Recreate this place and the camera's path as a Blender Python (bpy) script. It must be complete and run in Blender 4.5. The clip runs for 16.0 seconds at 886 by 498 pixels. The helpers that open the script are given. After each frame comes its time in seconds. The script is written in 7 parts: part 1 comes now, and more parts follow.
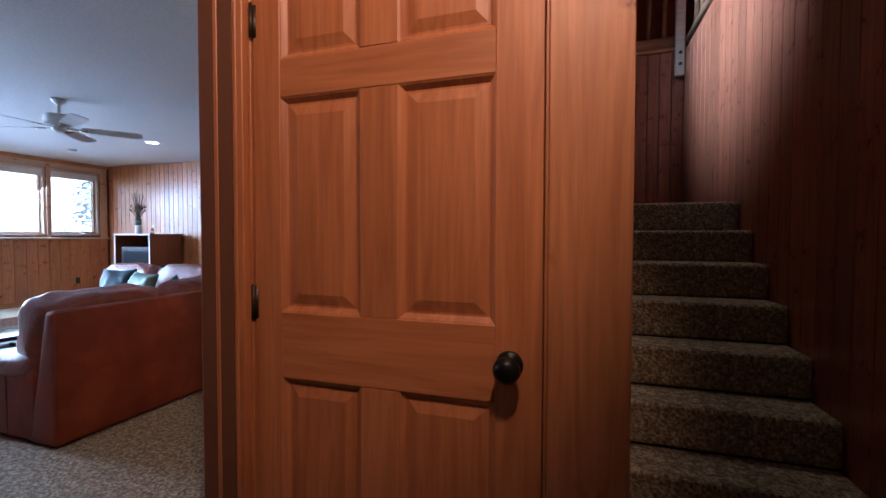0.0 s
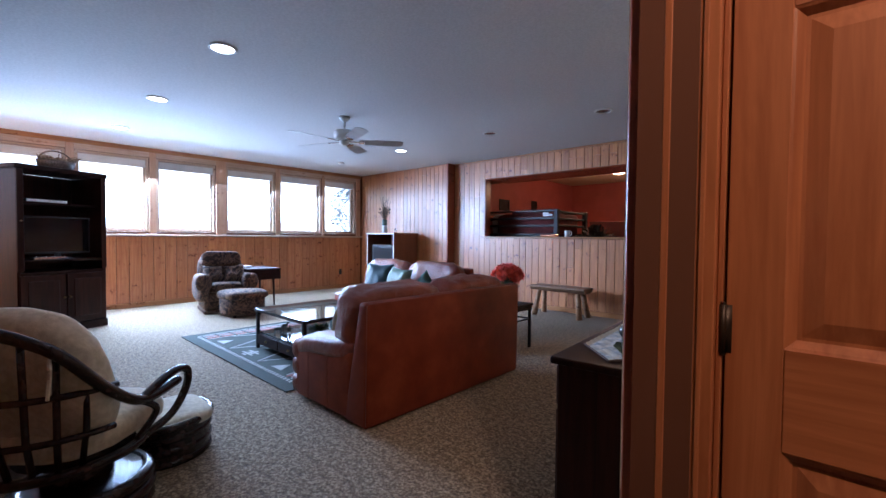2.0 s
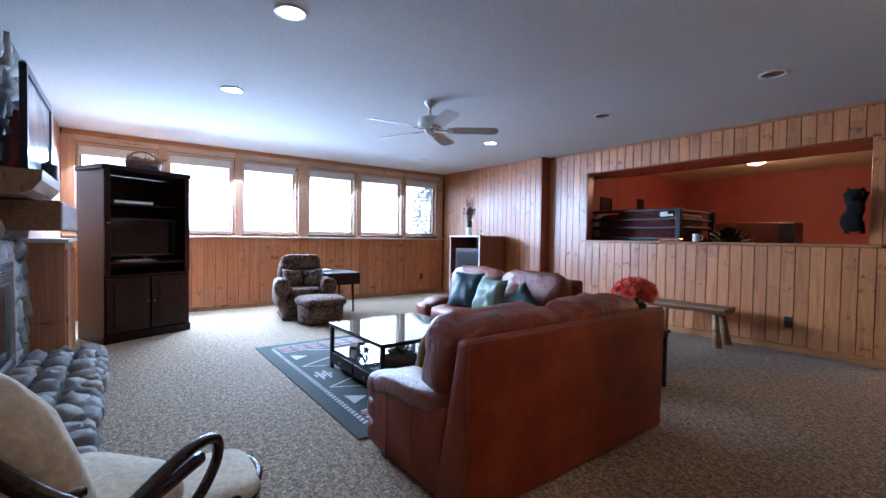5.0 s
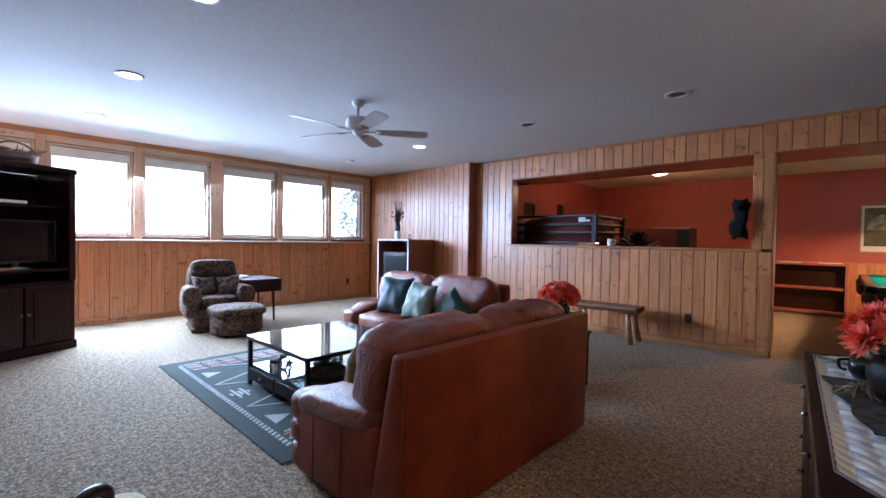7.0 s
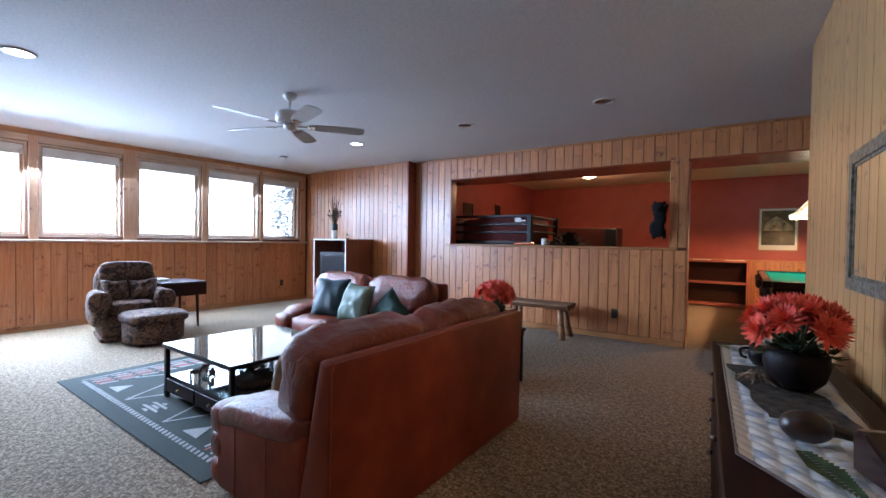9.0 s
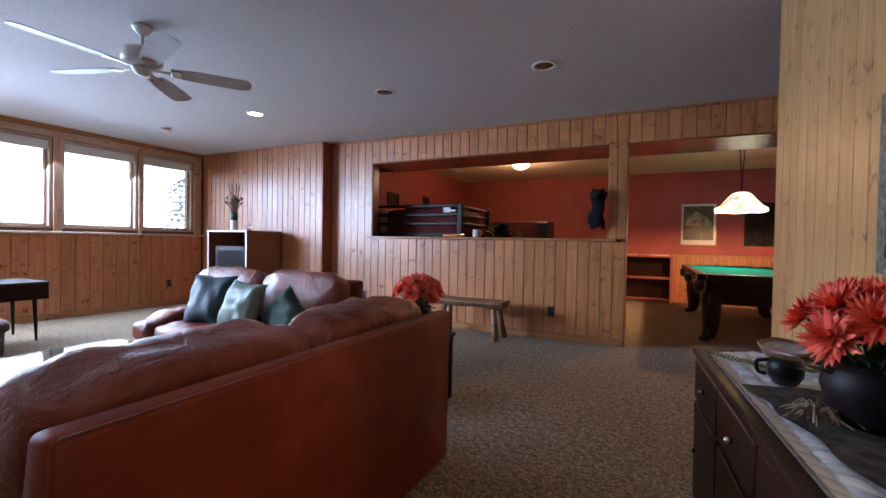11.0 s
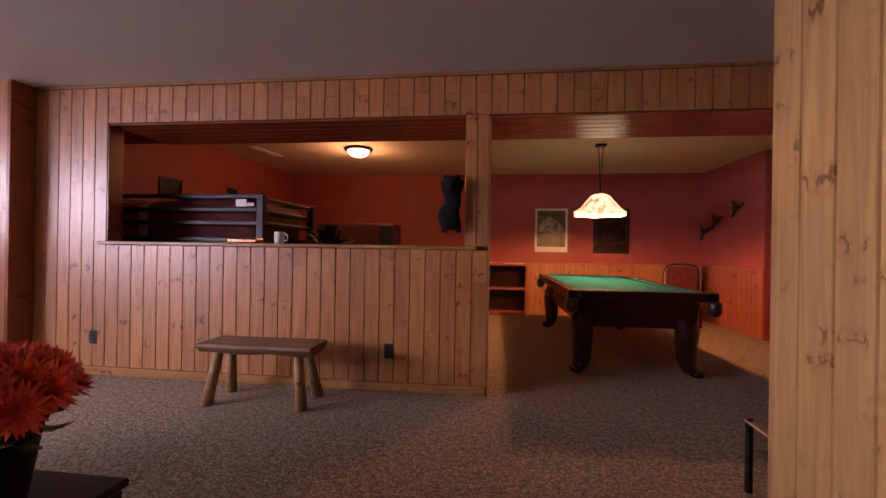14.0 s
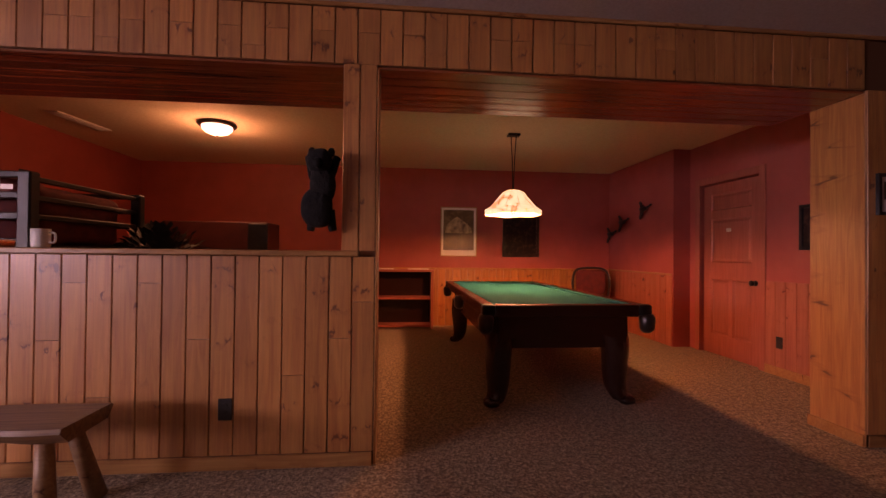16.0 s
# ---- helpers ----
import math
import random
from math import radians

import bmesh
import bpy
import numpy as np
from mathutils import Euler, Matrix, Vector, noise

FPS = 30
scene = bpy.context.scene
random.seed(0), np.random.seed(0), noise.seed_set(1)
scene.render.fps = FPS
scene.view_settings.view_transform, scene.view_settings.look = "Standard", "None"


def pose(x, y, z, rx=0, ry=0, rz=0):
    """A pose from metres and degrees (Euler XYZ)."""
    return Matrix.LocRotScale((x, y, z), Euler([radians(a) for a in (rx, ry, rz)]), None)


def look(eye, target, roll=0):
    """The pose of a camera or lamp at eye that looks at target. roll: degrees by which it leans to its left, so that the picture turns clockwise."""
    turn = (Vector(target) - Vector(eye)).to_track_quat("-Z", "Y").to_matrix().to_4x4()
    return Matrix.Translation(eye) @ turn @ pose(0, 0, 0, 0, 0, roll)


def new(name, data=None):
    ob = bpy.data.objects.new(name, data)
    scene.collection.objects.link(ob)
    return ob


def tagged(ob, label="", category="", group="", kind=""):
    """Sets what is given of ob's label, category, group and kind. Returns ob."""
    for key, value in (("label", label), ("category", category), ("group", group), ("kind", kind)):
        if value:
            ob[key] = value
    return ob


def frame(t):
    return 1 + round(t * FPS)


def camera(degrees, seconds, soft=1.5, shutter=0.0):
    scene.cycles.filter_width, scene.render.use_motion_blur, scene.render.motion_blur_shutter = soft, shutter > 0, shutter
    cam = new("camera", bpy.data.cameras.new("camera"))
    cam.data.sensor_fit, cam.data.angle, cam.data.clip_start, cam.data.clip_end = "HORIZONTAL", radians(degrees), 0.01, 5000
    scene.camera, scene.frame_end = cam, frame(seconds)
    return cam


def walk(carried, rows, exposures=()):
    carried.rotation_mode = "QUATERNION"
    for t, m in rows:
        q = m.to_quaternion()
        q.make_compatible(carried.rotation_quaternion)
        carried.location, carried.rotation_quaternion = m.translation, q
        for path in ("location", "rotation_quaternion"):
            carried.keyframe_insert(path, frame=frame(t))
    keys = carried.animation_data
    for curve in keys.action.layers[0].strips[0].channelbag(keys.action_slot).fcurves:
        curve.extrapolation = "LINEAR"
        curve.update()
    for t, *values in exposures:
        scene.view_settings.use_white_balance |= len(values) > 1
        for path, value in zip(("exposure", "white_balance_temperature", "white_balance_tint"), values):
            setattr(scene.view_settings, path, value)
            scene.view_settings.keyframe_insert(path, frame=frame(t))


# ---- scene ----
cam = camera(92.3, 16.0)
PATH = [
    (0, (0.553, 0.067, 1.182), (-0.054, 1.972, 1.126), 0.1),
    (0.5, (0.378, 0.061, 1.16), (-0.516, 1.85, 1.109), 0.5),
    (1, (0.21, 0.037, 1.173), (-0.887, 1.709, 1.117), 0.7),
    (1.5, (0.018, 0.078, 1.164), (-1.223, 1.645, 1.105), 0.5),
    (2, (-0.155, 0.103, 1.165), (-1.514, 1.57, 1.108), 0.5),
    (2.5, (-0.275, 0.151, 1.173), (-1.756, 1.493, 1.115), 0.2),
    (3, (-0.387, 0.254, 1.191), (-1.984, 1.457, 1.129), 0.1),
    (5.5, (-0.943, 0.534, 1.197), (-2.536, 1.741, 1.144), 1.1),
    (6, (-0.968, 0.543, 1.206), (-2.475, 1.857, 1.158), 1.0),
    (6.5, (-0.955, 0.547, 1.22), (-2.392, 1.937, 1.178), 0.9),
    (7, (-0.952, 0.542, 1.224), (-2.323, 1.997, 1.183), 0.9),
    (7.5, (-0.942, 0.542, 1.227), (-2.252, 2.052, 1.186), 1.0),
    (8, (-0.935, 0.545, 1.231), (-2.19, 2.102, 1.191), 1.0),
    (8.5, (-0.923, 0.55, 1.231), (-2.13, 2.145, 1.193), 0.9),
    (11, (-1.253, 1.273, 1.12), (-2.134, 3.068, 1.085), 1.0),
    (11.5, (-1.308, 1.537, 1.106), (-2.078, 3.383, 1.079), 1.0),
    (12, (-1.362, 1.817, 1.117), (-2.022, 3.705, 1.096), 1.0),
    (12.5, (-1.397, 2.082, 1.128), (-1.95, 4.004, 1.111), 1.1),
    (13, (-1.445, 2.35, 1.141), (-1.876, 4.303, 1.129), 1.1),
    (13.5, (-1.447, 2.65, 1.15), (-1.778, 4.622, 1.143), 1.0),
    (14, (-1.452, 2.935, 1.152), (-1.698, 4.919, 1.155), 0.9),
    (14.5, (-1.461, 3.199, 1.165), (-1.613, 5.193, 1.176), 0.8),
    (15, (-1.429, 3.453, 1.163), (-1.491, 5.452, 1.178), 0.8),
    (15.5, (-1.392, 3.683, 1.168), (-1.361, 5.683, 1.184), 0.9),
    (16, (-1.356, 3.909, 1.172), (-1.172, 5.9, 1.194), 0.6),
]
EXPOSURES = [(0, 0.12, 5050, 12), (3, 0.0, 5150, 16), (5.5, 0.1, 5300, 14), (8.5, 0.02, 5550, 14), (11, -0.08, 5750, 18), (13.5, -0.45, 7350, 48), (16, -0.84, 9900, 80)]
walk(cam, [(t, look(eye, target, roll)) for t, eye, target, roll in PATH], EXPOSURES)

# ---- world, sun, large lights ----
world = bpy.data.worlds.new("world")
scene.world = world
world.use_nodes = True
wn = world.node_tree
sky = wn.nodes.new("ShaderNodeTexSky")
sky.sky_type = "NISHITA"
sky.sun_disc = False
sky.sun_elevation = radians(25)
sky.sun_rotation = radians(75)
wn.links.new(sky.outputs["Color"], wn.nodes["Background"].inputs["Color"])
wn.nodes["Background"].inputs["Strength"].default_value = 0.15


def lamp(name, kind, place, energy, color, size=0.1, target=None, size_y=0.0, spot=0.0):
    data = bpy.data.lights.new(name, kind)
    data.energy, data.color = energy, color
    if kind == "AREA":
        data.size = size
        if size_y:
            data.shape, data.size_y = "RECTANGLE", size_y
    elif kind == "SUN":
        data.angle = size
    else:
        data.shadow_soft_size = size
    if kind == "SPOT":
        data.spot_size, data.spot_blend = spot, 0.6
    ob = new(name, data)
    ob.matrix_world = look(place, target) if target else Matrix.Translation(place)
    return ob


DAY = (0.62, 0.79, 1.0)
WARM = (1.0, 0.56, 0.26)
lamp("sun", "SUN", (20, 8, 14), 2.6, (1.0, 0.93, 0.82), radians(0.6), (-8, 1.5, 1.8))
lamp("window_daylight", "AREA", (-8.62, 1.38, 1.82), 730, DAY, 2.8, (-6.7, 1.38, -0.2), 1.1)
lamp("window_daylight", "AREA", (-8.62, 3.95, 1.82), 150, DAY, 2.25, (-6.7, 3.95, -0.2), 1.1)
for ob_ in [o for o in bpy.data.objects if o.name.startswith("window_daylight")]:
    ob_.data.spread = radians(160)
lamp("stair_daylight", "SPOT", (-0.5, 3.3, 4.6), 1700, DAY, 0.3, (1.63, 3.7, 3.5), spot=1.0)
lamp("hall_light", "SPOT", (0.62, 0.05, 2.5), 88, (1.0, 0.6, 0.34), 0.07, (0.14, 1.0, 1.75), spot=1.15)
lamp("hall_lamp", "POINT", (0.2, -1.4, 2.3), 1.5, (1.0, 0.66, 0.42), 0.12)
lamp("landing_lamp", "SPOT", (1.15, 3.4, 5.3), 60, (1.0, 0.84, 0.6), 0.1, (1.1, 2.3, 0.5), spot=0.8)
# Unseen fill added in front of the steps to lift their brightness.
lamp("foot_of_stairs_fill", "SPOT", (1.15, -0.9, 2.5), 4, (1.0, 0.78, 0.48), 0.1, (1.1, 2.5, 0.6), spot=0.75)

# ---- materials ----


def material(name, rough=0.6, metal=0.0, base=(0.5, 0.5, 0.5)):
    m = bpy.data.materials.new(name)
    m.use_nodes = True
    b = m.node_tree.nodes["Principled BSDF"]
    b.inputs["Base Color"].default_value = (*base, 1)
    b.inputs["Roughness"].default_value = rough
    b.inputs["Metallic"].default_value = metal
    return m, m.node_tree, b


def node(nt, kind, **kw):
    n = nt.nodes.new("ShaderNode" + kind)
    for k, v in kw.items():
        if k in n.inputs:
            n.inputs[k].default_value = v
    return n


def ramp(nt, src, stops):
    r = nt.nodes.new("ShaderNodeValToRGB")
    e = r.color_ramp.elements
    while len(e) < len(stops):
        e.new(0.5)
    for el, (p, c) in zip(e, stops):
        el.position, el.color = p, (*c, 1)
    nt.links.new(src, r.inputs["Fac"])
    return r.outputs["Color"]


def mixc(nt, a, b, fac, mode="MIX"):
    n = nt.nodes.new("ShaderNodeMix")
    n.data_type, n.blend_type = "RGBA", mode
    for sock, v in ((0, fac), (6, a), (7, b)):
        if hasattr(v, "links"):
            nt.links.new(v, n.inputs[sock])
        else:
            n.inputs[sock].default_value = v if sock == 0 else (*v, 1)
    return n.outputs[2]


def coords(nt, scale=(1, 1, 1), kind="Object", vary=True):
    tc = nt.nodes.new("ShaderNodeTexCoord")
    src = tc.outputs[kind]
    if vary:
        oi = nt.nodes.new("ShaderNodeObjectInfo")
        mul = nt.nodes.new("ShaderNodeVectorMath")
        mul.operation = "MULTIPLY_ADD"
        cx = nt.nodes.new("ShaderNodeCombineXYZ")
        nt.links.new(oi.outputs["Random"], cx.inputs[0])
        nt.links.new(oi.outputs["Random"], cx.inputs[1])
        nt.links.new(oi.outputs["Random"], cx.inputs[2])
        nt.links.new(cx.outputs[0], mul.inputs[0])
        mul.inputs[1].default_value = (17.3, 9.1, 31.7)
        nt.links.new(src, mul.inputs[2])
        src = mul.outputs[0]
    mp = nt.nodes.new("ShaderNodeMapping")
    mp.inputs["Scale"].default_value = scale
    nt.links.new(src, mp.inputs["Vector"])
    return mp.outputs["Vector"]


def bump(nt, b, height, strength=0.3, dist=0.01):
    n = nt.nodes.new("ShaderNodeBump")
    n.inputs["Strength"].default_value = strength
    n.inputs["Distance"].default_value = dist
    nt.links.new(height, n.inputs["Height"])
    nt.links.new(n.outputs["Normal"], b.inputs["Normal"])


def noise_tex(nt, vec, scale, detail=4, rough=0.55, dist=0.0):
    n = node(nt, "TexNoise", Scale=scale, Detail=detail, Roughness=rough, Distortion=dist)
    nt.links.new(vec, n.inputs["Vector"])
    return n.outputs["Fac"]


def wood(name, light, dark, knots=True, axis=2, rough=0.35, vary=0.25, grain=1.0, coat=0.0, knot=1.0, sparse=0.5, sheen_ior=1.5):
    """Sawn wood with grain along one axis, knots, and a shade of its own for each piece."""
    m, nt, b = material(name, rough)
    along = [14.0 * grain] * 3
    along[axis] = 0.9 * grain
    v = coords(nt, tuple(along))
    g = noise_tex(nt, v, 1.6, 6, 0.6, 1.2)
    fine = [90.0, 90.0, 90.0]
    fine[axis] = 3.0
    v2 = coords(nt, tuple(fine))
    f = noise_tex(nt, v2, 1.0, 3)
    col = ramp(nt, g, [(0.3, dark), (0.62, light)])
    fr = ramp(nt, f, [(0.35, (0.78, 0.74, 0.7)), (0.6, (1, 1, 1))])
    col = mixc(nt, col, fr, 0.55, "MULTIPLY")
    if knots:
        ks = [8.0 * knot, 0.5, 5.5 * knot] if axis == 2 else [3.0, 5.0, 5.0]
        kv = coords(nt, tuple(ks))
        wob = node(nt, "TexNoise", Scale=2.2, Detail=3.0)
        nt.links.new(kv, wob.inputs["Vector"])
        shift = node(nt, "VectorMath")
        shift.operation = "MULTIPLY_ADD"
        nt.links.new(wob.outputs["Color"], shift.inputs[0])
        shift.inputs[1].default_value = (0.34, 0.34, 0.34)
        nt.links.new(kv, shift.inputs[2])
        axes = node(nt, "SeparateXYZ")
        nt.links.new(shift.outputs[0], axes.inputs[0])
        face = node(nt, "CombineXYZ")
        across = node(nt, "Math")
        nt.links.new(axes.outputs[0], across.inputs[0])
        wide = node(nt, "Math")
        wide.operation = "MULTIPLY"
        nt.links.new(axes.outputs[1], wide.inputs[0])
        wide.inputs[1].default_value = 9.0
        nt.links.new(wide.outputs[0], across.inputs[1])
        nt.links.new(across.outputs[0], face.inputs[0])
        nt.links.new(axes.outputs[2], face.inputs[1])
        vo = node(nt, "TexVoronoi", Scale=1.0, Randomness=1.0)
        vo.voronoi_dimensions = "2D"
        nt.links.new(face.outputs[0], vo.inputs["Vector"])
        sep = node(nt, "SeparateColor")
        nt.links.new(vo.outputs["Color"], sep.inputs[0])
        size = node(nt, "Math")
        size.operation = "MULTIPLY_ADD"
        nt.links.new(sep.outputs[0], size.inputs[0])
        size.inputs[1].default_value = sparse
        nt.links.new(vo.outputs["Distance"], size.inputs[2])
        halo = ramp(nt, size.outputs[0], [(0.10, (1, 1, 1)), (0.36, (0, 0, 0))])
        col = mixc(nt, col, (0.72 * dark[0], 0.55 * dark[1], 0.45 * dark[2]), mixc(nt, (0, 0, 0), halo, 0.6))
        kr = ramp(nt, size.outputs[0], [(0.10, (1, 1, 1)), (0.14, (0.75, 0.75, 0.75)), (0.175, (0, 0, 0))])
        col = mixc(nt, col, (0.36 * dark[0], 0.26 * dark[1], 0.22 * dark[2]), kr)
    big = noise_tex(nt, coords(nt, (0.7, 0.7, 0.7), vary=False), 1.3, 2)
    col = mixc(nt, col, ramp(nt, big, [(0.3, (0.84, 0.8, 0.78)), (0.7, (1, 1, 1))]), 0.6, "MULTIPLY")
    oi = nt.nodes.new("ShaderNodeObjectInfo")
    hv = node(nt, "HueSaturation")
    mr = node(nt, "MapRange")
    mr.inputs["To Min"].default_value, mr.inputs["To Max"].default_value = 1 - vary, 1 + vary * 0.6
    nt.links.new(oi.outputs["Random"], mr.inputs["Value"])
    nt.links.new(mr.outputs[0], hv.inputs["Value"])
    nt.links.new(col, hv.inputs["Color"])
    nt.links.new(hv.outputs["Color"], b.inputs["Base Color"])
    bump(nt, b, f, 0.12, 0.003)
    b.inputs["Coat Weight"].default_value = coat
    b.inputs["Coat Roughness"].default_value = 0.24
    b.inputs["Coat IOR"].default_value = sheen_ior
    return m


PINE = wood("pine_boards", (0.60, 0.255, 0.08), (0.42, 0.13, 0.037), coat=0.85, rough=0.4, vary=0.16, sparse=0.4, sheen_ior=1.55)
PINE.node_tree.nodes["Principled BSDF"].inputs["Coat Roughness"].default_value = 0.34
PINE_WARM = wood("honey_pine_boards", (0.62, 0.27, 0.11), (0.47, 0.165, 0.06), coat=0.5, rough=0.35, vary=0.14, knot=1.2, sparse=0.35)
PINE_LIGHT = wood("pale_pine_boards", (0.64, 0.375, 0.13), (0.45, 0.215, 0.062), knot=1.0, coat=1.0, vary=0.14, sparse=0.27, sheen_ior=1.6)
PINE_LIGHT.node_tree.nodes["Principled BSDF"].inputs["Coat Roughness"].default_value = 0.42
# Glare of the windows put into a paler colour for boards between them.
PINE_BLOOM = wood("bloom_lightened_pine_boards", (0.68, 0.43, 0.27), (0.56, 0.32, 0.18), coat=0.6, vary=0.08)
# Pine copy reddened so that the warm light's cast sits in the colour.
PINE_RED = wood("red_cast_pine", (0.38, 0.105, 0.042), (0.26, 0.056, 0.022), knot=1.1, coat=0.2, vary=0.12)
# Lightened copy of PINE_RED: the stair wall's lit patch put into its colour.
PINE_STAIR = wood("knotty_stair_pine_lit", (0.44, 0.16, 0.075), (0.27, 0.075, 0.032), knot=1.1, coat=0.3, vary=0.25, sparse=0.25)
PINE_H = wood("pine_trim", (0.52, 0.25, 0.09), (0.38, 0.15, 0.05), axis=0, vary=0.15, coat=0.2)
# Pale trim, whitened further to carry the bloom at the windows.
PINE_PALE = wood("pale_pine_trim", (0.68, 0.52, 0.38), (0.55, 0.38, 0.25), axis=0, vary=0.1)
DOOR_WOOD = wood("fir_door", (0.50, 0.18, 0.058), (0.35, 0.11, 0.031), knots=False, vary=0.06, rough=0.48, coat=0.0)
CASING = wood("knotty_fir_casing", (0.52, 0.20, 0.068), (0.36, 0.12, 0.036), vary=0.04, rough=0.48)
DOOR_H = wood("fir_door_rail", (0.50, 0.18, 0.058), (0.35, 0.11, 0.031), knots=False, axis=0, vary=0.06, rough=0.48, coat=0.0)
DARKWOOD = wood("dark_stained_wood", (0.036, 0.0085, 0.0042), (0.013, 0.003, 0.002), knots=False, rough=0.42, vary=0.15, coat=0.0)
DARKWOOD.node_tree.nodes["Principled BSDF"].inputs["Specular IOR Level"].default_value = 0.2
DARKWOOD_H = wood("dark_stained_wood_flat", (0.026, 0.007, 0.004), (0.012, 0.0035, 0.002), knots=False, axis=0, rough=0.5, vary=0.15, coat=0.05)
DARKWOOD_H.node_tree.nodes["Principled BSDF"].inputs["Specular IOR Level"].default_value = 0.15
MAHOG = wood("mahogany", (0.036, 0.009, 0.005), (0.018, 0.005, 0.003), knots=False, axis=1, rough=0.25, vary=0.05, coat=0.4)
LOGWOOD = wood("log_wood", (0.42, 0.24, 0.12), (0.28, 0.13, 0.06), axis=0, vary=0.15, rough=0.5)
BARK_H = wood("rough_split_wood", (0.26, 0.13, 0.06), (0.12, 0.05, 0.025), axis=0, rough=0.7)


def mottled(name, a, b_, scale, rough=0.7, bump_s=0.2, bump_d=0.004, detail=4, lo=0.35, hi=0.65, metal=0.0, vary=False, kind="Object"):
    m, nt, b = material(name, rough, metal)
    v = coords(nt, (1, 1, 1), kind, vary)
    n = noise_tex(nt, v, scale, detail)
    nt.links.new(ramp(nt, n, [(lo, a), (hi, b_)]), b.inputs["Base Color"])
    if bump_s:
        bump(nt, b, n, bump_s, bump_d)
    return m


def carpet():
    m, nt, b = material("frieze_carpet", 0.95)
    v = coords(nt, (1, 1, 1), "Object", False)
    n1 = noise_tex(nt, v, 62, 3, 0.7)
    n2 = noise_tex(nt, v, 26, 3, 0.65)
    n3 = noise_tex(nt, v, 1.1, 3)
    c = ramp(nt, n1, [(0.36, (0.15, 0.10, 0.052)), (0.5, (0.34, 0.25, 0.15)), (0.62, (0.62, 0.49, 0.32))])
    c2 = ramp(nt, n2, [(0.40, (0.42, 0.38, 0.33)), (0.58, (1, 1, 1))])
    c = mixc(nt, c, c2, 0.8, "MULTIPLY")
    c = mixc(nt, c, ramp(nt, n3, [(0.35, (0.86, 0.84, 0.82)), (0.65, (1, 1, 1))]), 0.7, "MULTIPLY")
    nt.links.new(c, b.inputs["Base Color"])
    b.inputs["Sheen Weight"].default_value = 0.1
    tuft = node(nt, "Math")
    tuft.operation = "ADD"
    nt.links.new(n1, tuft.inputs[0])
    nt.links.new(n2, tuft.inputs[1])
    bump(nt, b, tuft.outputs[0], 0.9, 0.014)
    return m


def leather(name="tan_leather", rough=0.33, crease=0.55, shine=0.5):
    m, nt, b = material(name, rough)
    v = coords(nt, (1, 1, 1))
    n = noise_tex(nt, v, 3.2, 5, 0.6)
    c = ramp(nt, n, [(0.3, (0.14, 0.021, 0.008)), (0.55, (0.22, 0.038, 0.013)), (0.75, (0.30, 0.066, 0.024))])
    nt.links.new(c, b.inputs["Base Color"])
    w = noise_tex(nt, v, 9, 5, 0.62, 2.2)
    vo = node(nt, "TexVoronoi", Scale=240.0)
    nt.links.new(v, vo.inputs["Vector"])
    add = node(nt, "Math")
    add.operation = "MULTIPLY_ADD"
    nt.links.new(vo.outputs["Distance"], add.inputs[0])
    add.inputs[1].default_value = 0.06
    nt.links.new(w, add.inputs[2])
    bump(nt, b, add.outputs[0], crease, 0.022)
    b.inputs["Specular IOR Level"].default_value = shine
    b.inputs["Coat Weight"].default_value = 0.35 * crease
    b.inputs["Coat Roughness"].default_value = 0.25
    return m


CARPET = carpet()
LEATHER = leather(crease=0.95)
LEATHER_TAUT = leather("taut_tan_leather", 0.5, 0.06, 0.25)
CEILING = mottled("textured_ceiling_paint", (0.57, 0.56, 0.555), (0.66, 0.65, 0.645), 55, 0.9, 0.35, 0.004, 5)
# Cream paint, yellowed and brightened to carry the games room's lamplight.
POOL_CEIL = mottled("lamplit_ceiling_paint", (0.70, 0.60, 0.43), (0.78, 0.69, 0.52), 40, 0.85, 0.25, 0.004, 5)
REDPAINT = mottled("terracotta_paint", (0.37, 0.08, 0.062), (0.43, 0.095, 0.075), 3, 0.6, 0.05, 0.002)
WHITEPAINT = mottled("white_paint", (0.74, 0.73, 0.7), (0.8, 0.79, 0.76), 8, 0.4, 0.03, 0.001)
BLACKM = mottled("black_metal", (0.012, 0.011, 0.011), (0.02, 0.019, 0.018), 20, 0.35, 0.05, 0.001, metal=0.6)
BLACKP = mottled("black_plastic", (0.012, 0.012, 0.013), (0.02, 0.02, 0.021), 20, 0.4, 0.05, 0.001)
DARKBRONZE = mottled("dark_bronze", (0.03, 0.018, 0.01), (0.06, 0.035, 0.02), 30, 0.45, 0.05, 0.001, metal=0.5)
BRASS = mottled("worn_brass", (0.30, 0.21, 0.10), (0.45, 0.33, 0.16), 30, 0.3, 0.05, 0.001, metal=1.0)
CHROME = mottled("brushed_steel", (0.5, 0.5, 0.5), (0.62, 0.62, 0.62), 30, 0.25, 0.03, 0.001, metal=1.0)


def glow(name, color, strength):
    m, nt, b = material(name, 0.4, 0, color)
    b.inputs["Emission Color"].default_value = (*color, 1)
    b.inputs["Emission Strength"].default_value = strength
    return m


def glassy(name="clear_glass", tint=(0.95, 0.98, 0.97)):
    m, nt, b = material(name, 0.02, 0, tint)
    b.inputs["Transmission Weight"].default_value = 1.0
    b.inputs["IOR"].default_value = 1.45
    return m


GLASS = glassy()

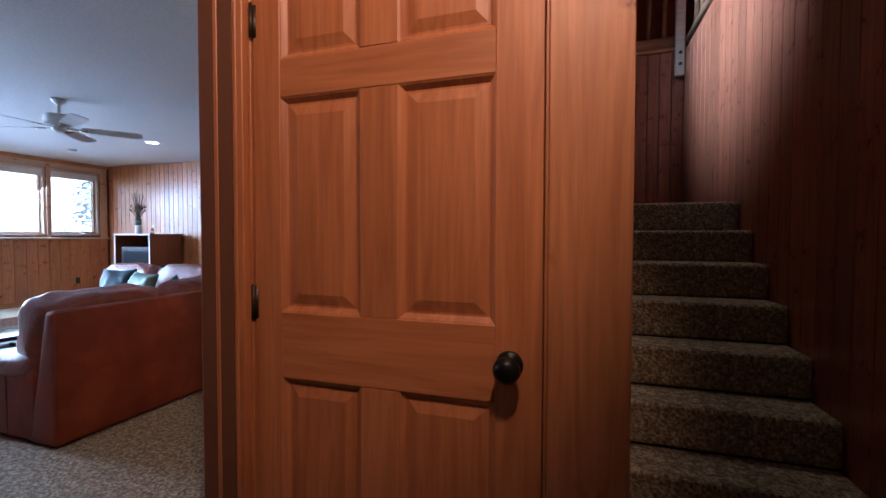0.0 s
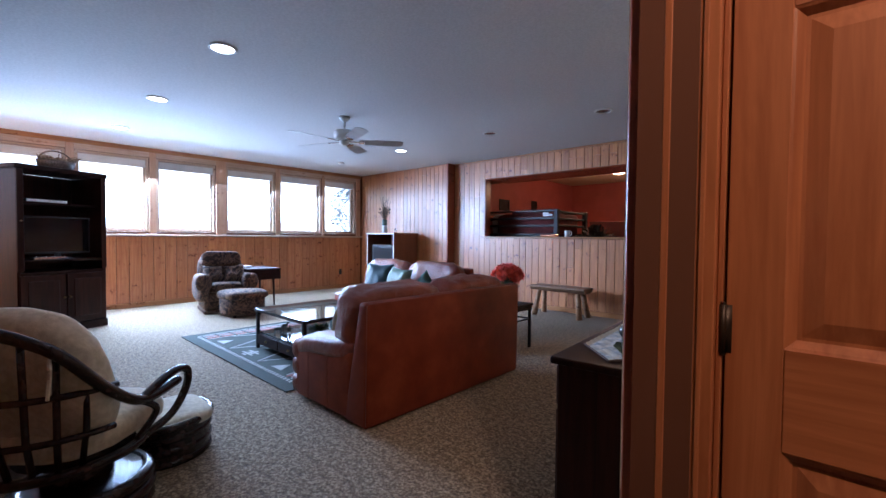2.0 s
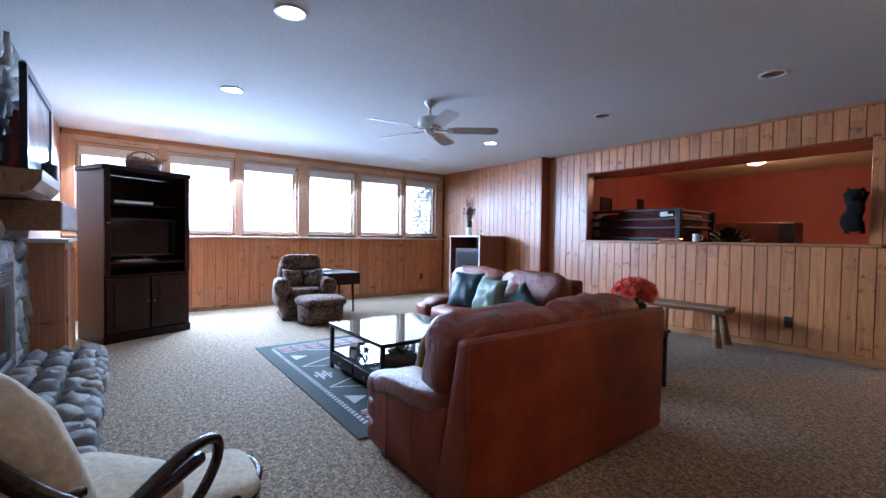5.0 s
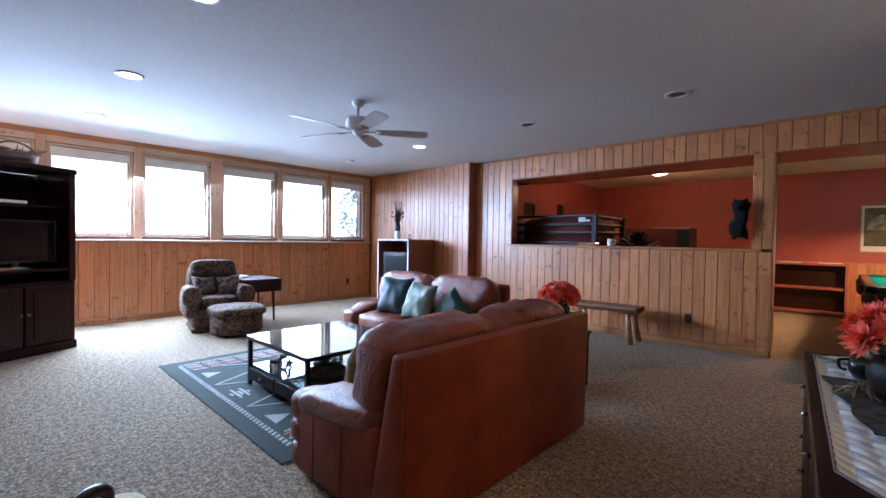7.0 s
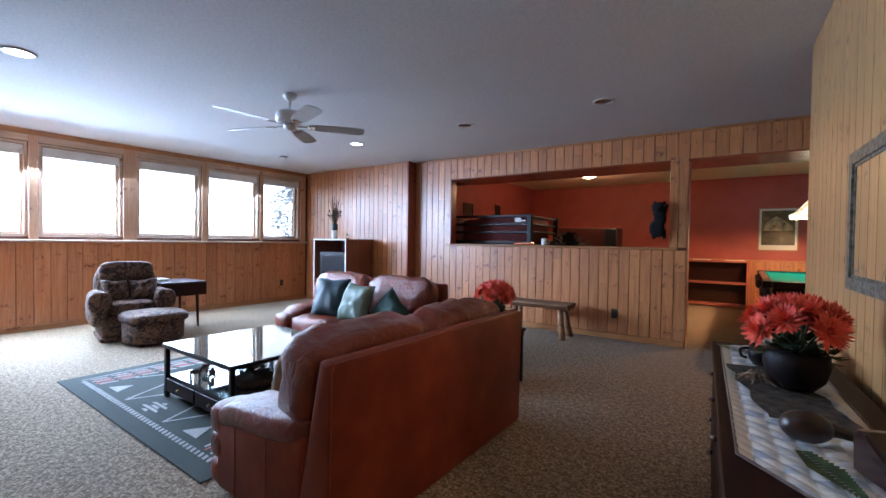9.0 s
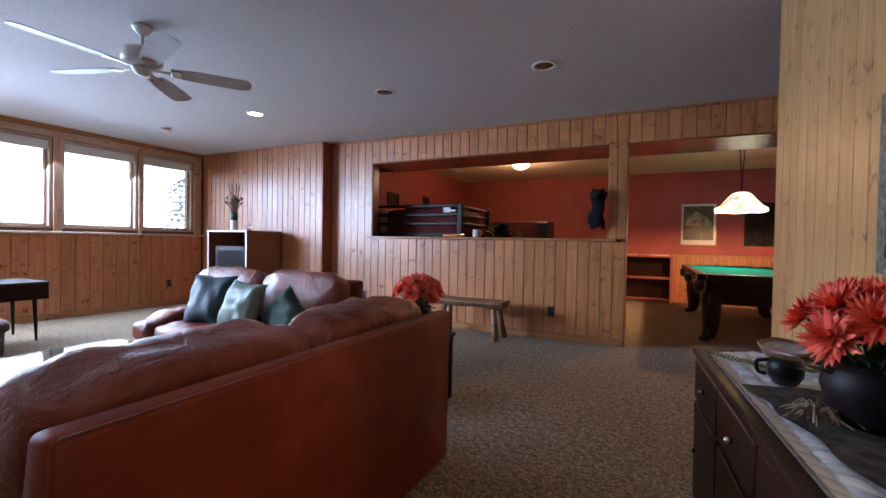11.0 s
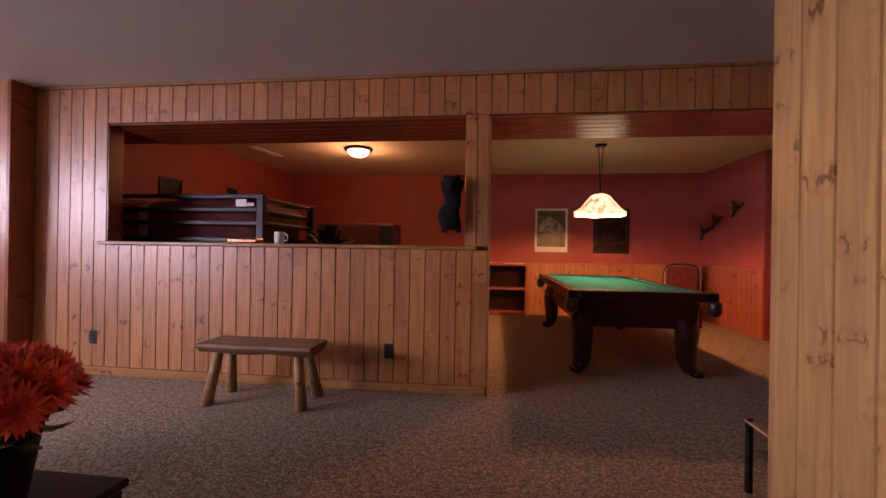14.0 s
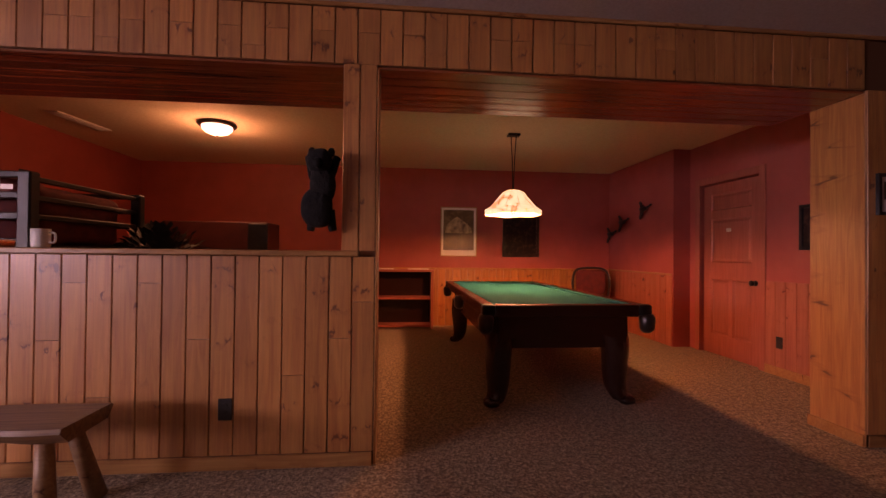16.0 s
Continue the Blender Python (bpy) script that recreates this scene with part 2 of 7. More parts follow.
# ---- mesh helpers ----


def done(bm, name, mat, smooth=False):
    me = bpy.data.meshes.new(name)
    bmesh.ops.recalc_face_normals(bm, faces=bm.faces)
    bm.to_mesh(me)
    bm.free()
    for m in (mat if isinstance(mat, (list, tuple)) else [mat]):
        me.materials.append(m)
    if smooth:
        me.polygons.foreach_set("use_smooth", [True] * len(me.polygons))
    return me


def part(name, bm, mat, parent=None, label="", smooth=False):
    ob = new(name, done(bm, name, mat, smooth))
    ob.parent = parent
    return tagged(ob, label)


def thing(name, x, y, z=0, rz=0, label="", category="", group="", kind=""):
    ob = new(name)
    ob.empty_display_size = 0.1
    ob.matrix_world = pose(x, y, z, 0, 0, rz)
    return tagged(ob, label, category, group, kind)


def add_box(bm, x0, x1, y0, y1, z0, z1, bev=0.0, seg=1, m=None, mi=0):
    vs = [bm.verts.new((x, y, z)) for x in (x0, x1) for y in (y0, y1) for z in (z0, z1)]
    fs = [bm.faces.new([vs[i] for i in f]) for f in
          ((0, 1, 3, 2), (4, 6, 7, 5), (0, 4, 5, 1), (2, 3, 7, 6), (0, 2, 6, 4), (1, 5, 7, 3))]
    out = set(vs)
    if bev:
        es = list({e for f in fs for e in f.edges})
        r = bmesh.ops.bevel(bm, geom=es, offset=bev, segments=seg, profile=0.5, affect="EDGES", clamp_overlap=True)
        out = {v for f in r["faces"] for v in f.verts} | {v for v in vs if v.is_valid}
        fs = list({f for v in out for f in v.link_faces})
    for f in fs:
        f.material_index = mi
    if m is not None:
        bmesh.ops.transform(bm, matrix=m, verts=list(out))
    return out


def box(x0, x1, y0, y1, z0, z1, bev=0.0, seg=1):
    bm = bmesh.new()
    add_box(bm, x0, x1, y0, y1, z0, z1, bev, seg)
    return bm


def add_rod(bm, p, q, r0, r1=None, n=10):
    p, q = Vector(p), Vector(q)
    d = q - p
    mt = Matrix.Translation((p + q) / 2) @ d.to_track_quat("Z", "Y").to_matrix().to_4x4()
    bmesh.ops.create_cone(bm, cap_ends=True, segments=n, radius1=r0, radius2=r0 if r1 is None else r1, depth=d.length, matrix=mt)


def add_lathe(bm, prof, n=20, c=(0, 0, 0)):
    rings = []
    for r, z in prof:
        rings.append([bm.verts.new((c[0] + r * math.cos(2 * math.pi * i / n), c[1] + r * math.sin(2 * math.pi * i / n), c[2] + z)) for i in range(n)])
    for a, b in zip(rings, rings[1:]):
        for i in range(n):
            bm.faces.new((a[i], a[(i + 1) % n], b[(i + 1) % n], b[i]))
    for ring in (rings[0], rings[-1]):
        if (ring[0].co - ring[n // 2].co).length > 1e-4:
            bm.faces.new(ring)
    return rings


def lathe(prof, n=20, c=(0, 0, 0)):
    bm = bmesh.new()
    add_lathe(bm, prof, n, c)
    bmesh.ops.remove_doubles(bm, verts=bm.verts, dist=1e-5)
    return bm


def smooth_path(pts, k=6, closed=False):
    """Points on a smooth curve through pts."""
    P = [Vector(p) for p in pts]
    n = len(P)
    out = []
    for i in range(n if closed else n - 1):
        a, b, c, d = (P[(i + j) % n] if closed else P[min(max(i + j, 0), n - 1)] for j in (-1, 0, 1, 2))
        for s in range(k):
            t = s / k
            out.append(0.5 * ((2 * b) + (c - a) * t + (2 * a - 5 * b + 4 * c - d) * t * t + (3 * b - a - 3 * c + d) * t ** 3))
    if not closed:
        out.append(P[-1])
    return out


def add_tube(bm, pts, r, n=8, closed=False, taper=None):
    P = [Vector(p) for p in pts]
    m = len(P)
    rings = []
    up = Vector((0, 0, 1))
    for i, p in enumerate(P):
        a = P[(i - 1) % m] if closed or i else p
        b = P[(i + 1) % m] if closed or i < m - 1 else p
        d = (b - a).normalized()
        u = up - d * up.dot(d)
        if u.length < 0.1:
            u = Vector((1, 0, 0)) - d * d.x
        u.normalize()
        up = u
        w = d.cross(u)
        rr = r if taper is None else r * (taper[0] + (taper[1] - taper[0]) * i / (m - 1))
        rings.append([bm.verts.new(p + rr * (math.cos(2 * math.pi * j / n) * u + math.sin(2 * math.pi * j / n) * w)) for j in range(n)])
    pairs = list(zip(rings, rings[1:])) + ([(rings[-1], rings[0])] if closed else [])
    for a, b in pairs:
        for j in range(n):
            bm.faces.new((a[j], a[(j + 1) % n], b[(j + 1) % n], b[j]))
    if not closed:
        bm.faces.new(rings[0])
        bm.faces.new(rings[-1])


def tube(pts, r, n=8, closed=False, taper=None):
    bm = bmesh.new()
    add_tube(bm, pts, r, n, closed, taper)
    return bm


def add_cushion(bm, c, s, e=0.45, m=None, nu=28, nv=16, wrinkle=0.0, seed=0.0, flat=0.0):
    """A soft, rounded block: centre, full sizes, roundness (1: ball, 0.2: nearly a box)."""
    def sg(v, p):
        return math.copysign(abs(v) ** p, v)
    rows = []
    for j in range(nv + 1):
        ph = -math.pi / 2 + math.pi * j / nv
        row = []
        for i in range(nu):
            th = 2 * math.pi * i / nu
            x = sg(math.cos(ph), e) * sg(math.cos(th), e)
            y = sg(math.cos(ph), e) * sg(math.sin(th), e)
            z = sg(math.sin(ph), e)
            p = Vector((c[0] + x * s[0] / 2, c[1] + y * s[1] / 2, c[2] + z * s[2] / 2))
            if wrinkle:
                q = p * 7 + Vector((seed, seed * 2, 0))
                p += Vector((x, y, z)).normalized() * wrinkle * (noise.noise(q) + 0.5 * noise.noise(q * 2.3))
            row.append(bm.verts.new(m @ p if m is not None else p))
        rows.append(row)
    for a, b in zip(rows, rows[1:]):
        for i in range(nu):
            bm.faces.new((a[i], a[(i + 1) % nu], b[(i + 1) % nu], b[i]))
    bm.faces.new(rows[0])
    bm.faces.new(rows[-1])


def cushion(c, s, e=0.45, m=None, wrinkle=0.0, seed=0.0, nu=28, nv=16):
    bm = bmesh.new()
    add_cushion(bm, c, s, e, m, nu, nv, wrinkle, seed)
    bmesh.ops.remove_doubles(bm, verts=bm.verts, dist=1e-5)
    return bm


def frame_bm(x0, x1, z0, z1, w, y0, y1, wb=None):
    """A rectangular frame in the xz plane, of members w wide."""
    bm = bmesh.new()
    wb = w if wb is None else wb
    add_box(bm, x0, x0 + w, y0, y1, z0, z1)
    add_box(bm, x1 - w, x1, y0, y1, z0, z1)
    add_box(bm, x0 + w, x1 - w, y0, y1, z1 - w, z1)
    add_box(bm, x0 + w, x1 - w, y0, y1, z0, z0 + wb)
    return bm


# ---- structure ----
CEIL = 2.56
EAST = 2.35


def slab(name, x0, x1, y0, y1, z0, z1, mat, label="", category=""):
    ob = part(name, box(x0, x1, y0, y1, z0, z1), mat)
    return tagged(ob, label, category, kind="structure")


slab("floor", -8.6, 2.6, -2.6, 11.1, -0.12, 0.0, CARPET, "mottled brown and beige frieze carpet", "floor")
slab("ceiling", -8.6, -0.6, -2.6, 6.32, CEIL, CEIL + 0.12, CEILING, "white textured ceiling above the den", "ceiling")
slab("ceiling", -0.6, 2.6, 5.42, 6.32, CEIL, CEIL + 0.12, CEILING, "white textured ceiling beside the stairs", "ceiling")
slab("ceiling", 1.74, 2.6, 1.12, 5.42, CEIL, CEIL + 0.12, CEILING, "white textured ceiling beyond the stair wall", "ceiling")
slab("ceiling", -0.6, 0.655, 1.12, 5.42, CEIL, CEIL + 0.12, CEILING, "white textured ceiling over the closet", "ceiling")
slab("ceiling", -0.6, 2.6, -2.6, 1.12, CEIL, CEIL + 0.12, CEILING, "white textured ceiling over the hall", "ceiling")
slab("ceiling", -8.6, 2.6, 6.32, 11.1, CEIL, CEIL + 0.12, POOL_CEIL, "ceiling above the games room, its lamplight put into cream paint", "ceiling")

GROOVE = material("board_core", 0.8, 0, (0.13, 0.045, 0.016))[0]
CORE_RED = material("red_board_core", 0.8, 0, (0.10, 0.022, 0.01))[0]
board_cache = {}


def board_mesh(w, h, mat, thick=0.014):
    key = (round(w, 3), round(h, 3), mat.name)
    if key not in board_cache:
        bm = bmesh.new()
        a, c = w / 2 - 0.0007, w / 2 - 0.0048
        prof = [(-a, 0), (-a, -thick * 0.35), (-c, -thick), (c, -thick), (a, -thick * 0.35), (a, 0)]
        lo = [bm.verts.new((x, y, 0.0011)) for x, y in prof]
        hi = [bm.verts.new((x, y, h - 0.0011)) for x, y in prof]
        for i in range(5):
            bm.faces.new((lo[i], lo[i + 1], hi[i + 1], hi[i]))
        bm.faces.new(lo)
        bm.faces.new(hi)
        board_cache[key] = done(bm, "board", mat)
    return board_cache[key]


def boards(wall, origin, turn, length, spans, mat, pitch=0.125, butt=0.2, seed=1):
    """Upright boards along a wall. origin: the foot of the wall's face; turn: degrees of the way along it; the face looks to the
    right-hand side of that way. spans: (u0, u1, z0, z1), the stretches that carry boards."""
    rng = random.Random(seed)
    base = pose(origin[0], origin[1], 0, 0, 0, turn)
    inv = wall.matrix_world.inverted()
    for u0, u1, z0, z1 in spans:
        n = max(1, round((u1 - u0) / pitch))
        w = (u1 - u0) / n
        for i in range(n):
            cuts = [z0, z1]
            if z1 - z0 > 0.25 and rng.random() < butt:
                cuts.insert(1, round(rng.uniform(z0 + 0.1, z1 - 0.1), 1))
            for a, b in zip(cuts, cuts[1:]):
                ob = new("board", board_mesh(w, b - a, mat))
                ob.parent = wall
                ob.matrix_basis = inv @ base @ pose(u0 + (i + 0.5) * w, 0, a)

def wall_core(name, spans_boxes, mat, label, category="wall"):
    bm = bmesh.new()
    for b in spans_boxes:
        add_box(bm, *b)
    return tagged(part(name, bm, mat), label, category, kind="structure")


YN, XW = 6.314, -8.364
WINS = [(0.02, 0.90), (1.04, 1.92), (2.06, 2.93), (3.15, 4.03), (4.17, 5.07), (5.17, 5.95)]
WZ0, WZ1 = 1.235, 2.385
# window wall
cores = [(XW - 0.25, XW, -0.5, 7.0, -0.0, WZ0 - 0.03), (XW - 0.25, XW, -0.5, 7.0, WZ1 + 0.02, CEIL)]
edges = [-0.5] + [v for w in WINS for v in (w[0] - 0.02, w[1] + 0.02)] + [7.0]
for a, b in zip(edges[::2], edges[1::2]):
    cores.append((XW - 0.25, XW, a, b, WZ0 - 0.03, WZ1 + 0.02))
wall_west = wall_core("wall_west", cores, GROOVE, "knotty pine board wall under a row of windows")
wall_north = wall_core("wall_north", [
    (XW, -5.62, 6.144, 6.5, 0, CEIL), (-5.62, -4.87, YN, YN + 0.14, 0, CEIL), (-4.87, -1.512, YN, YN + 0.14, 0, 1.15),
    (-4.87, 1.514, YN, YN + 0.7, 2.222, CEIL), (-1.70, -1.512, YN, YN + 0.14, 1.15, 2.222),
    (1.514, 2.6, YN, YN + 0.35, 0, CEIL), (-5.62, -4.87, YN + 0.14, YN + 0.7, 2.222, CEIL)],
    GROOVE, "knotty pine board partition with a long open pass-through")
NA, NB = Vector((-0.470, 1.0)), Vector((-0.600, 4.36))
NTURN = math.degrees(math.atan2(NB.y - NA.y, NB.x - NA.x))
bmn = bmesh.new()
add_box(bmn, 0, (NB - NA).length - 0.014, -0.12, -0.014, 0, CEIL)
wall_near = part("wall_near", bmn, GROOVE)
wall_near.matrix_world = pose(NA.x, NA.y, 0, 0, 0, NTURN)
tagged(wall_near, "pale knotty pine board wall behind the dresser", "wall", kind="structure")
wall_back = wall_core("wall_back", [(-0.584, 0.56, 4.24, 4.346, 0, CEIL), (0.56, 1.74, 5.32, 5.42, 0, 3.2), (0.56, 0.655, 4.24, 5.32, 0, CEIL), (1.74, 2.6, 5.3, 5.42, 0, CEIL)], GROOVE, "pine board wall behind the staircase")
wall_south = wall_core("wall_south", [(-8.6, -2.95, -0.4, -0.164, 0, CEIL), (-2.95, -1.3, -0.4, -0.134, 0, CEIL)], GROOVE, "pine board wall beside the stone chimney")
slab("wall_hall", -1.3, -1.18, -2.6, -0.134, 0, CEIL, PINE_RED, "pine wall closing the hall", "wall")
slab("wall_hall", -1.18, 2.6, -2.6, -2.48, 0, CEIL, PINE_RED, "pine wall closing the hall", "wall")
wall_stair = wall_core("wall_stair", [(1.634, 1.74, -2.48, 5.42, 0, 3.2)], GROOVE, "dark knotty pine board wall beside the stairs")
slab("wall_hall", 2.48, 2.6, 5.42, 6.314, 0, CEIL, PINE, "pine wall closing the den", "wall")
# games room
RN = 10.85
slab("wall_games_north", -8.6, 2.6, RN, RN + 0.15, 0, CEIL, REDPAINT, "terracotta painted wall above pine wainscot", "wall")
slab("wall_games_west", -5.55, -5.40, 6.46, RN, 0, CEIL, REDPAINT, "plain terracotta painted wall", "wall")
wall_games_east = wall_core("wall_games_east", [(EAST, EAST + 0.15, 6.66, 8.03, 0, CEIL), (EAST, EAST + 0.15, 8.03, 8.92, 2.05, CEIL),
    (EAST + 0.1, EAST + 0.15, 8.03, 8.92, 0, 2.05), (EAST, EAST + 0.15, 8.92, 9.12, 0, CEIL), (2.12, EAST + 0.15, 9.12, RN, 0, CEIL)],
    REDPAINT, "terracotta painted wall with a panelled door")


def rail(name, x0, x1, y0, y1, z0, z1, mat, label, bev=0.004):
    return tagged(part(name, box(x0, x1, y0, y1, z0, z1, bev), mat), label, "trim", kind="structure")


# skirting, ledges and casings
rail("baseboard", -5.6, -1.52, YN - 0.026, YN - 0.0145, 0, 0.075, PINE_H, "stained pine baseboard under the pass-through")
rail("baseboard", XW + 0.03, -5.62, 6.118, 6.1295, 0, 0.075, PINE_H, "stained pine baseboard at the alcove")
bmr = box(-0.02, 6.25, -0.0265, -0.0145, 0, 0.075, 0.004)
ob = tagged(part("baseboard", bmr, PINE_H), "stained pine baseboard under the windows", "trim", kind="structure")
ob.matrix_world = pose(XW, -0.14, 0, 0, 0, 90)
rail("ledge", -4.93, -1.60, YN - 0.05, YN + 0.2, 1.151, 1.182, PINE_H, "varnished pine ledge of the pass-through", 0.006)
# Side face of the step: the darker red pine carries its shade.
rail("corner_trim", -5.64, -5.60, 6.1, YN - 0.0145, 0, CEIL - 0.001, PINE_RED, "side of the wall's step, its shade put into dark red pine")
rail("ceiling_trim", -5.6, 2.4, YN - 0.03, YN - 0.0145, 2.535, CEIL - 0.001, PINE_H, "thin pine trim under the ceiling")
rail("pass_jamb", -4.87, -4.855, YN - 0.012, YN + 0.14, 1.183, 2.2, PINE_RED, "reddish pine jamb of the pass-through")
SOFFIT = wood("varnished_soffit_pine", (0.34, 0.10, 0.04), (0.24, 0.06, 0.024), axis=0, rough=0.22, vary=0.12, coat=0.6)
for k in range(6):
    rail("soffit_board", -4.87, 1.51, YN + 0.003 + 0.1165 * k, YN + 0.115 + 0.1165 * k, 2.205, 2.221, SOFFIT, "varnished pine board under the header beam", 0.004)
rail("post_face", -1.512, -1.5, YN - 0.013, YN + 0.14, 0, 2.204, PINE, "pine board facing of the post")
rail("pier_face", 1.5, 1.513, YN - 0.013, YN + 0.35, 0, 2.204, PINE, "pine board facing of the pier")
rail("baseboard", 1.488, 1.4995, YN - 0.012, YN + 0.36, 0, 0.075, PINE_H, "pine baseboard round the pier")
rail("baseboard", 1.514, 2.4, YN - 0.026, YN - 0.0145, 0, 0.075, PINE_H, "pine baseboard round the pier")

# windows
for i, (a, b) in enumerate(WINS):
    w = thing("window_%d" % (i + 1), XW, (a + b) / 2, WZ0, 90, "white-curtained pine window with a rolled shade at its head", "window", kind="structure")
    h = (b - a) / 2
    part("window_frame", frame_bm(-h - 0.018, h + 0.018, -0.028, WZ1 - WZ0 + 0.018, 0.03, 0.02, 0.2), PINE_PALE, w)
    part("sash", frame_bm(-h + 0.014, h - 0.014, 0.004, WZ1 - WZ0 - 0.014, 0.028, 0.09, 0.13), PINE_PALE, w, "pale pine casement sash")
    g = part("pane", box(-h + 0.04, h - 0.04, 0.106, 0.111, 0.03, WZ1 - WZ0 - 0.04), GLASS, w, "clear window pane")
    g.visible_shadow = False
    bm = bmesh.new()
    for k in range(7):
        add_box(bm, -h + 0.02, h - 0.02, 0.022, 0.055, WZ1 - WZ0 - 0.145 + 0.017 * k, WZ1 - WZ0 - 0.131 + 0.017 * k, 0.004)
    part("window_shade", bm, WHITEPAINT, w, "gathered white cellular shade")
    part("crank", tube(smooth_path([(h * 0.5, 0.07, 0.035), (h * 0.5 - 0.02, 0.03, 0.03), (h * 0.5 - 0.09, 0.02, 0.025)], 4), 0.006, 6), CHROME, w, "small metal window crank")
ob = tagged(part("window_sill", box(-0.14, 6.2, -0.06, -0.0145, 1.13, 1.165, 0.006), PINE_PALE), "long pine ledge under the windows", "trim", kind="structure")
ob.matrix_world = pose(XW, 0.0, 0, 0, 0, 90)

# ground, sky backdrop and hillside outside
BACKM = mottled("snowy_hillside", (0.5, 0.52, 0.55), (0.72, 0.74, 0.77), 0.4, 0.9, 0.2, 0.05)
slab("ground", -90, -8.62, -60, 60, -0.3, 0.9, BACKM, "snow-covered ground outside the windows", "ground")

# Emissive white sheet, added so that the view outside burns out.
SNOWGLOW = glow("glowing_backdrop_white", (0.93, 0.96, 1.0), 1.9)
slab("backdrop", -60.2, -60, -90, 120, -2, 45, SNOWGLOW, "added glowing white sheet for the snowy distance", "backdrop")


# ---- doors ----


def panel_door(name, m, w, h, mats, panels, label, kind="structure", knob_x=None, knob_mat=BLACKM):
    """A framed door whose face looks to local -y, hinged side at x = 0. panels: (x0, x1, z0, z1)."""
    d = thing(name, 0, 0, label=label, category="door", kind=kind)
    d.matrix_world = m
    xs = sorted({v for p in panels for v in p[:2]})
    part("stile", box(0, xs[0], 0, 0.035, 0.006, h, 0.0015), mats[0], d)
    part("stile", box(xs[-1], w, 0, 0.035, 0.006, h, 0.0015), mats[0], d)
    rows = sorted({p[2:] for p in panels})
    zs = [0.006] + [v for r in rows for v in r] + [h]
    for a, b in zip(zs[::2], zs[1::2]):
        part("rail", box(xs[0] + 0.0006, xs[-1] - 0.0006, 0.0005, 0.0345, a, b, 0.0015), mats[1], d)
    for r in rows:
        ps = sorted(p for p in panels if p[2:] == r)
        for a, b in zip(ps, ps[1:]):
            part("mullion", box(a[1], b[0], 0.0005, 0.0345, r[0] + 0.0006, r[1] - 0.0006, 0.0015), mats[0], d)
        for x0, x1, z0, z1 in ps:
            bm = bmesh.new()
            lv = []
            for inset, y in ((0, 0.002), (0.004, 0.004), (0.016, 0.015), (0.022, 0.015), (0.05, 0.006), (0.055, 0.006)):
                lv.append([bm.verts.new(c) for c in ((x0 + inset, y, z0 + inset), (x1 - inset, y, z0 + inset), (x1 - inset, y, z1 - inset), (x0 + inset, y, z1 - inset))])
            for a, b in zip(lv, lv[1:]):
                for i in range(4):
                    bm.faces.new((a[i], a[(i + 1) % 4], b[(i + 1) % 4], b[i]))
            bm.faces.new(lv[-1])
            part("panel", bm, mats[0], d)
    if knob_x is not None:
        k = part("door_knob", bmesh.new(), knob_mat, d, "dark oil-rubbed round door knob")
        bm = lathe([(0.0, 0.068), (0.018, 0.067), (0.029, 0.055), (0.031, 0.044), (0.026, 0.032), (0.014, 0.024), (0.011, 0.008), (0.03, 0.006), (0.032, 0.0), (0, 0)], 24)
        bmesh.ops.transform(bm, matrix=Matrix.Rotation(radians(90), 4, "X"), verts=bm.verts)
        old = k.data
        k.data = done(bm, "door_knob", knob_mat, True)
        bpy.data.meshes.remove(old)
        k.location = (knob_x, 0, 0.89)
    return d


DY = 1.035
door_1 = panel_door("door_1", pose(-0.303, DY, 0), 0.781, 2.03, (DOOR_WOOD, DOOR_H),
                    [(x0 + 0.303, x1 + 0.303, z0, z1) for x0, x1 in ((-0.218, 0.023), (0.127, 0.371)) for z0, z1 in ((0.24, 0.797), (0.977, 1.557), (1.658, 1.92))],
                    "reddish six-panel fir closet door, shut", knob_x=0.708)
for z in (0.26, 1.0, 1.77):
    bm = bmesh.new()
    add_rod(bm, (0, 0, -0.045), (0, 0, 0.045), 0.006, n=10)
    add_rod(bm, (0, 0, -0.05), (0, 0, -0.045), 0.0045)
    add_rod(bm, (0, 0, 0.045), (0, 0, 0.05), 0.0045)
    add_box(bm, -0.012, 0.014, 0.002, 0.006, -0.044, 0.044)
    hg = part("hinge", bm, DARKBRONZE, door_1, "dark bronze butt hinge", True)
    hg.location = (-0.004, -0.004, z)
part("strike", box(0.785, 0.79, 0.004, 0.03, 0.86, 0.92), BLACKM, door_1, "dark strike plate")
# casing of the closet
fc = thing("door_frame", 0, DY, label="fir casing with a fluted edge round the closet door", category="door frame", kind="structure")
for name, x0, x1, y0, y1 in (("casing", -0.395, -0.318, -0.026, 0.0), ("casing_bead", -0.41, -0.3955, -0.034, 0.0), ("casing_bead", -0.345, -0.335, -0.031, -0.0265),
                             ("jamb", -0.3175, -0.3075, -0.006, 0.09), ("jamb", 0.4815, 0.49, -0.006, 0.09), ("casing", 0.4905, 0.66, -0.02, 0.0)):
    part(name, box(x0, x1, y0, y1, 0, 2.05 if "jamb" not in name else 2.035, 0.002), CASING if x0 > 0.49 else DOOR_WOOD, fc)
part("casing_head", box(-0.41, 0.66, -0.024, 0.0, 2.0505, 2.125, 0.003), DOOR_H, fc)
part("jamb_head", box(-0.3175, 0.49, -0.004, 0.09, 2.0355, 2.05), DOOR_H, fc)
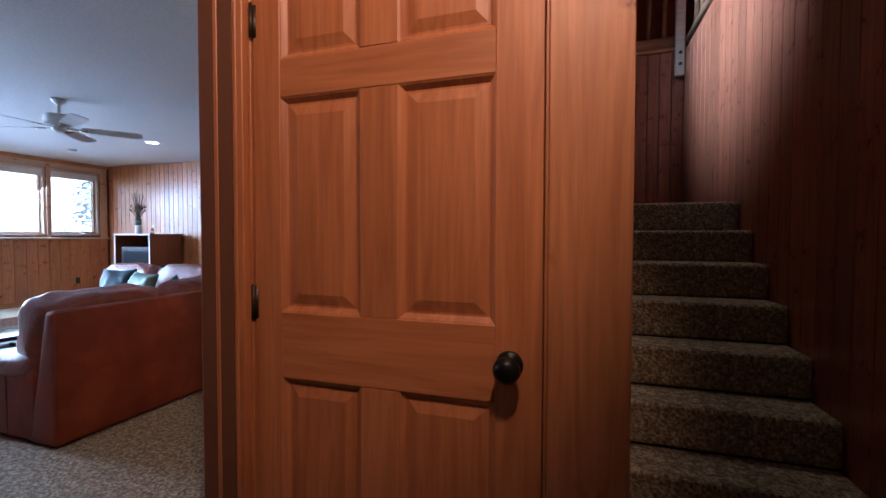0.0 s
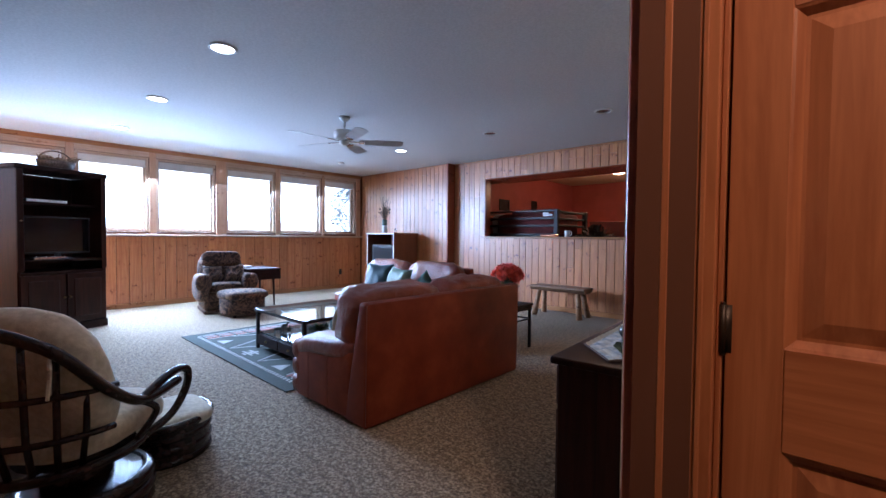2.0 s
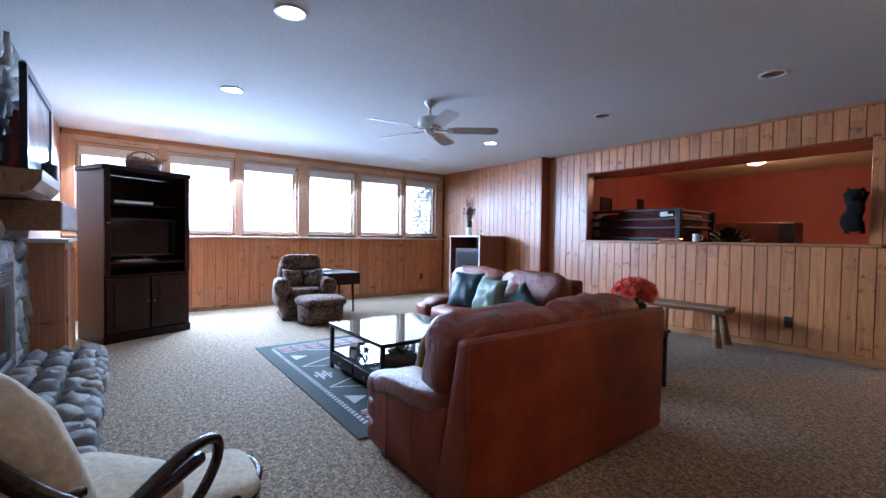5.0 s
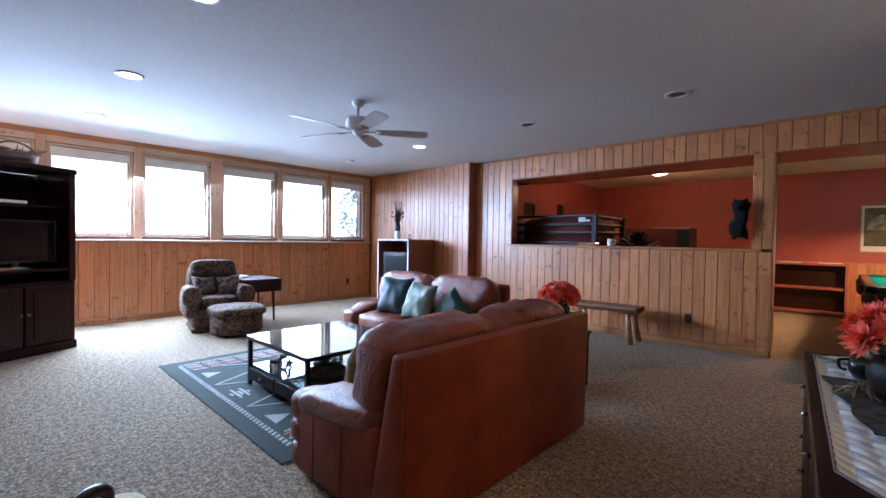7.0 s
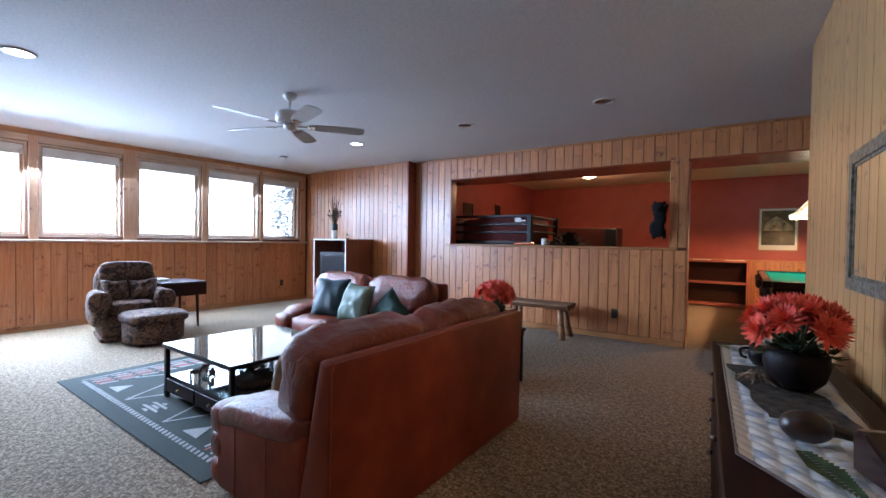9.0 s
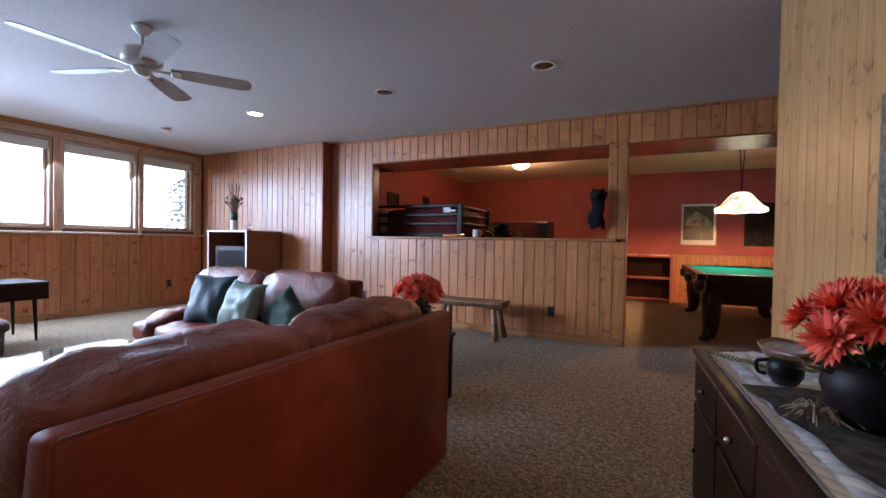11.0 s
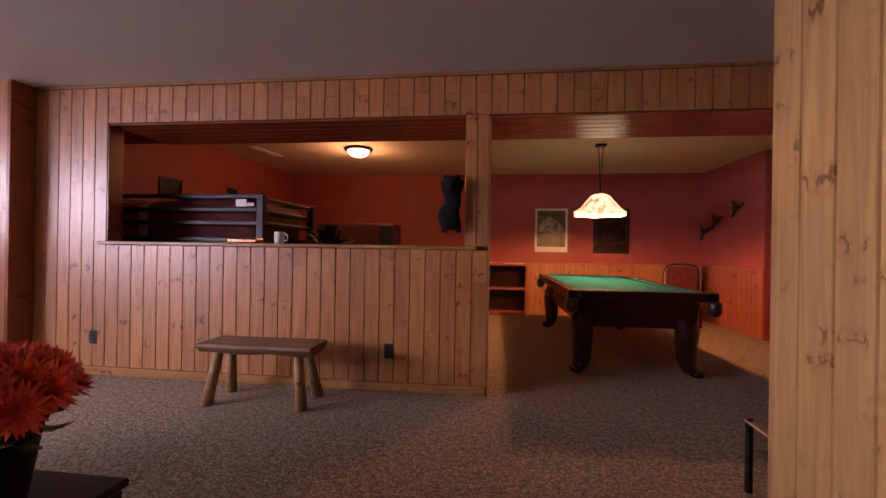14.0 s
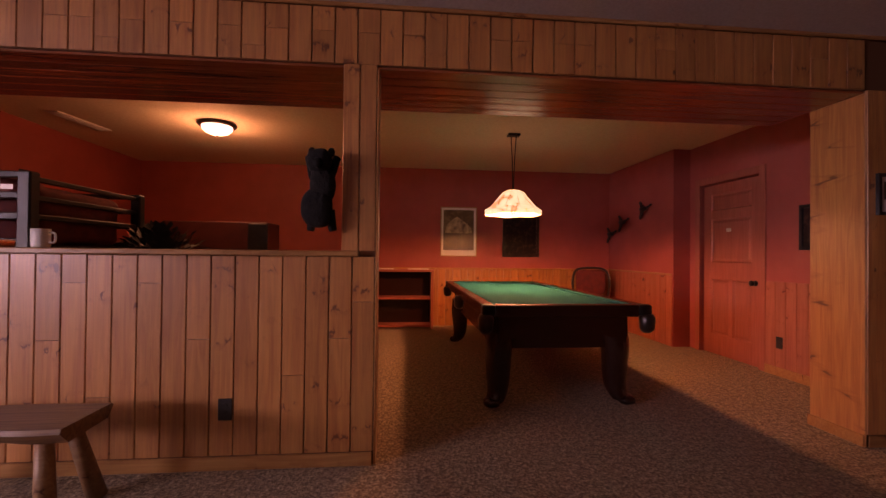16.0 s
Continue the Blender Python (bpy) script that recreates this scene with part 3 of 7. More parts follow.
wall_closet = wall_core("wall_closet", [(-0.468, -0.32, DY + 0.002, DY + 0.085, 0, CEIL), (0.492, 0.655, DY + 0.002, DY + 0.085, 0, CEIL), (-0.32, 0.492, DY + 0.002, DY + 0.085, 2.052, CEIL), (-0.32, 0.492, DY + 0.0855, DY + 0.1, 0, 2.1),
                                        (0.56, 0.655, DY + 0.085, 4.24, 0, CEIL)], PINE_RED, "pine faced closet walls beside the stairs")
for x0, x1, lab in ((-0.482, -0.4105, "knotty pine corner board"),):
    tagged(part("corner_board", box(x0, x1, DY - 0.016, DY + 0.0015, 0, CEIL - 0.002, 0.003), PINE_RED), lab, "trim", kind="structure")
tagged(part("wall_closet_head", box(-0.41, 0.66, DY - 0.012, DY + 0.0015, 2.126, CEIL - 0.002), DOOR_H), "fir boards above the closet door", "wall", kind="structure")

# Red cast of the warm lamps put into these two pine colours.
REDDOOR = wood("red_cast_door", (0.46, 0.13, 0.085), (0.38, 0.10, 0.062), knots=False, vary=0.05, rough=0.55)
PINE_ROSE = wood("rosy_cast_pine_wainscot", (0.52, 0.17, 0.10), (0.42, 0.12, 0.07), vary=0.08, rough=0.5)
# games room door, on the east wall
door_2 = panel_door("door_2", pose(EAST + 0.03, 8.90, 0, 0, 0, -90), 0.85, 2.03, (REDDOOR, REDDOOR),
                    [(0.12, 0.40, 0.24, 0.9), (0.46, 0.73, 0.24, 0.9), (0.12, 0.73, 1.1, 1.62), (0.12, 0.73, 1.72, 1.92)],
                    "red-lit pine panelled door with a small paper note", knob_x=0.78)
tagged(part("paper_note", box(0.37, 0.44, -0.003, -0.0005, 1.46, 1.5), WHITEPAINT, door_2), "small white paper note")
for a, b, z0, z1 in ((8.9205, 9.0, 0, 2.13), (7.95, 8.03, 0, 2.13), (8.0305, 8.92, 2.051, 2.13)):
    rail("door_casing", EAST - 0.018, EAST - 0.0005, a, b, z0, z1, REDDOOR, "flat pine casing of the games room door", 0.003)
rail("chair_rail", -8.3, 2.119, RN - 0.03, RN - 0.016, 0.92, 0.945, PINE_H, "thin pine cap of the wainscot")
rail("chair_rail", 2.09, 2.1045, 9.121, RN - 0.031, 0.92, 0.945, PINE_H, "thin pine cap of the wainscot")
rail("baseboard", EAST - 0.027, EAST - 0.0155, 6.67, 7.949, 0, 0.09, PINE_H, "pine baseboard of the games room")

# ---- stairs ----
TREAD, RISE = 0.255, 0.205
for i in range(7):
    st = tagged(part("stair", box(0.0, 0.955, 0, TREAD + 0.02 if i < 6 else 1.80, 0, RISE - 0.0005, 0.022, 3), CARPET), "carpeted closed stair step", "stair", "stairs up from the hall", "structure")
    st.matrix_world = pose(0.663, 1.985 + TREAD * i, RISE * i)
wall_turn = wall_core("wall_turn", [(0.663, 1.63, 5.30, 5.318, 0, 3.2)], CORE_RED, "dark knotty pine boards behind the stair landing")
slab("wall_turn_cap", 0.2, 1.74, 5.27, 5.43, 3.201, 3.235, PINE_H, "pine cap of the stair wall", "trim")
for b_ in ((-2.2, 2.6, -0.7, -0.6), (-2.3, -2.2, -0.7, 7.1), (-2.2, 2.6, 7.0, 7.1), (2.6, 2.7, -0.7, 7.1)):
    slab("wall_upper", b_[0], b_[1], b_[2], b_[3], CEIL + 0.125, 5.6, PINE_RED, "pine wall upstairs", "wall")
slab("upper_ceiling", -2.3, 2.7, -0.7, 7.1, 5.6, 5.7, CEILING, "white ceiling upstairs", "ceiling")
rl = thing("log_railing", 0.9, 5.36, 3.2355, 0, "peeled log railing above the stair landing", "railing", kind="structure")
for nm, z in (("bottom_rail", 0.07), ("top_rail", 0.9)):
    bm = bmesh.new()
    add_rod(bm, (-0.68, -0.02, z), (0.66, -0.02, z + 0.01), 0.065, n=14)
    part(nm, bm, LOGWOOD, rl, smooth=True)
part("newel", box(0.62, 0.715, -0.15, -0.0905, -0.33, 1.0, 0.012), PINE_PALE, rl, "pale squared newel post")
for k in range(8):
    bm = bmesh.new()
    add_rod(bm, (-0.6 + 0.16 * k, -0.02, 0.08), (-0.58 + 0.16 * k, -0.02, 0.9), 0.026, 0.02, 10)
    part("baluster", bm, LOGWOOD, rl, smooth=True)
for z in (-0.08, -0.2):
    bm = bmesh.new()
    add_rod(bm, (0.667, -0.158, z), (0.667, -0.15, z), 0.018)
    part("bolt", bm, BLACKM, rl, "dark lag bolt head")
hr = thing("log_guardrail", 1.67, 3.4, 3.201, 0, "peeled log rail along the top of the stair wall", "railing", kind="structure")
for nm, z in (("bottom_rail", 0.07), ("top_rail", 0.9)):
    bm = bmesh.new()
    add_rod(bm, (0, -1.8, z), (0, 1.75, z), 0.065, n=14)
    part(nm, bm, LOGWOOD, hr, smooth=True)
for k in range(16):
    bm = bmesh.new()
    add_rod(bm, (0, -1.7 + 0.22 * k, 0.08), (0, -1.69 + 0.22 * k, 0.9), 0.026, 0.02, 10)
    part("baluster", bm, LOGWOOD, hr, smooth=True)

# ---- recessed lights, fan ----
LIT = glow("lamp_glass_cool", (1.0, 0.97, 0.92), 22)


def can_light(x, y, lit, z=CEIL):
    c = thing("recessed_light", x, y, z, 0, "lit recessed ceiling light with a white trim ring" if lit else "unlit recessed ceiling light with a white trim ring", "ceiling light", "recessed lights of the den")
    part("trim_ring", lathe([(0.078, -0.001), (0.1, -0.001), (0.1, -0.006), (0.08, -0.01), (0.078, -0.001)], 28), WHITEPAINT, c, smooth=True)
    if lit:
        part("bulb", lathe([(0, -0.012), (0.04, -0.011), (0.077, -0.004), (0.077, -0.002), (0, -0.002)], 24), LIT, c, "glowing frosted reflector bulb")
    else:
        part("baffle", lathe([(0, -0.0012), (0.077, -0.0012), (0.077, -0.003), (0, -0.0025)], 24), CHROME, c, "shadowed metal reflector")


for x in (-1.80, -3.56, -5.32, -7.08):
    can_light(x, 1.34, True)
    lamp("recessed_lamp", "SPOT", (x, 1.34, 2.53), 7, (1.0, 0.84, 0.66), 0.05, (x, 1.34, 0), spot=1.5)
can_light(-5.40, 4.74, True)
lamp("recessed_lamp", "SPOT", (-5.40, 4.74, 2.53), 4, (1.0, 0.86, 0.7), 0.05, (-5.4, 4.74, 0), spot=2.3)
can_light(-3.61, 4.74, False)
can_light(-2.07, 4.74, False)
sm = thing("smoke_detector", -7.12, 4.75, CEIL, 0, "small round white smoke detector on the ceiling", "smoke detector")
part("cover", lathe([(0, -0.035), (0.04, -0.034), (0.058, -0.022), (0.06, -0.0005), (0, -0.0005)], 24), WHITEPAINT, sm, smooth=True)

fan = thing("ceiling_fan", -4.43, 3.0, CEIL, 0, "white five-blade ceiling fan on a short rod", "ceiling fan")
FANW = mottled("fan_white", (0.62, 0.62, 0.61), (0.7, 0.7, 0.69), 10, 0.35, 0.02, 0.001)
BLADE = mottled("fan_blade", (0.42, 0.41, 0.4), (0.5, 0.49, 0.48), 10, 0.4, 0.02, 0.001)
part("canopy", lathe([(0, -0.001), (0.062, -0.001), (0.062, -0.02), (0.042, -0.045), (0.02, -0.065), (0, -0.065)], 24), FANW, fan, smooth=True)
part("rod", lathe([(0.013, -0.06), (0.013, -0.16), (0, -0.16)], 12), FANW, fan)
part("motor", lathe([(0, -0.15), (0.05, -0.152), (0.11, -0.165), (0.125, -0.19), (0.125, -0.245), (0.1, -0.268), (0.06, -0.275), (0, -0.275)], 30), FANW, fan, "white fan motor housing", True)
part("hub", lathe([(0, -0.27), (0.055, -0.272), (0.06, -0.295), (0.045, -0.32), (0.02, -0.335), (0, -0.335)], 20), FANW, fan, "white hub cap", True)
for k, a in enumerate((54, 126, 198, 270, 342)):
    bm = bmesh.new()
    pts = [(0.17, -0.05), (0.30, -0.068), (0.45, -0.073), (0.645, -0.073), (0.68, -0.05), (0.69, 0), (0.68, 0.05), (0.645, 0.073), (0.45, 0.073), (0.30, 0.068), (0.17, 0.05)]
    lo = [bm.verts.new((x, y, -0.003)) for x, y in pts]
    hi = [bm.verts.new((x, y, 0.003)) for x, y in pts]
    bm.faces.new(lo)
    bm.faces.new(hi)
    for i in range(len(pts)):
        j = (i + 1) % len(pts)
        bm.faces.new((lo[i], lo[j], hi[j], hi[i]))
    b = part("blade", bm, BLADE, fan, "pale grey fan blade")
    b.matrix_basis = pose(0, 0, -0.285, 0, 0, a) @ pose(0, 0, 0, -11, 0, 0)
    bm = bmesh.new()
    add_box(bm, 0.05, 0.2, -0.018, 0.018, -0.006, -0.001, 0.001)
    add_box(bm, 0.17, 0.23, -0.04, 0.04, -0.0075, -0.0035, 0.001)
    b = part("blade_arm", bm, CHROME, fan, "brushed metal blade arm")
    b.matrix_basis = pose(0, 0, -0.285, 0, 0, a) @ pose(0, 0, 0, -11, 0, 0)

# ---- leather sofas ----
TEAL = mottled("dark_teal_satin", (0.006, 0.022, 0.027), (0.012, 0.038, 0.044), 6, 0.55, 0.1, 0.004)
SAGE = mottled("sage_satin", (0.12, 0.17, 0.125), (0.19, 0.25, 0.19), 6, 0.52, 0.1, 0.004)
GREENP = mottled("dark_green_velvet", (0.012, 0.045, 0.03), (0.02, 0.065, 0.045), 6, 0.7, 0.1, 0.004)
GOLDP = mottled("tapestry_gold", (0.22, 0.11, 0.03), (0.09, 0.07, 0.03), 18, 0.85, 0.2, 0.003)


def sofa(x, y, rz, width, label, seed=0):
    """A two-seat leather sofa; local -y is its front, z its height, its outer back at y = +0.43."""
    s = thing("leather_sofa", x, y, 0, rz, label, "sofa", "leather sofas of the den")
    h = width / 2
    aw = 0.2
    part("base", box(-h + 0.03, h - 0.03, -0.38, 0.40, 0.03, 0.27, 0.02, 2), LEATHER, s, smooth=True)
    bm = bmesh.new()
    add_box(bm, -h, h, 0.23, 0.43, 0.012, 0.77, 0.022, 3)
    for v in bm.verts:
        f = max(0.0, v.co.z) / 0.765
        v.co.y += 0.01 * f + (0.15 * f - 0.03 if v.co.y < 0.31 else 0.0)
    part("back", bm, LEATHER_TAUT, s, "smooth tan leather outer back", True)
    for sx in (-1, 1):
        bm = bmesh.new()
        add_box(bm, sx * h - (aw if sx > 0 else 0), sx * h + (0 if sx > 0 else aw), -0.40, 0.27, 0.02, 0.39, 0.03, 3)
        for v in bm.verts:
            if v.co.z > 0.25:
                v.co.z += 0.05 * (v.co.y + 0.40) / 0.66
        arm = part("arm", bm, LEATHER_TAUT, s, "padded tan leather arm", True)
        bm = cushion((sx * (h - aw / 2), -0.09, 0.405), (aw + 0.05, 0.70, 0.13), 0.55, wrinkle=0.008, seed=seed + sx, nu=36)
        for v in bm.verts:
            q = (v.co.y + 0.40) / 0.66
            v.co.z += 0.05 * q - 0.05 * max(0.0, 0.25 - q) / 0.25
        part("arm_pad", bm, LEATHER, arm, smooth=True)
        for zz, r in ((0.10, 0.075), (0.225, 0.072), (0.345, 0.078)):
            part("front_roll", cushion((sx * (h - aw / 2), -0.395, zz), (aw + 0.015, 0.15, r * 2), 0.6, wrinkle=0.005, seed=zz, nu=24, nv=14), LEATHER, arm, smooth=True)
        for yy in (-0.22, 0.02):
            part("seam", tube([(sx * (h + 0.0015), yy, 0.03), (sx * (h + 0.0015), yy, 0.36 + 0.05 * (yy + 0.4) / 0.66)], 0.0035, 5), LEATHER, arm)
    part("piping", tube([(-h + 0.006, 0.425, 0.03), (-h + 0.006, 0.435, 0.745), (-h + 0.02, 0.435, 0.764), (h - 0.02, 0.435, 0.764), (h - 0.006, 0.435, 0.745), (h - 0.006, 0.425, 0.03)], 0.003, 6), LEATHER, s, smooth=True)
    cw = (width - 2 * aw) / 2
    for k in (0, 1):
        cx = -h + aw + cw * (k + 0.5)
        part("seat_cushion", cushion((cx, -0.13, 0.325), (cw + 0.01, 0.70, 0.19), 0.45, wrinkle=0.02, seed=seed + k, nu=44, nv=20), LEATHER, s, "plump creased leather seat cushion", True)
        part("seat_front", cushion((cx, -0.41, 0.19), (cw + 0.005, 0.16, 0.2), 0.55, wrinkle=0.01, seed=seed + k + 9), LEATHER, s, smooth=True)
        bw = h - 0.01
        m = pose((k - 0.5) * bw, 0.17, 0.625, -15, 0, 0)
        bm = bmesh.new()
        add_cushion(bm, (0, 0, 0), (bw + 0.01, 0.27, 0.44), 0.5, m, 60, 30, 0.020, seed + k + 4)
        for v in bm.verts:
            q = v.co
            v.co.y -= 0.012 * abs(noise.noise(Vector((q.x * 16 + seed, q.z * 5, k)))) + 0.0
            v.co.z += 0.012 * noise.noise(Vector((q.x * 14, q.y * 4, seed + k)))
        bmesh.ops.remove_doubles(bm, verts=bm.verts, dist=1e-5)
        bc = part("back_cushion", bm, LEATHER, s, "puffy creased leather back cushion", True)
        part("cushion_welt", tube([m @ Vector(((bw / 2 - 0.02) * math.copysign(abs(math.cos(u)) ** 0.5, math.cos(u)), -0.035, 0.205 * math.copysign(abs(math.sin(u)) ** 0.5, math.sin(u)))) for u in [2 * math.pi * i / 40 for i in range(40)]], 0.008, 6, True), LEATHER, bc, smooth=True)
    for sx in (-1, 1):
        for yy in (-0.36, 0.36):
            part("foot", box(sx * (h - 0.08) - 0.025, sx * (h - 0.08) + 0.025, yy - 0.025, yy + 0.025, 0, 0.03), DARKWOOD, s)
    return s


def pillow(m, size, mat, label, seed=0):
    p = tagged(new("throw_pillow"), label, "pillow", "throw pillows on the leather sofas")
    p.matrix_world = m
    bm = bmesh.new()
    n = 14
    top, bot = {}, {}
    for i in range(n + 1):
        for j in range(n + 1):
            u, v = 2 * i / n - 1, 2 * j / n - 1
            t = ((1 - u ** 4) * (1 - v ** 4)) ** 0.6
            k = 1 - 0.12 * (1 - abs(u)) * abs(v) - 0.12 * (1 - abs(v)) * abs(u)
            w = 0.03 * noise.noise(Vector((u * 2 + seed, v * 2, seed))) + 0.012 * noise.noise(Vector((u * 6 + seed, v * 5, seed)))
            x, z = u * k * size / 2, v * k * size / 2
            top[i, j] = bm.verts.new((x, 0.075 * t + w * t, z))
            bot[i, j] = top[i, j] if i in (0, n) or j in (0, n) else bm.verts.new((x, -0.075 * t + w * t, z))
    for i in range(n):
        for j in range(n):
            bm.faces.new((top[i, j], top[i + 1, j], top[i + 1, j + 1], top[i, j + 1]))
            bm.faces.new((bot[i, j], bot[i, j + 1], bot[i + 1, j + 1], bot[i + 1, j]))
    part("pillow_cover", bm, mat, p, smooth=True)
    return p


sofa(-2.605, 2.43, -90, 1.62, "tan leather two-seat sofa seen from behind, beside the patterned rug", 3)
sofa(-4.285, 3.79, 4, 1.65, "tan leather two-seat sofa with satin pillows, facing the coffee table", 7)
S2 = pose(-4.31, 3.79, 0, 0, 0, 4)
pillow(S2 @ pose(-0.27, -0.16, 0.60, -20, 0, 8), 0.43, TEAL, "dark teal satin throw pillow leaning on the sofa back", 1)
pillow(S2 @ pose(0.15, -0.22, 0.585, -22, 3, -6), 0.40, SAGE, "pale sage satin throw pillow leaning on the sofa back", 2)
pillow(S2 @ pose(0.52, -0.15, 0.52, -22, 38, -16), 0.36, GREENP, "dark green velvet throw pillow set on its corner", 3)
pillow(pose(-2.88, 2.0, 0.52, 0, 0, -75) @ pose(0, 0, 0, -14, 0, 0), 0.32, GOLDP, "gold and brown tapestry throw pillow on the sofa", 4)

# ---- rug and coffee table ----


def rug_material():
    m, nt, b = material("woven_southwest_rug", 0.95)
    v = coords(nt, (1, 1, 1), "Object", False)
    n = noise_tex(nt, v, 160, 3)
    n2 = noise_tex(nt, v, 2.5, 3)
    c = ramp(nt, n, [(0.3, (0.018, 0.028, 0.022)), (0.7, (0.045, 0.06, 0.047))])
    c = mixc(nt, c, ramp(nt, n2, [(0.3, (0.8, 0.8, 0.8)), (0.7, (1, 1, 1))]), 0.7, "MULTIPLY")
    nt.links.new(c, b.inputs["Base Color"])
    bump(nt, b, n, 0.5, 0.004)
    return m


RUGM = rug_material()
RUGLINE = mottled("rug_grey_yarn", (0.34, 0.35, 0.34), (0.52, 0.51, 0.48), 120, 0.95, 0.4, 0.003)
RUGRED = mottled("rug_rust_yarn", (0.38, 0.12, 0.10), (0.5, 0.22, 0.19), 120, 0.95, 0.4, 0.003)
RUGEDGE = mottled("rug_border_yarn", (0.015, 0.028, 0.024), (0.03, 0.045, 0.038), 120, 0.95, 0.4, 0.003)
RX0, RX1, RY0, RY1 = -5.58, -3.12, 1.605, 3.30
rug = thing("rug", (RX0 + RX1) / 2, (RY0 + RY1) / 2, 0, 0, "grey-green woven rug with zigzag border and diamonds", "rug")
RW, RD = (RX1 - RX0) / 2, (RY1 - RY0) / 2
part("rug_field", box(-RW, RW, -RD, RD, 0.001, 0.010, 0.003), RUGM, rug)


def rug_polys(name, polys, mat, z=0.0118):
    for p in polys:
        bm = bmesh.new()
        lo = [bm.verts.new((x, y, 0.0095)) for x, y in p]
        hi = [bm.verts.new((x, y, z)) for x, y in p]
        bm.faces.new(hi)
        for i in range(len(p)):
            j = (i + 1) % len(p)
            bm.faces.new((lo[i], lo[j], hi[j], hi[i]))
        part(name, bm, mat, rug)


def strip(a, b, w):
    a, b = Vector(a), Vector(b)
    n = (b - a).normalized()
    n = Vector((-n.y, n.x)) * w / 2
    return [tuple(a - n), tuple(b - n), tuple(b + n), tuple(a + n)]


e = 0.13
LX, LY = RW - e, RD - e
rug_polys("border_line", [strip((sx * LX, -LY), (sx * LX, LY), 0.016) for sx in (-1, 1)], RUGLINE)
saw = []
for sy in (-1, 1):
    for i in range(46):
        x = -LX + 0.03 + (2 * LX - 0.06) * i / 46
        saw.append([(x, sy * (LY - 0.022)), (x + 0.026, sy * (LY - 0.022)), (x + 0.044, sy * (LY + 0.016)), (x + 0.018, sy * (LY + 0.016))])
rug_polys("border_stitch", saw, RUGLINE)
white, rust = [], []
for sx in (-1, 1):
    for row in range(6):
        n = 9
        for i in range(n):
            dy = 2 * (LY - 0.04) / n
            y = -LY + 0.04 + dy * i + (row % 2) * 0.02
            x = sx * (LX - 0.035 - 0.036 * row)
            (rust if row in (1, 3, 4) else white).append([(x, y), (x - sx * 0.018, y), (x - sx * 0.036, y + dy * 0.8), (x - sx * 0.018, y + dy * 0.8)])
rug_polys("zigzag", white, RUGLINE)
rug_polys("rust_zigzag", rust, RUGRED)
dia, tri_, red = [], [], []
for cx in (-0.32, 0.32):
    for a, b in (((cx - 0.31, 0), (cx, 0.66)), ((cx, 0.66), (cx + 0.31, 0)), ((cx + 0.31, 0), (cx, -0.66)), ((cx, -0.66), (cx - 0.31, 0))):
        dia.append(strip(a, b, 0.018))
    dia.append(strip((cx * 2, 0.015), (cx * 2.62, 0.42), 0.018))
    dia.append(strip((cx * 2, -0.015), (cx * 2.62, -0.42), 0.018))
    for sy in (-1, 1):
        tri_.append([(cx * 2 - 0.09, sy * 0.64), (cx * 2, sy * 0.50), (cx * 2 + 0.09, sy * 0.64)])
    for k in range(4):
        w = 0.15 - 0.04 * k
        red.append([(cx - w, -0.03 + 0.045 * k), (cx + w, -0.03 + 0.045 * k), (cx + w - 0.03, 0.004 + 0.045 * k), (cx - w + 0.03, 0.004 + 0.045 * k)])
        red.append([(cx - w + 0.03, -0.075 - 0.045 * k), (cx + w - 0.03, -0.075 - 0.045 * k), (cx + w, -0.04 - 0.045 * k), (cx - w, -0.04 - 0.045 * k)])
for sy in (-1, 1):
    for k, w in enumerate((0.03, 0.11, 0.06, 0.12, 0.04)):
        y = sy * (0.53 + 0.032 * k)
        tri_.append([(-w, y), (w, y), (w - 0.02, y + 0.022), (-w + 0.02, y + 0.022)])
    for k in range(3):
        w = 0.10 - 0.03 * k
        red.append([(-w, sy * 0.3 + 0.03 * k), (w, sy * 0.3 + 0.03 * k), (w - 0.02, sy * 0.3 + 0.018 + 0.03 * k), (-w + 0.02, sy * 0.3 + 0.018 + 0.03 * k)])
rug_polys("diamond", dia, RUGLINE)
rug_polys("motif", tri_, RUGLINE, 0.0122)
rug_polys("medallion", red, RUGRED, 0.0126)

ct = thing("coffee_table", -4.035, 2.44, 0.0118, 0, "black metal coffee table with glass top and two drawers", "coffee table")
CW, CD, CH = 0.49, 0.46, 0.40
bm = frame_bm(-CW, CW, -CD, CD, 0.05, 0, 0.022)
bmesh.ops.transform(bm, matrix=Matrix.Translation((0, 0, CH)) @ Matrix.Rotation(radians(-90), 4, "X") @ Matrix.Translation((0, -0.0, 0)), verts=bm.verts)
part("top_frame", bm, BLACKM, ct)
TOPG = material("table_glass", 0.04, 0, (0.20, 0.24, 0.23))[0]
TOPG.node_tree.nodes["Principled BSDF"].inputs["Transmission Weight"].default_value = 0.75
part("glass_top", box(-CW + 0.0, CW - 0.0, -CD, CD, CH + 0.0005, CH + 0.009, 0.002), TOPG, ct, "reflective glass table top")
for sx in (-1, 1):
    for sy in (-1, 1):
        part("leg", box(sx * (CW - 0.025) - 0.016, sx * (CW - 0.025) + 0.016, sy * (CD - 0.025) - 0.016, sy * (CD - 0.025) + 0.016, 0, CH - 0.023, 0.003), BLACKM, ct)
part("shelf", box(-CW + 0.042, CW - 0.042, -CD + 0.03, CD - 0.03, 0.155, 0.17), TOPG, ct, "reflective glass lower shelf")
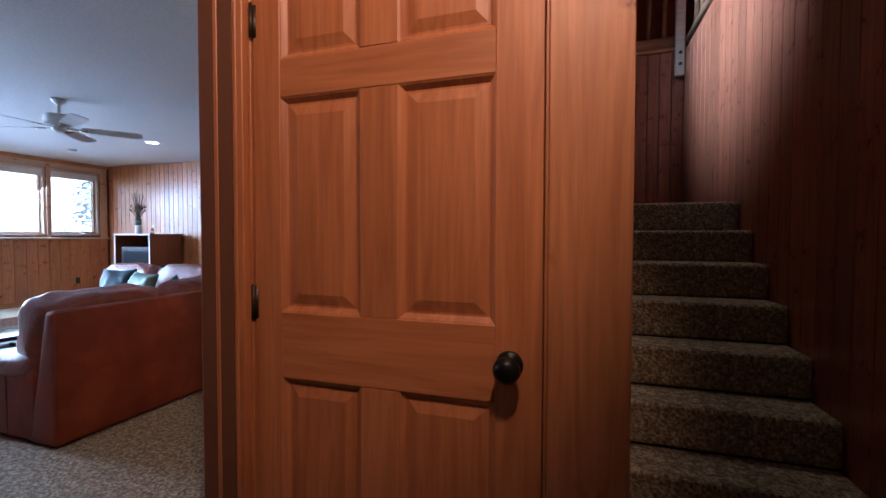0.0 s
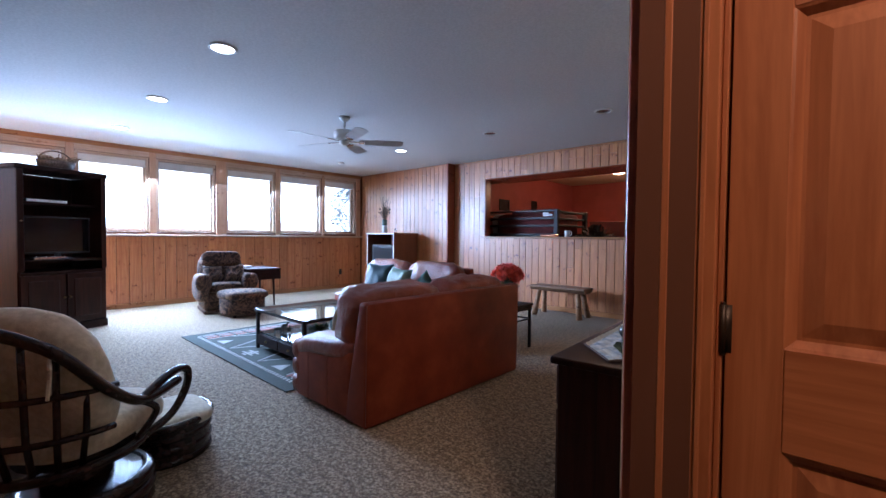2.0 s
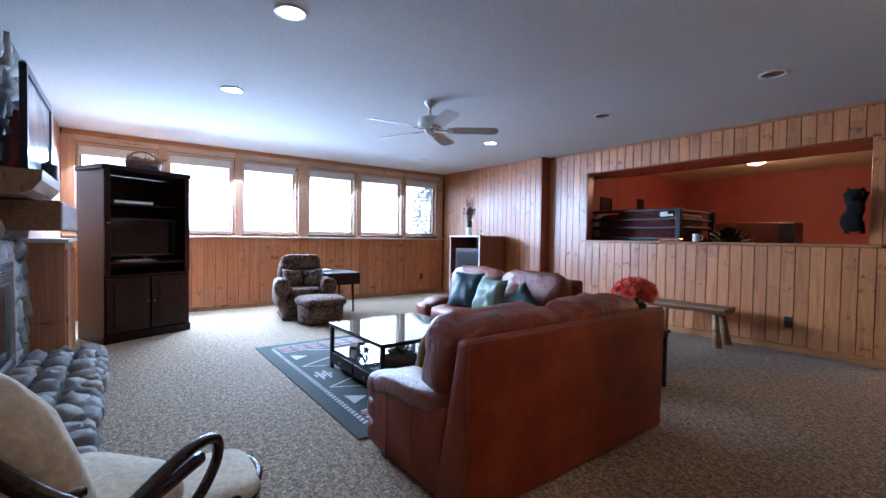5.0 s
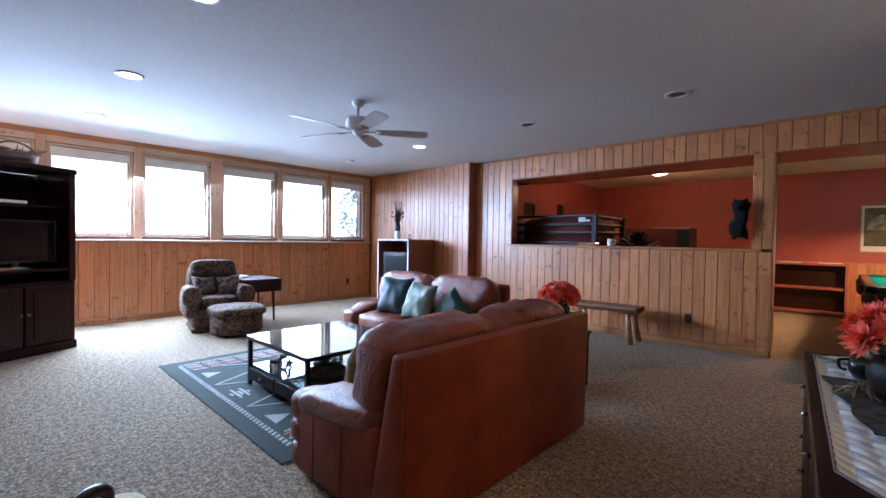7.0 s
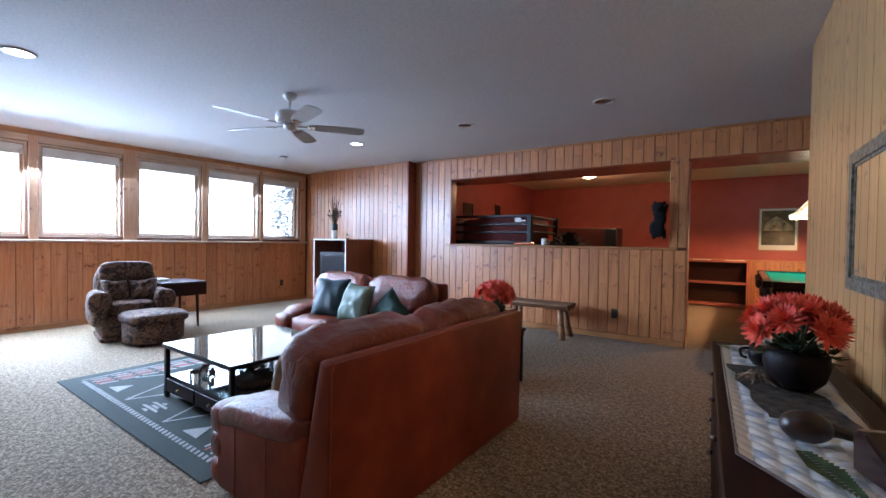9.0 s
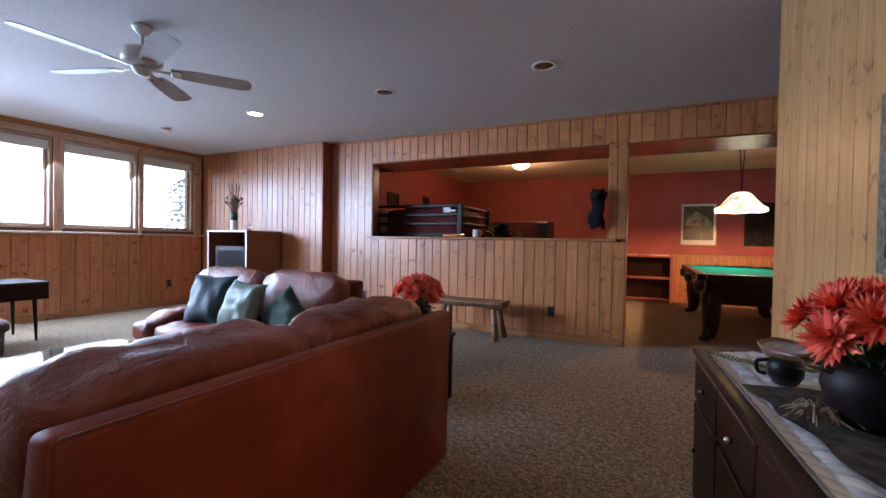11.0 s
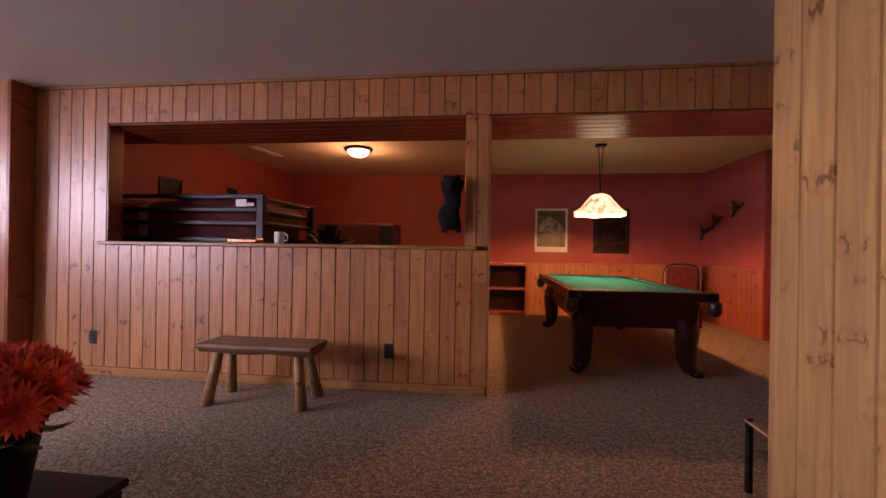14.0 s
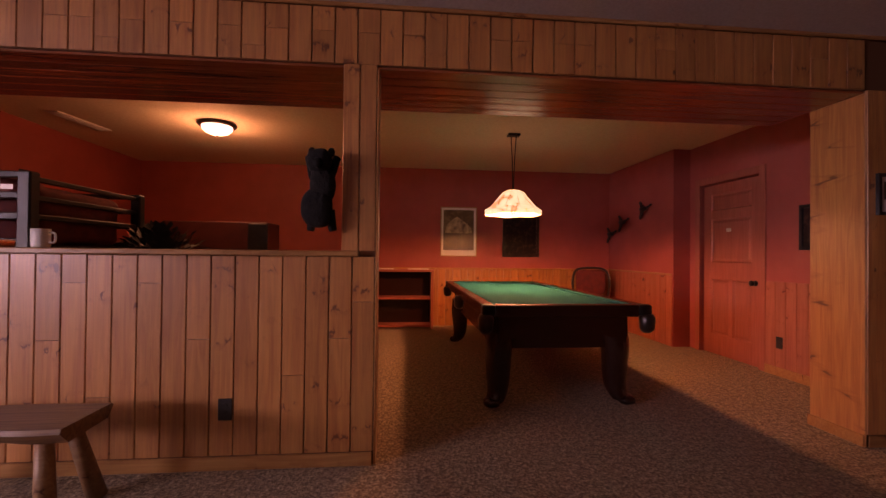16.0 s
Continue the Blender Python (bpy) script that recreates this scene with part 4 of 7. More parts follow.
part("drawer_case", box(-CW + 0.042, CW - 0.042, -CD + 0.02, CD - 0.02, 0.045, 0.154), DARKWOOD_H, ct, "dark brown drawer case")
for sx in (-1, 1):
    dr = part("drawer", box(sx * 0.225 - 0.215, sx * 0.225 + 0.215, -CD + 0.008, -CD + 0.0195, 0.052, 0.148, 0.003), DARKWOOD_H, ct, "dark brown drawer front")
    bm = bmesh.new()
    add_cushion(bm, (sx * 0.225, -CD - 0.004, 0.1), (0.024, 0.024, 0.024), 1.0, nu=12, nv=8)
    part("knob", bm, BRASS, dr, smooth=True)

# ---- armchair, ottoman, side table ----


def tapestry():
    m, nt, b = material("brown_tapestry_fabric", 0.9)
    v = coords(nt, (1, 1, 1), "Object", False)
    a = noise_tex(nt, v, 9, 5, 0.7, 1.5)
    f = noise_tex(nt, v, 150, 2)
    c = ramp(nt, a, [(0.36, (0.012, 0.007, 0.006)), (0.47, (0.045, 0.022, 0.016)), (0.53, (0.23, 0.125, 0.07)), (0.58, (0.026, 0.014, 0.011)), (0.7, (0.11, 0.06, 0.04))])
    c = mixc(nt, c, ramp(nt, f, [(0.3, (0.7, 0.7, 0.7)), (0.7, (1, 1, 1))]), 0.7, "MULTIPLY")
    nt.links.new(c, b.inputs["Base Color"])
    bump(nt, b, f, 0.3, 0.003)
    return m


TAP = tapestry()
ac = thing("armchair", -7.13, 2.62, 0, 80, "brown tapestry upholstered armchair with loose pillows", "armchair")
part("base", box(-0.36, 0.36, -0.36, 0.34, 0.05, 0.33, 0.05, 3), TAP, ac, smooth=True)
part("skirt", box(-0.37, 0.37, -0.37, 0.35, 0.01, 0.06, 0.01), TAP, ac, smooth=True)
part("seat_cushion", cushion((0, -0.09, 0.40), (0.52, 0.62, 0.17), 0.4, wrinkle=0.006), TAP, ac, smooth=True)
bm = cushion((0, 0, 0), (0.76, 0.27, 0.68), 0.68, pose(0, 0.27, 0.62, -12, 0, 0), wrinkle=0.008)
part("backrest", bm, TAP, ac, smooth=True)
part("head_cushion", cushion((0, 0, 0), (0.66, 0.22, 0.26), 0.5, pose(0, 0.21, 0.83, -12, 0, 0), wrinkle=0.008, seed=3), TAP, ac, smooth=True)
for sx in (-1, 1):
    part("arm", cushion((sx * 0.37, -0.05, 0.40), (0.23, 0.78, 0.44), 0.7, wrinkle=0.006, seed=sx), TAP, ac, smooth=True)
    part("arm_front", cushion((sx * 0.37, -0.40, 0.50), (0.26, 0.12, 0.26), 0.85, wrinkle=0.004), TAP, ac, smooth=True)
ac.scale = (0.85, 0.88, 0.94)
ACM = pose(-7.13, 2.62, 0, 0, 0, 80)
pillow(ACM @ pose(-0.14, -0.02, 0.56, -25, 4, 14), 0.29, TAP, "brown tapestry pillow in the armchair", 5)
pillow(ACM @ pose(0.15, -0.04, 0.56, -28, -6, -12), 0.30, TAP, "brown tapestry pillow in the armchair", 6)
ot = thing("ottoman", -6.53, 2.67, 0, 88, "brown tapestry half-round ottoman in front of the armchair", "ottoman")
bm = bmesh.new()
add_lathe(bm, [(0, 0.03), (0.28, 0.03), (0.30, 0.05), (0.305, 0.25), (0.28, 0.265), (0, 0.265)], 32)
part("body", bm, TAP, ot, smooth=True)
part("cushion", cushion((0, 0, 0.305), (0.63, 0.63, 0.14), 0.6, wrinkle=0.006, nu=40), TAP, ot, smooth=True)
for sx in (-1, 1):
    for sy in (-1, 1):
        part("foot", box(sx * 0.17 - 0.02, sx * 0.17 + 0.02, sy * 0.17 - 0.02, sy * 0.17 + 0.02, 0, 0.03), DARKWOOD, ot)

sdt = thing("side_table", -7.35, 3.22, 0, 0, "dark drop-leaf side table beside the armchair", "side table")
part("tabletop", box(-0.33, 0.33, -0.28, 0.28, 0.60, 0.622, 0.006), DARKWOOD_H, sdt)
part("apron", box(-0.28, 0.28, -0.2, 0.2, 0.52, 0.599), DARKWOOD_H, sdt)
part("leaf", box(0.331, 0.345, -0.27, 0.27, 0.44, 0.605, 0.004), DARKWOOD_H, sdt, "hanging drop leaf")
for sx in (-1, 1):
    for sy in (-1, 1):
        bm = bmesh.new()
        add_rod(bm, (sx * 0.26, sy * 0.18, 0.52), (sx * 0.27, sy * 0.19, 0.0), 0.022, 0.012, 10)
        part("leg", bm, DARKWOOD, sdt, smooth=True)
bk = thing("paper_stack", -7.45, 3.08, 0.6225, 12, "small stack of white papers on the side table", "papers")
for k in range(3):
    part("sheet", box(-0.1, 0.1, -0.07, 0.07, 0.012 * k, 0.012 * k + 0.01, 0.003), WHITEPAINT, bk)

# ---- television cabinet in the alcove ----


def crt(x, y, z, rz, w, label):
    t = thing("television", x, y, z, rz, label, "television")
    h = w * 0.8
    bm = bmesh.new()
    add_box(bm, -w / 2, w / 2, 0, 0.09, 0, h, 0.02, 2)
    part("front_housing", bm, BLACKP, t)
    bm = bmesh.new()
    add_box(bm, -w / 2 + 0.03, w / 2 - 0.03, 0.09, 0.32, 0.03, h - 0.02, 0.02, 2)
    for v in bm.verts:
        if v.co.y > 0.2:
            v.co.x *= 0.72
            v.co.z = h / 2 + (v.co.z - h / 2) * 0.75
    part("rear_housing", bm, BLACKP, t)
    bm = cushion((0, 0.004, h / 2 + 0.02), (w * 0.82, 0.03, h * 0.74), 0.25)
    scr = material("tube_screen", 0.15, 0, (0.03, 0.035, 0.04))[0]
    part("screen", bm, scr, t, "curved dark glass screen", True)
    part("control_strip", box(-w * 0.35, w * 0.35, -0.004, 0.001, 0.012, 0.035), CHROME, t)
    return t


def carcass(c, w, d, h, t, mat, base=0.06):
    part("side", box(-w / 2, -w / 2 + t, 0, d, 0, h - t - 0.0005, 0.002), mat, c)
    part("side", box(w / 2 - t, w / 2, 0, d, 0, h - t - 0.0005, 0.002), mat, c)
    # A REDDOOR case gets a dark back: shade inside put into colour.
    part("back_panel", box(-w / 2 + t, w / 2 - t, d - 0.012, d - 0.002, base, h - t - 0.001), MAHOG if mat is REDDOOR else mat, c)


CHERRY = wood("cherry_veneer", (0.24, 0.085, 0.04), (0.17, 0.05, 0.022), knots=False, rough=0.35, vary=0.05)
tvc = thing("tv_cabinet", -6.80, 5.44, 0, 0, "cherry veneer television cabinet with open shelves", "cabinet")
carcass(tvc, 0.84, 0.62, 1.23, 0.025, CHERRY)
part("top", box(-0.43, 0.43, -0.01, 0.64, 1.206, 1.23, 0.003), CHERRY, tvc)
for z in (0.06, 0.34, 0.50):
    part("shelf", box(-0.394, 0.394, 0.005, 0.6, z, z + 0.022), CHERRY, tvc)
for x0, x1 in ((-0.42, -0.395), (0.395, 0.42)):
    part("front_edge", box(x0, x1, -0.006, -0.0006, 0, 1.2), WHITEPAINT, tvc, "white strip along the front edge")
part("front_edge", box(-0.43, 0.43, -0.016, -0.0105, 1.206, 1.23), WHITEPAINT, tvc, "white strip along the front edge")
crt(-6.78, 5.52, 0.5225, 14, 0.60, "old black tube television in the cabinet")
vcr = thing("video_player", -6.80, 5.50, 0.3625, 0, "silver and black video player under the television", "video player")
part("case", box(-0.2, 0.2, 0, 0.25, 0.002, 0.085, 0.004), BLACKP, vcr)
part("front_plate", box(-0.195, 0.195, -0.006, -0.0005, 0.008, 0.08, 0.002), CHROME, vcr)
vz = thing("twig_vase", -6.88, 5.62, 1.2305, 0, "white and green vase with dried grasses and twigs", "vase")
part("vase_body", lathe([(0, 0), (0.05, 0), (0.055, 0.05), (0.05, 0.15), (0.048, 0.152), (0, 0.152)], 20), WHITEPAINT, vz, smooth=True)
part("vase_neck", lathe([(0, 0.152), (0.05, 0.152), (0.05, 0.27), (0.045, 0.27), (0.04, 0.24), (0, 0.24)], 20), mottled("dark_green_glaze", (0.03, 0.06, 0.045), (0.05, 0.09, 0.07), 9, 0.3), vz, smooth=True)
STRAW = mottled("dried_straw", (0.16, 0.10, 0.06), (0.34, 0.25, 0.15), 30, 0.9, 0.2)
rg = random.Random(5)
bm = bmesh.new()
for k in range(60):
    a, r = rg.uniform(0, 6.28), rg.uniform(0.03, 0.13)
    hh = rg.uniform(0.14, 0.26) if k < 40 else rg.uniform(0.32, 0.5)
    x, y = r * math.cos(a) * (0.8 if k < 40 else 1), r * math.sin(a)
    add_tube(bm, [(x * 0.15, y * 0.15, 0.24), (x * 0.5, y * 0.5, 0.26 + hh * 0.5), (x, y, 0.26 + hh)], 0.0025, 4)
    if k < 40:
        add_cushion(bm, (x, y, 0.26 + hh), (0.022, 0.022, 0.03), 1.0, nu=6, nv=4)
part("dried_grass", bm, mottled("dark_dried_grass", (0.05, 0.03, 0.02), (0.16, 0.10, 0.06), 30, 0.9, 0.2), vz, "bundle of dried brown grasses")
vz2 = thing("small_glass_bottle", -6.55, 5.62, 1.2305, 0, "small clear glass bottle on the cabinet", "bottle")
part("bottle_body", lathe([(0, 0), (0.022, 0), (0.024, 0.06), (0.012, 0.09), (0.01, 0.15), (0.012, 0.155), (0, 0.155)], 16), GLASS, vz2, smooth=True)

# ---- armoire with the flat television ----
AR = pose(-6.80, 0.75, 0, 0, 0, 116)
arm_ = thing("armoire", 0, 0, label="dark wood television armoire, doors folded away, lower doors shut", category="armoire")
arm_.matrix_world = AR
W, D, H = 0.91, 0.56, 1.90
carcass(arm_, W, D, H, 0.035, DARKWOOD)
part("crown", box(-W / 2 - 0.02, W / 2 + 0.02, -0.02, D, H - 0.035, H + 0.02, 0.012, 2), DARKWOOD_H, arm_)
part("base_panel", box(-W / 2 + 0.036, W / 2 - 0.036, 0.004, D - 0.02, 0.03, 0.09), DARKWOOD_H, arm_)
part("plinth", box(-W / 2 - 0.012, W / 2 + 0.012, -0.012, -0.0006, 0.0, 0.09, 0.004), DARKWOOD_H, arm_)
part("shelf", box(-W / 2 + 0.036, W / 2 - 0.036, 0.006, D - 0.02, 0.70, 0.73), DARKWOOD_H, arm_)
part("shelf", box(-W / 2 + 0.036, W / 2 - 0.036, 0.006, D - 0.02, 0.84, 0.865), DARKWOOD_H, arm_)
part("shelf", box(-W / 2 + 0.036, W / 2 - 0.036, 0.1, D - 0.02, 1.50, 1.52), DARKWOOD_H, arm_)
for sx in (-1, 1):
    part("upper_edge", box(sx * (W / 2 - 0.03) - 0.03, sx * (W / 2 - 0.03) + 0.03, -0.018, -0.0006, 0.74, H - 0.036, 0.004), DARKWOOD, arm_)
    dd = part("lower_door", box(sx * 0.225 - 0.216, sx * 0.225 + 0.216, -0.022, -0.0006, 0.105, 0.695, 0.004), DARKWOOD, arm_, "dark wood cupboard door with a raised panel")
    part("door_panel", box(sx * 0.225 - 0.15, sx * 0.225 + 0.15, -0.032, -0.0225, 0.17, 0.63, 0.009), DARKWOOD, dd)
    bm = cushion((sx * 0.03, -0.036, 0.42), (0.026, 0.03, 0.026), 1.0, nu=12, nv=8)
    part("door_knob", bm, BRASS, dd, smooth=True)
part("pull", cushion((-W / 2 + 0.03, -0.03, 1.30), (0.02, 0.024, 0.02), 1.0, nu=12, nv=8), BRASS, arm_, smooth=True)
tv = tagged(new("flat_television"), "black flat television standing in the armoire", "television")
tv.matrix_world = AR @ pose(0.02, 0.16, 0.8655)
part("screen_frame", box(-0.36, 0.36, 0, 0.05, 0.06, 0.50, 0.006), BLACKP, tv)
part("screen", box(-0.34, 0.34, -0.002, -0.0005, 0.085, 0.48), material("dark_screen", 0.1, 0, (0.008, 0.008, 0.01))[0], tv, "glossy dark screen")
part("foot", lathe([(0, 0), (0.15, 0), (0.14, 0.012), (0.03, 0.02), (0.03, 0.07), (0, 0.07)], 24), BLACKP, tv)
dvd = tagged(new("disc_player"), "slim silver disc player beside the television foot", "disc player")
dvd.matrix_world = AR @ pose(-0.12, 0.04, 0.8655)
part("case", box(-0.16, 0.16, 0, 0.1, 0.001, 0.03, 0.003), CHROME, dvd)
dvb = tagged(new("disc_recorder"), "long silver recorder on the upper shelf of the armoire", "disc player")
dvb.matrix_world = AR @ pose(-0.1, 0.11, 1.5205)
part("case", box(-0.2, 0.2, 0.004, 0.3, 0.001, 0.035, 0.003), BLACKP, dvb)
# White plate paints the reflection along the recorder's front.
part("front_plate", box(-0.2, 0.2, 0, 0.0035, 0.003, 0.033, 0.001), WHITEPAINT, dvb, "front plate painted white for its reflection")
bsk = tagged(new("wicker_basket"), "oval wicker basket of dried flowers on the armoire", "basket")
bsk.matrix_world = AR @ pose(0.08, 0.26, H + 0.0205)
WICK = mottled("dark_wicker", (0.07, 0.045, 0.03), (0.18, 0.12, 0.08), 70, 0.8, 0.5, 0.006)
bm = lathe([(0, 0.0), (0.13, 0.0), (0.16, 0.05), (0.17, 0.11), (0.155, 0.11), (0.14, 0.06), (0, 0.04)], 26)
bmesh.ops.scale(bm, vec=(1.15, 0.8, 1), verts=bm.verts)
part("bowl", bm, WICK, bsk, smooth=True)
part("handle", tube([(0.18 * math.cos(a), 0, 0.09 + 0.14 * math.sin(a)) for a in [math.pi * i / 14 for i in range(15)]], 0.009, 6), WICK, bsk, smooth=True)
bm = bmesh.new()
for k in range(70):
    a, r = rg.uniform(0, 6.28), rg.uniform(0, 1) ** 0.5
    add_cushion(bm, (0.2 * r * math.cos(a), 0.12 * r * math.sin(a), 0.115 + 0.035 * rg.random()), (0.035, 0.03, 0.03), 1.0, nu=7, nv=5)
for k in range(26):
    a = rg.uniform(0, 6.28)
    add_tube(bm, [(0.12 * math.cos(a), 0.08 * math.sin(a), 0.1), (0.26 * math.cos(a), 0.16 * math.sin(a), 0.14 + 0.06 * rg.random())], 0.004, 4)
part("dried_flowers", bm, STRAW, bsk, "faded dried flowers and stems")

# ---- end table with the red flowers ----


def flowers(name, m, r, n, pot, label, seed, lab_pot):
    f = tagged(new(name), label, "flower pot")
    f.matrix_world = m
    if pot == "round":
        part("pot", lathe([(0, 0), (0.06, 0), (0.09, 0.03), (0.105, 0.08), (0.10, 0.12), (0.085, 0.135), (0.08, 0.13), (0, 0.11)], 28), DARKGLAZE, f, lab_pot, True)
        z0 = 0.13
    else:
        part("pot", lathe([(0, 0), (0.055, 0), (0.06, 0.01), (0.085, 0.15), (0.09, 0.155), (0.09, 0.17), (0.08, 0.17), (0, 0.15)], 28), DARKGLAZE, f, lab_pot, True)
        z0 = 0.17
    g = random.Random(seed)
    for k in range(n):
        t = (k + 0.5) / n
        el = radians(12 + 70 * (1 - t))
        a = k * 2.4
        c = Vector((r * math.cos(el) * math.cos(a), r * math.cos(el) * math.sin(a), z0 + r * 0.25 + r * 0.75 * math.sin(el)))
        out = (c - Vector((0, 0, z0))).normalized()
        q = out.to_track_quat("Z", "Y").to_matrix().to_4x4()
        bm = bmesh.new()
        R = 0.062 + 0.012 * g.random()
        for ring, (cnt, tilt, ln) in enumerate(((22, 6, 1.0), (20, 26, 0.95), (16, 46, 0.8), (10, 66, 0.55))):
            for i in range(cnt):
                th = 2 * math.pi * (i + 0.5 * (ring % 2)) / cnt + g.uniform(-0.08, 0.08)
                l = R * ln * g.uniform(0.85, 1.1)
                tl = radians(tilt + g.uniform(-8, 8))
                d = Vector((math.cos(th) * math.cos(tl), math.sin(th) * math.cos(tl), math.sin(tl)))
                s = Vector((-math.sin(th), math.cos(th), 0))
                w = 0.0085
                P = [d * 0.006 - s * w * 0.5, d * 0.006 + s * w * 0.5, d * l * 0.6 + s * w, d * l + Vector((0, 0, 0.006)), d * l * 0.6 - s * w]
                bm.faces.new([bm.verts.new(q @ p + c) for p in P])
        part("bloom", bm, REDFLOWER, f, "shaggy red chrysanthemum bloom")
    bm = bmesh.new()
    for k in range(34):
        a, el = g.uniform(0, 6.28), g.uniform(-0.35, 0.7)
        d = Vector((math.cos(a) * math.cos(el), math.sin(a) * math.cos(el), math.sin(el)))
        s = Vector((-math.sin(a), math.cos(a), 0))
        b0 = Vector((0, 0, z0)) + d * r * 0.45
        ln, w = r * g.uniform(0.4, 0.62), 0.026
        n_ = d.cross(s) * 0.012
        pts = [b0, b0 + d * ln * 0.3 + s * w, b0 + d * ln * 0.45 + s * w * 0.55, b0 + d * ln * 0.65 + s * w * 0.8, b0 + d * ln + n_, b0 + d * ln * 0.65 - s * w * 0.8, b0 + d * ln * 0.45 - s * w * 0.55, b0 + d * ln * 0.3 - s * w]
        bm.faces.new([bm.verts.new(p) for p in pts])
        add_tube(bm, [Vector((0, 0, z0 - 0.02)), b0], 0.003, 4)
    part("leaves", bm, LEAFG, f, "lobed green leaves")
    bm = bmesh.new()
    for k in range(n):
        t = (k + 0.5) / n
        el, a = radians(12 + 70 * (1 - t)), k * 2.4
        c = Vector((r * math.cos(el) * math.cos(a), r * math.cos(el) * math.sin(a), z0 + r * 0.25 + r * 0.75 * math.sin(el)))
        add_tube(bm, [Vector((0, 0, z0 - 0.03)), c * 0.5 + Vector((0, 0, z0 * 0.4)), c], 0.003, 4)
    part("stem_bundle", bm, LEAFG, f)
    return f


REDFLOWER = mottled("red_petals", (0.72, 0.06, 0.03), (0.9, 0.17, 0.09), 30, 0.55, 0.0)
LEAFG = mottled("green_leaves", (0.016, 0.036, 0.012), (0.06, 0.10, 0.035), 20, 0.5, 0.0)
DARKGLAZE = mottled("dark_brown_glaze", (0.005, 0.003, 0.003), (0.014, 0.008, 0.007), 12, 0.55, 0.1, 0.002)
DARKGLAZE.node_tree.nodes["Principled BSDF"].inputs["Specular IOR Level"].default_value = 0.2
et = thing("end_table", -2.865, 3.725, 0, 0, "dark wood end table with black metal legs between the sofas", "end table")
part("tabletop", box(-0.36, 0.36, -0.34, 0.34, 0.445, 0.47, 0.006), DARKWOOD_H, et)
part("lip", box(-0.345, 0.345, -0.325, 0.325, 0.405, 0.4445), DARKWOOD_H, et)
for sx in (-1, 1):
    for sy in (-1, 1):
        part("leg", box(sx * 0.33 - 0.013, sx * 0.33 + 0.013, sy * 0.31 - 0.013, sy * 0.31 + 0.013, 0, 0.404, 0.002), BLACKM, et)
for sy in (-1, 1):
    part("stretcher", box(-0.316, 0.316, sy * 0.31 - 0.006, sy * 0.31 + 0.006, 0.30, 0.315), BLACKM, et)
for sx in (-1, 1):
    part("stretcher", box(sx * 0.33 - 0.006, sx * 0.33 + 0.006, -0.296, 0.296, 0.30, 0.315), BLACKM, et)
flowers("flower_pot", pose(-2.72, 3.885, 0.4705) @ Matrix.Diagonal((1, 1, 1.16, 1)), 0.15, 28, "tall", "pot of red silk chrysanthemums tied with straw on the end table", 11, "dark tapered pot")
rf = thing("raffia_bow", -2.74, 3.80, 0.4705, 0, "loose straw raffia bow tied at the pot's foot", "ribbon")
bm = bmesh.new()
for k in range(26):
    a = rg.uniform(0, 6.28)
    L = rg.uniform(0.05, 0.14)
    add_tube(bm, smooth_path([(0, 0, 0.012), (L * 0.5 * math.cos(a), L * 0.5 * math.sin(a), 0.035 * rg.random() + 0.012), (L * math.cos(a), L * math.sin(a), 0.004)], 3), 0.002, 4)
part("strands", bm, STRAW, rf)

# ---- bench ----
BENCHWOOD = wood("worn_bench_wood", (0.30, 0.155, 0.07), (0.13, 0.055, 0.025), axis=0, vary=0.1, rough=0.55, coat=0.05)
bn = thing("log_bench", -3.16, 5.93, 0, 0.5, "rustic split-log bench against the panelled half wall", "bench")
bm = bmesh.new()
N = 24
rings = []
for i in range(N + 1):
    x = -0.43 + 0.86 * i / N
    wob = 0.012 * noise.noise(Vector((x * 5, 0, 0)))
    wob2 = 0.012 * noise.noise(Vector((x * 4, 5, 0)))
    sec = [(-0.16 + wob, 0.445), (0.15 + wob2, 0.445), (0.158 + wob2, 0.432), (0.12 + wob2, 0.385), (-0.12 + wob, 0.375 + wob2), (-0.168 + wob, 0.425)]
    rings.append([bm.verts.new((x, y, z)) for y, z in sec])
for a, b in zip(rings, rings[1:]):
    for j in range(6):
        bm.faces.new((a[j], a[(j + 1) % 6], b[(j + 1) % 6], b[j]))
bm.faces.new(rings[0])
bm.faces.new(rings[-1])
part("seat", bm, BENCHWOOD, bn, "flat split-log seat with dark bark edges")
for sx in (-1, 1):
    for sy in (-1, 1):
        bm = bmesh.new()
        add_rod(bm, (sx * 0.30, sy * 0.07, 0.41), (sx * 0.36, sy * 0.15 + 0.015, 0.0), 0.031, 0.043, 12)
        part("leg", bm, LOGWOOD, bn, "peeled branch leg", True)

# ---- outlets ----


def outlet(m, label="dark brown wall outlet"):
    o = tagged(new("wall_outlet"), label, "wall outlet", "wall outlets")
    o.matrix_world = m
    part("cover_plate", box(-0.036, 0.036, -0.006, 0, -0.058, 0.058, 0.002), BLACKP, o)
    for z in (-0.02, 0.02):
        part("socket", lathe([(0, 0.0), (0.014, 0.0), (0.014, 0.003), (0, 0.003)], 16), BLACKP, o).matrix_basis = pose(0, -0.006, z, 90, 0, 0)
    return o


outlet(pose(-2.30, YN - 0.0145, 0.325))
outlet(pose(-4.98, YN - 0.0145, 0.33))
outlet(pose(XW + 0.0145, 5.55, 0.36, 0, 0, 90))
outlet(pose(EAST - 0.0155, 7.78, 0.33, 0, 0, -90))

# ---- dresser along the near wall, and what stands on it ----
DM = pose(-0.808, 2.49, 0, 0, 0, 93.8)
DL = 0.865


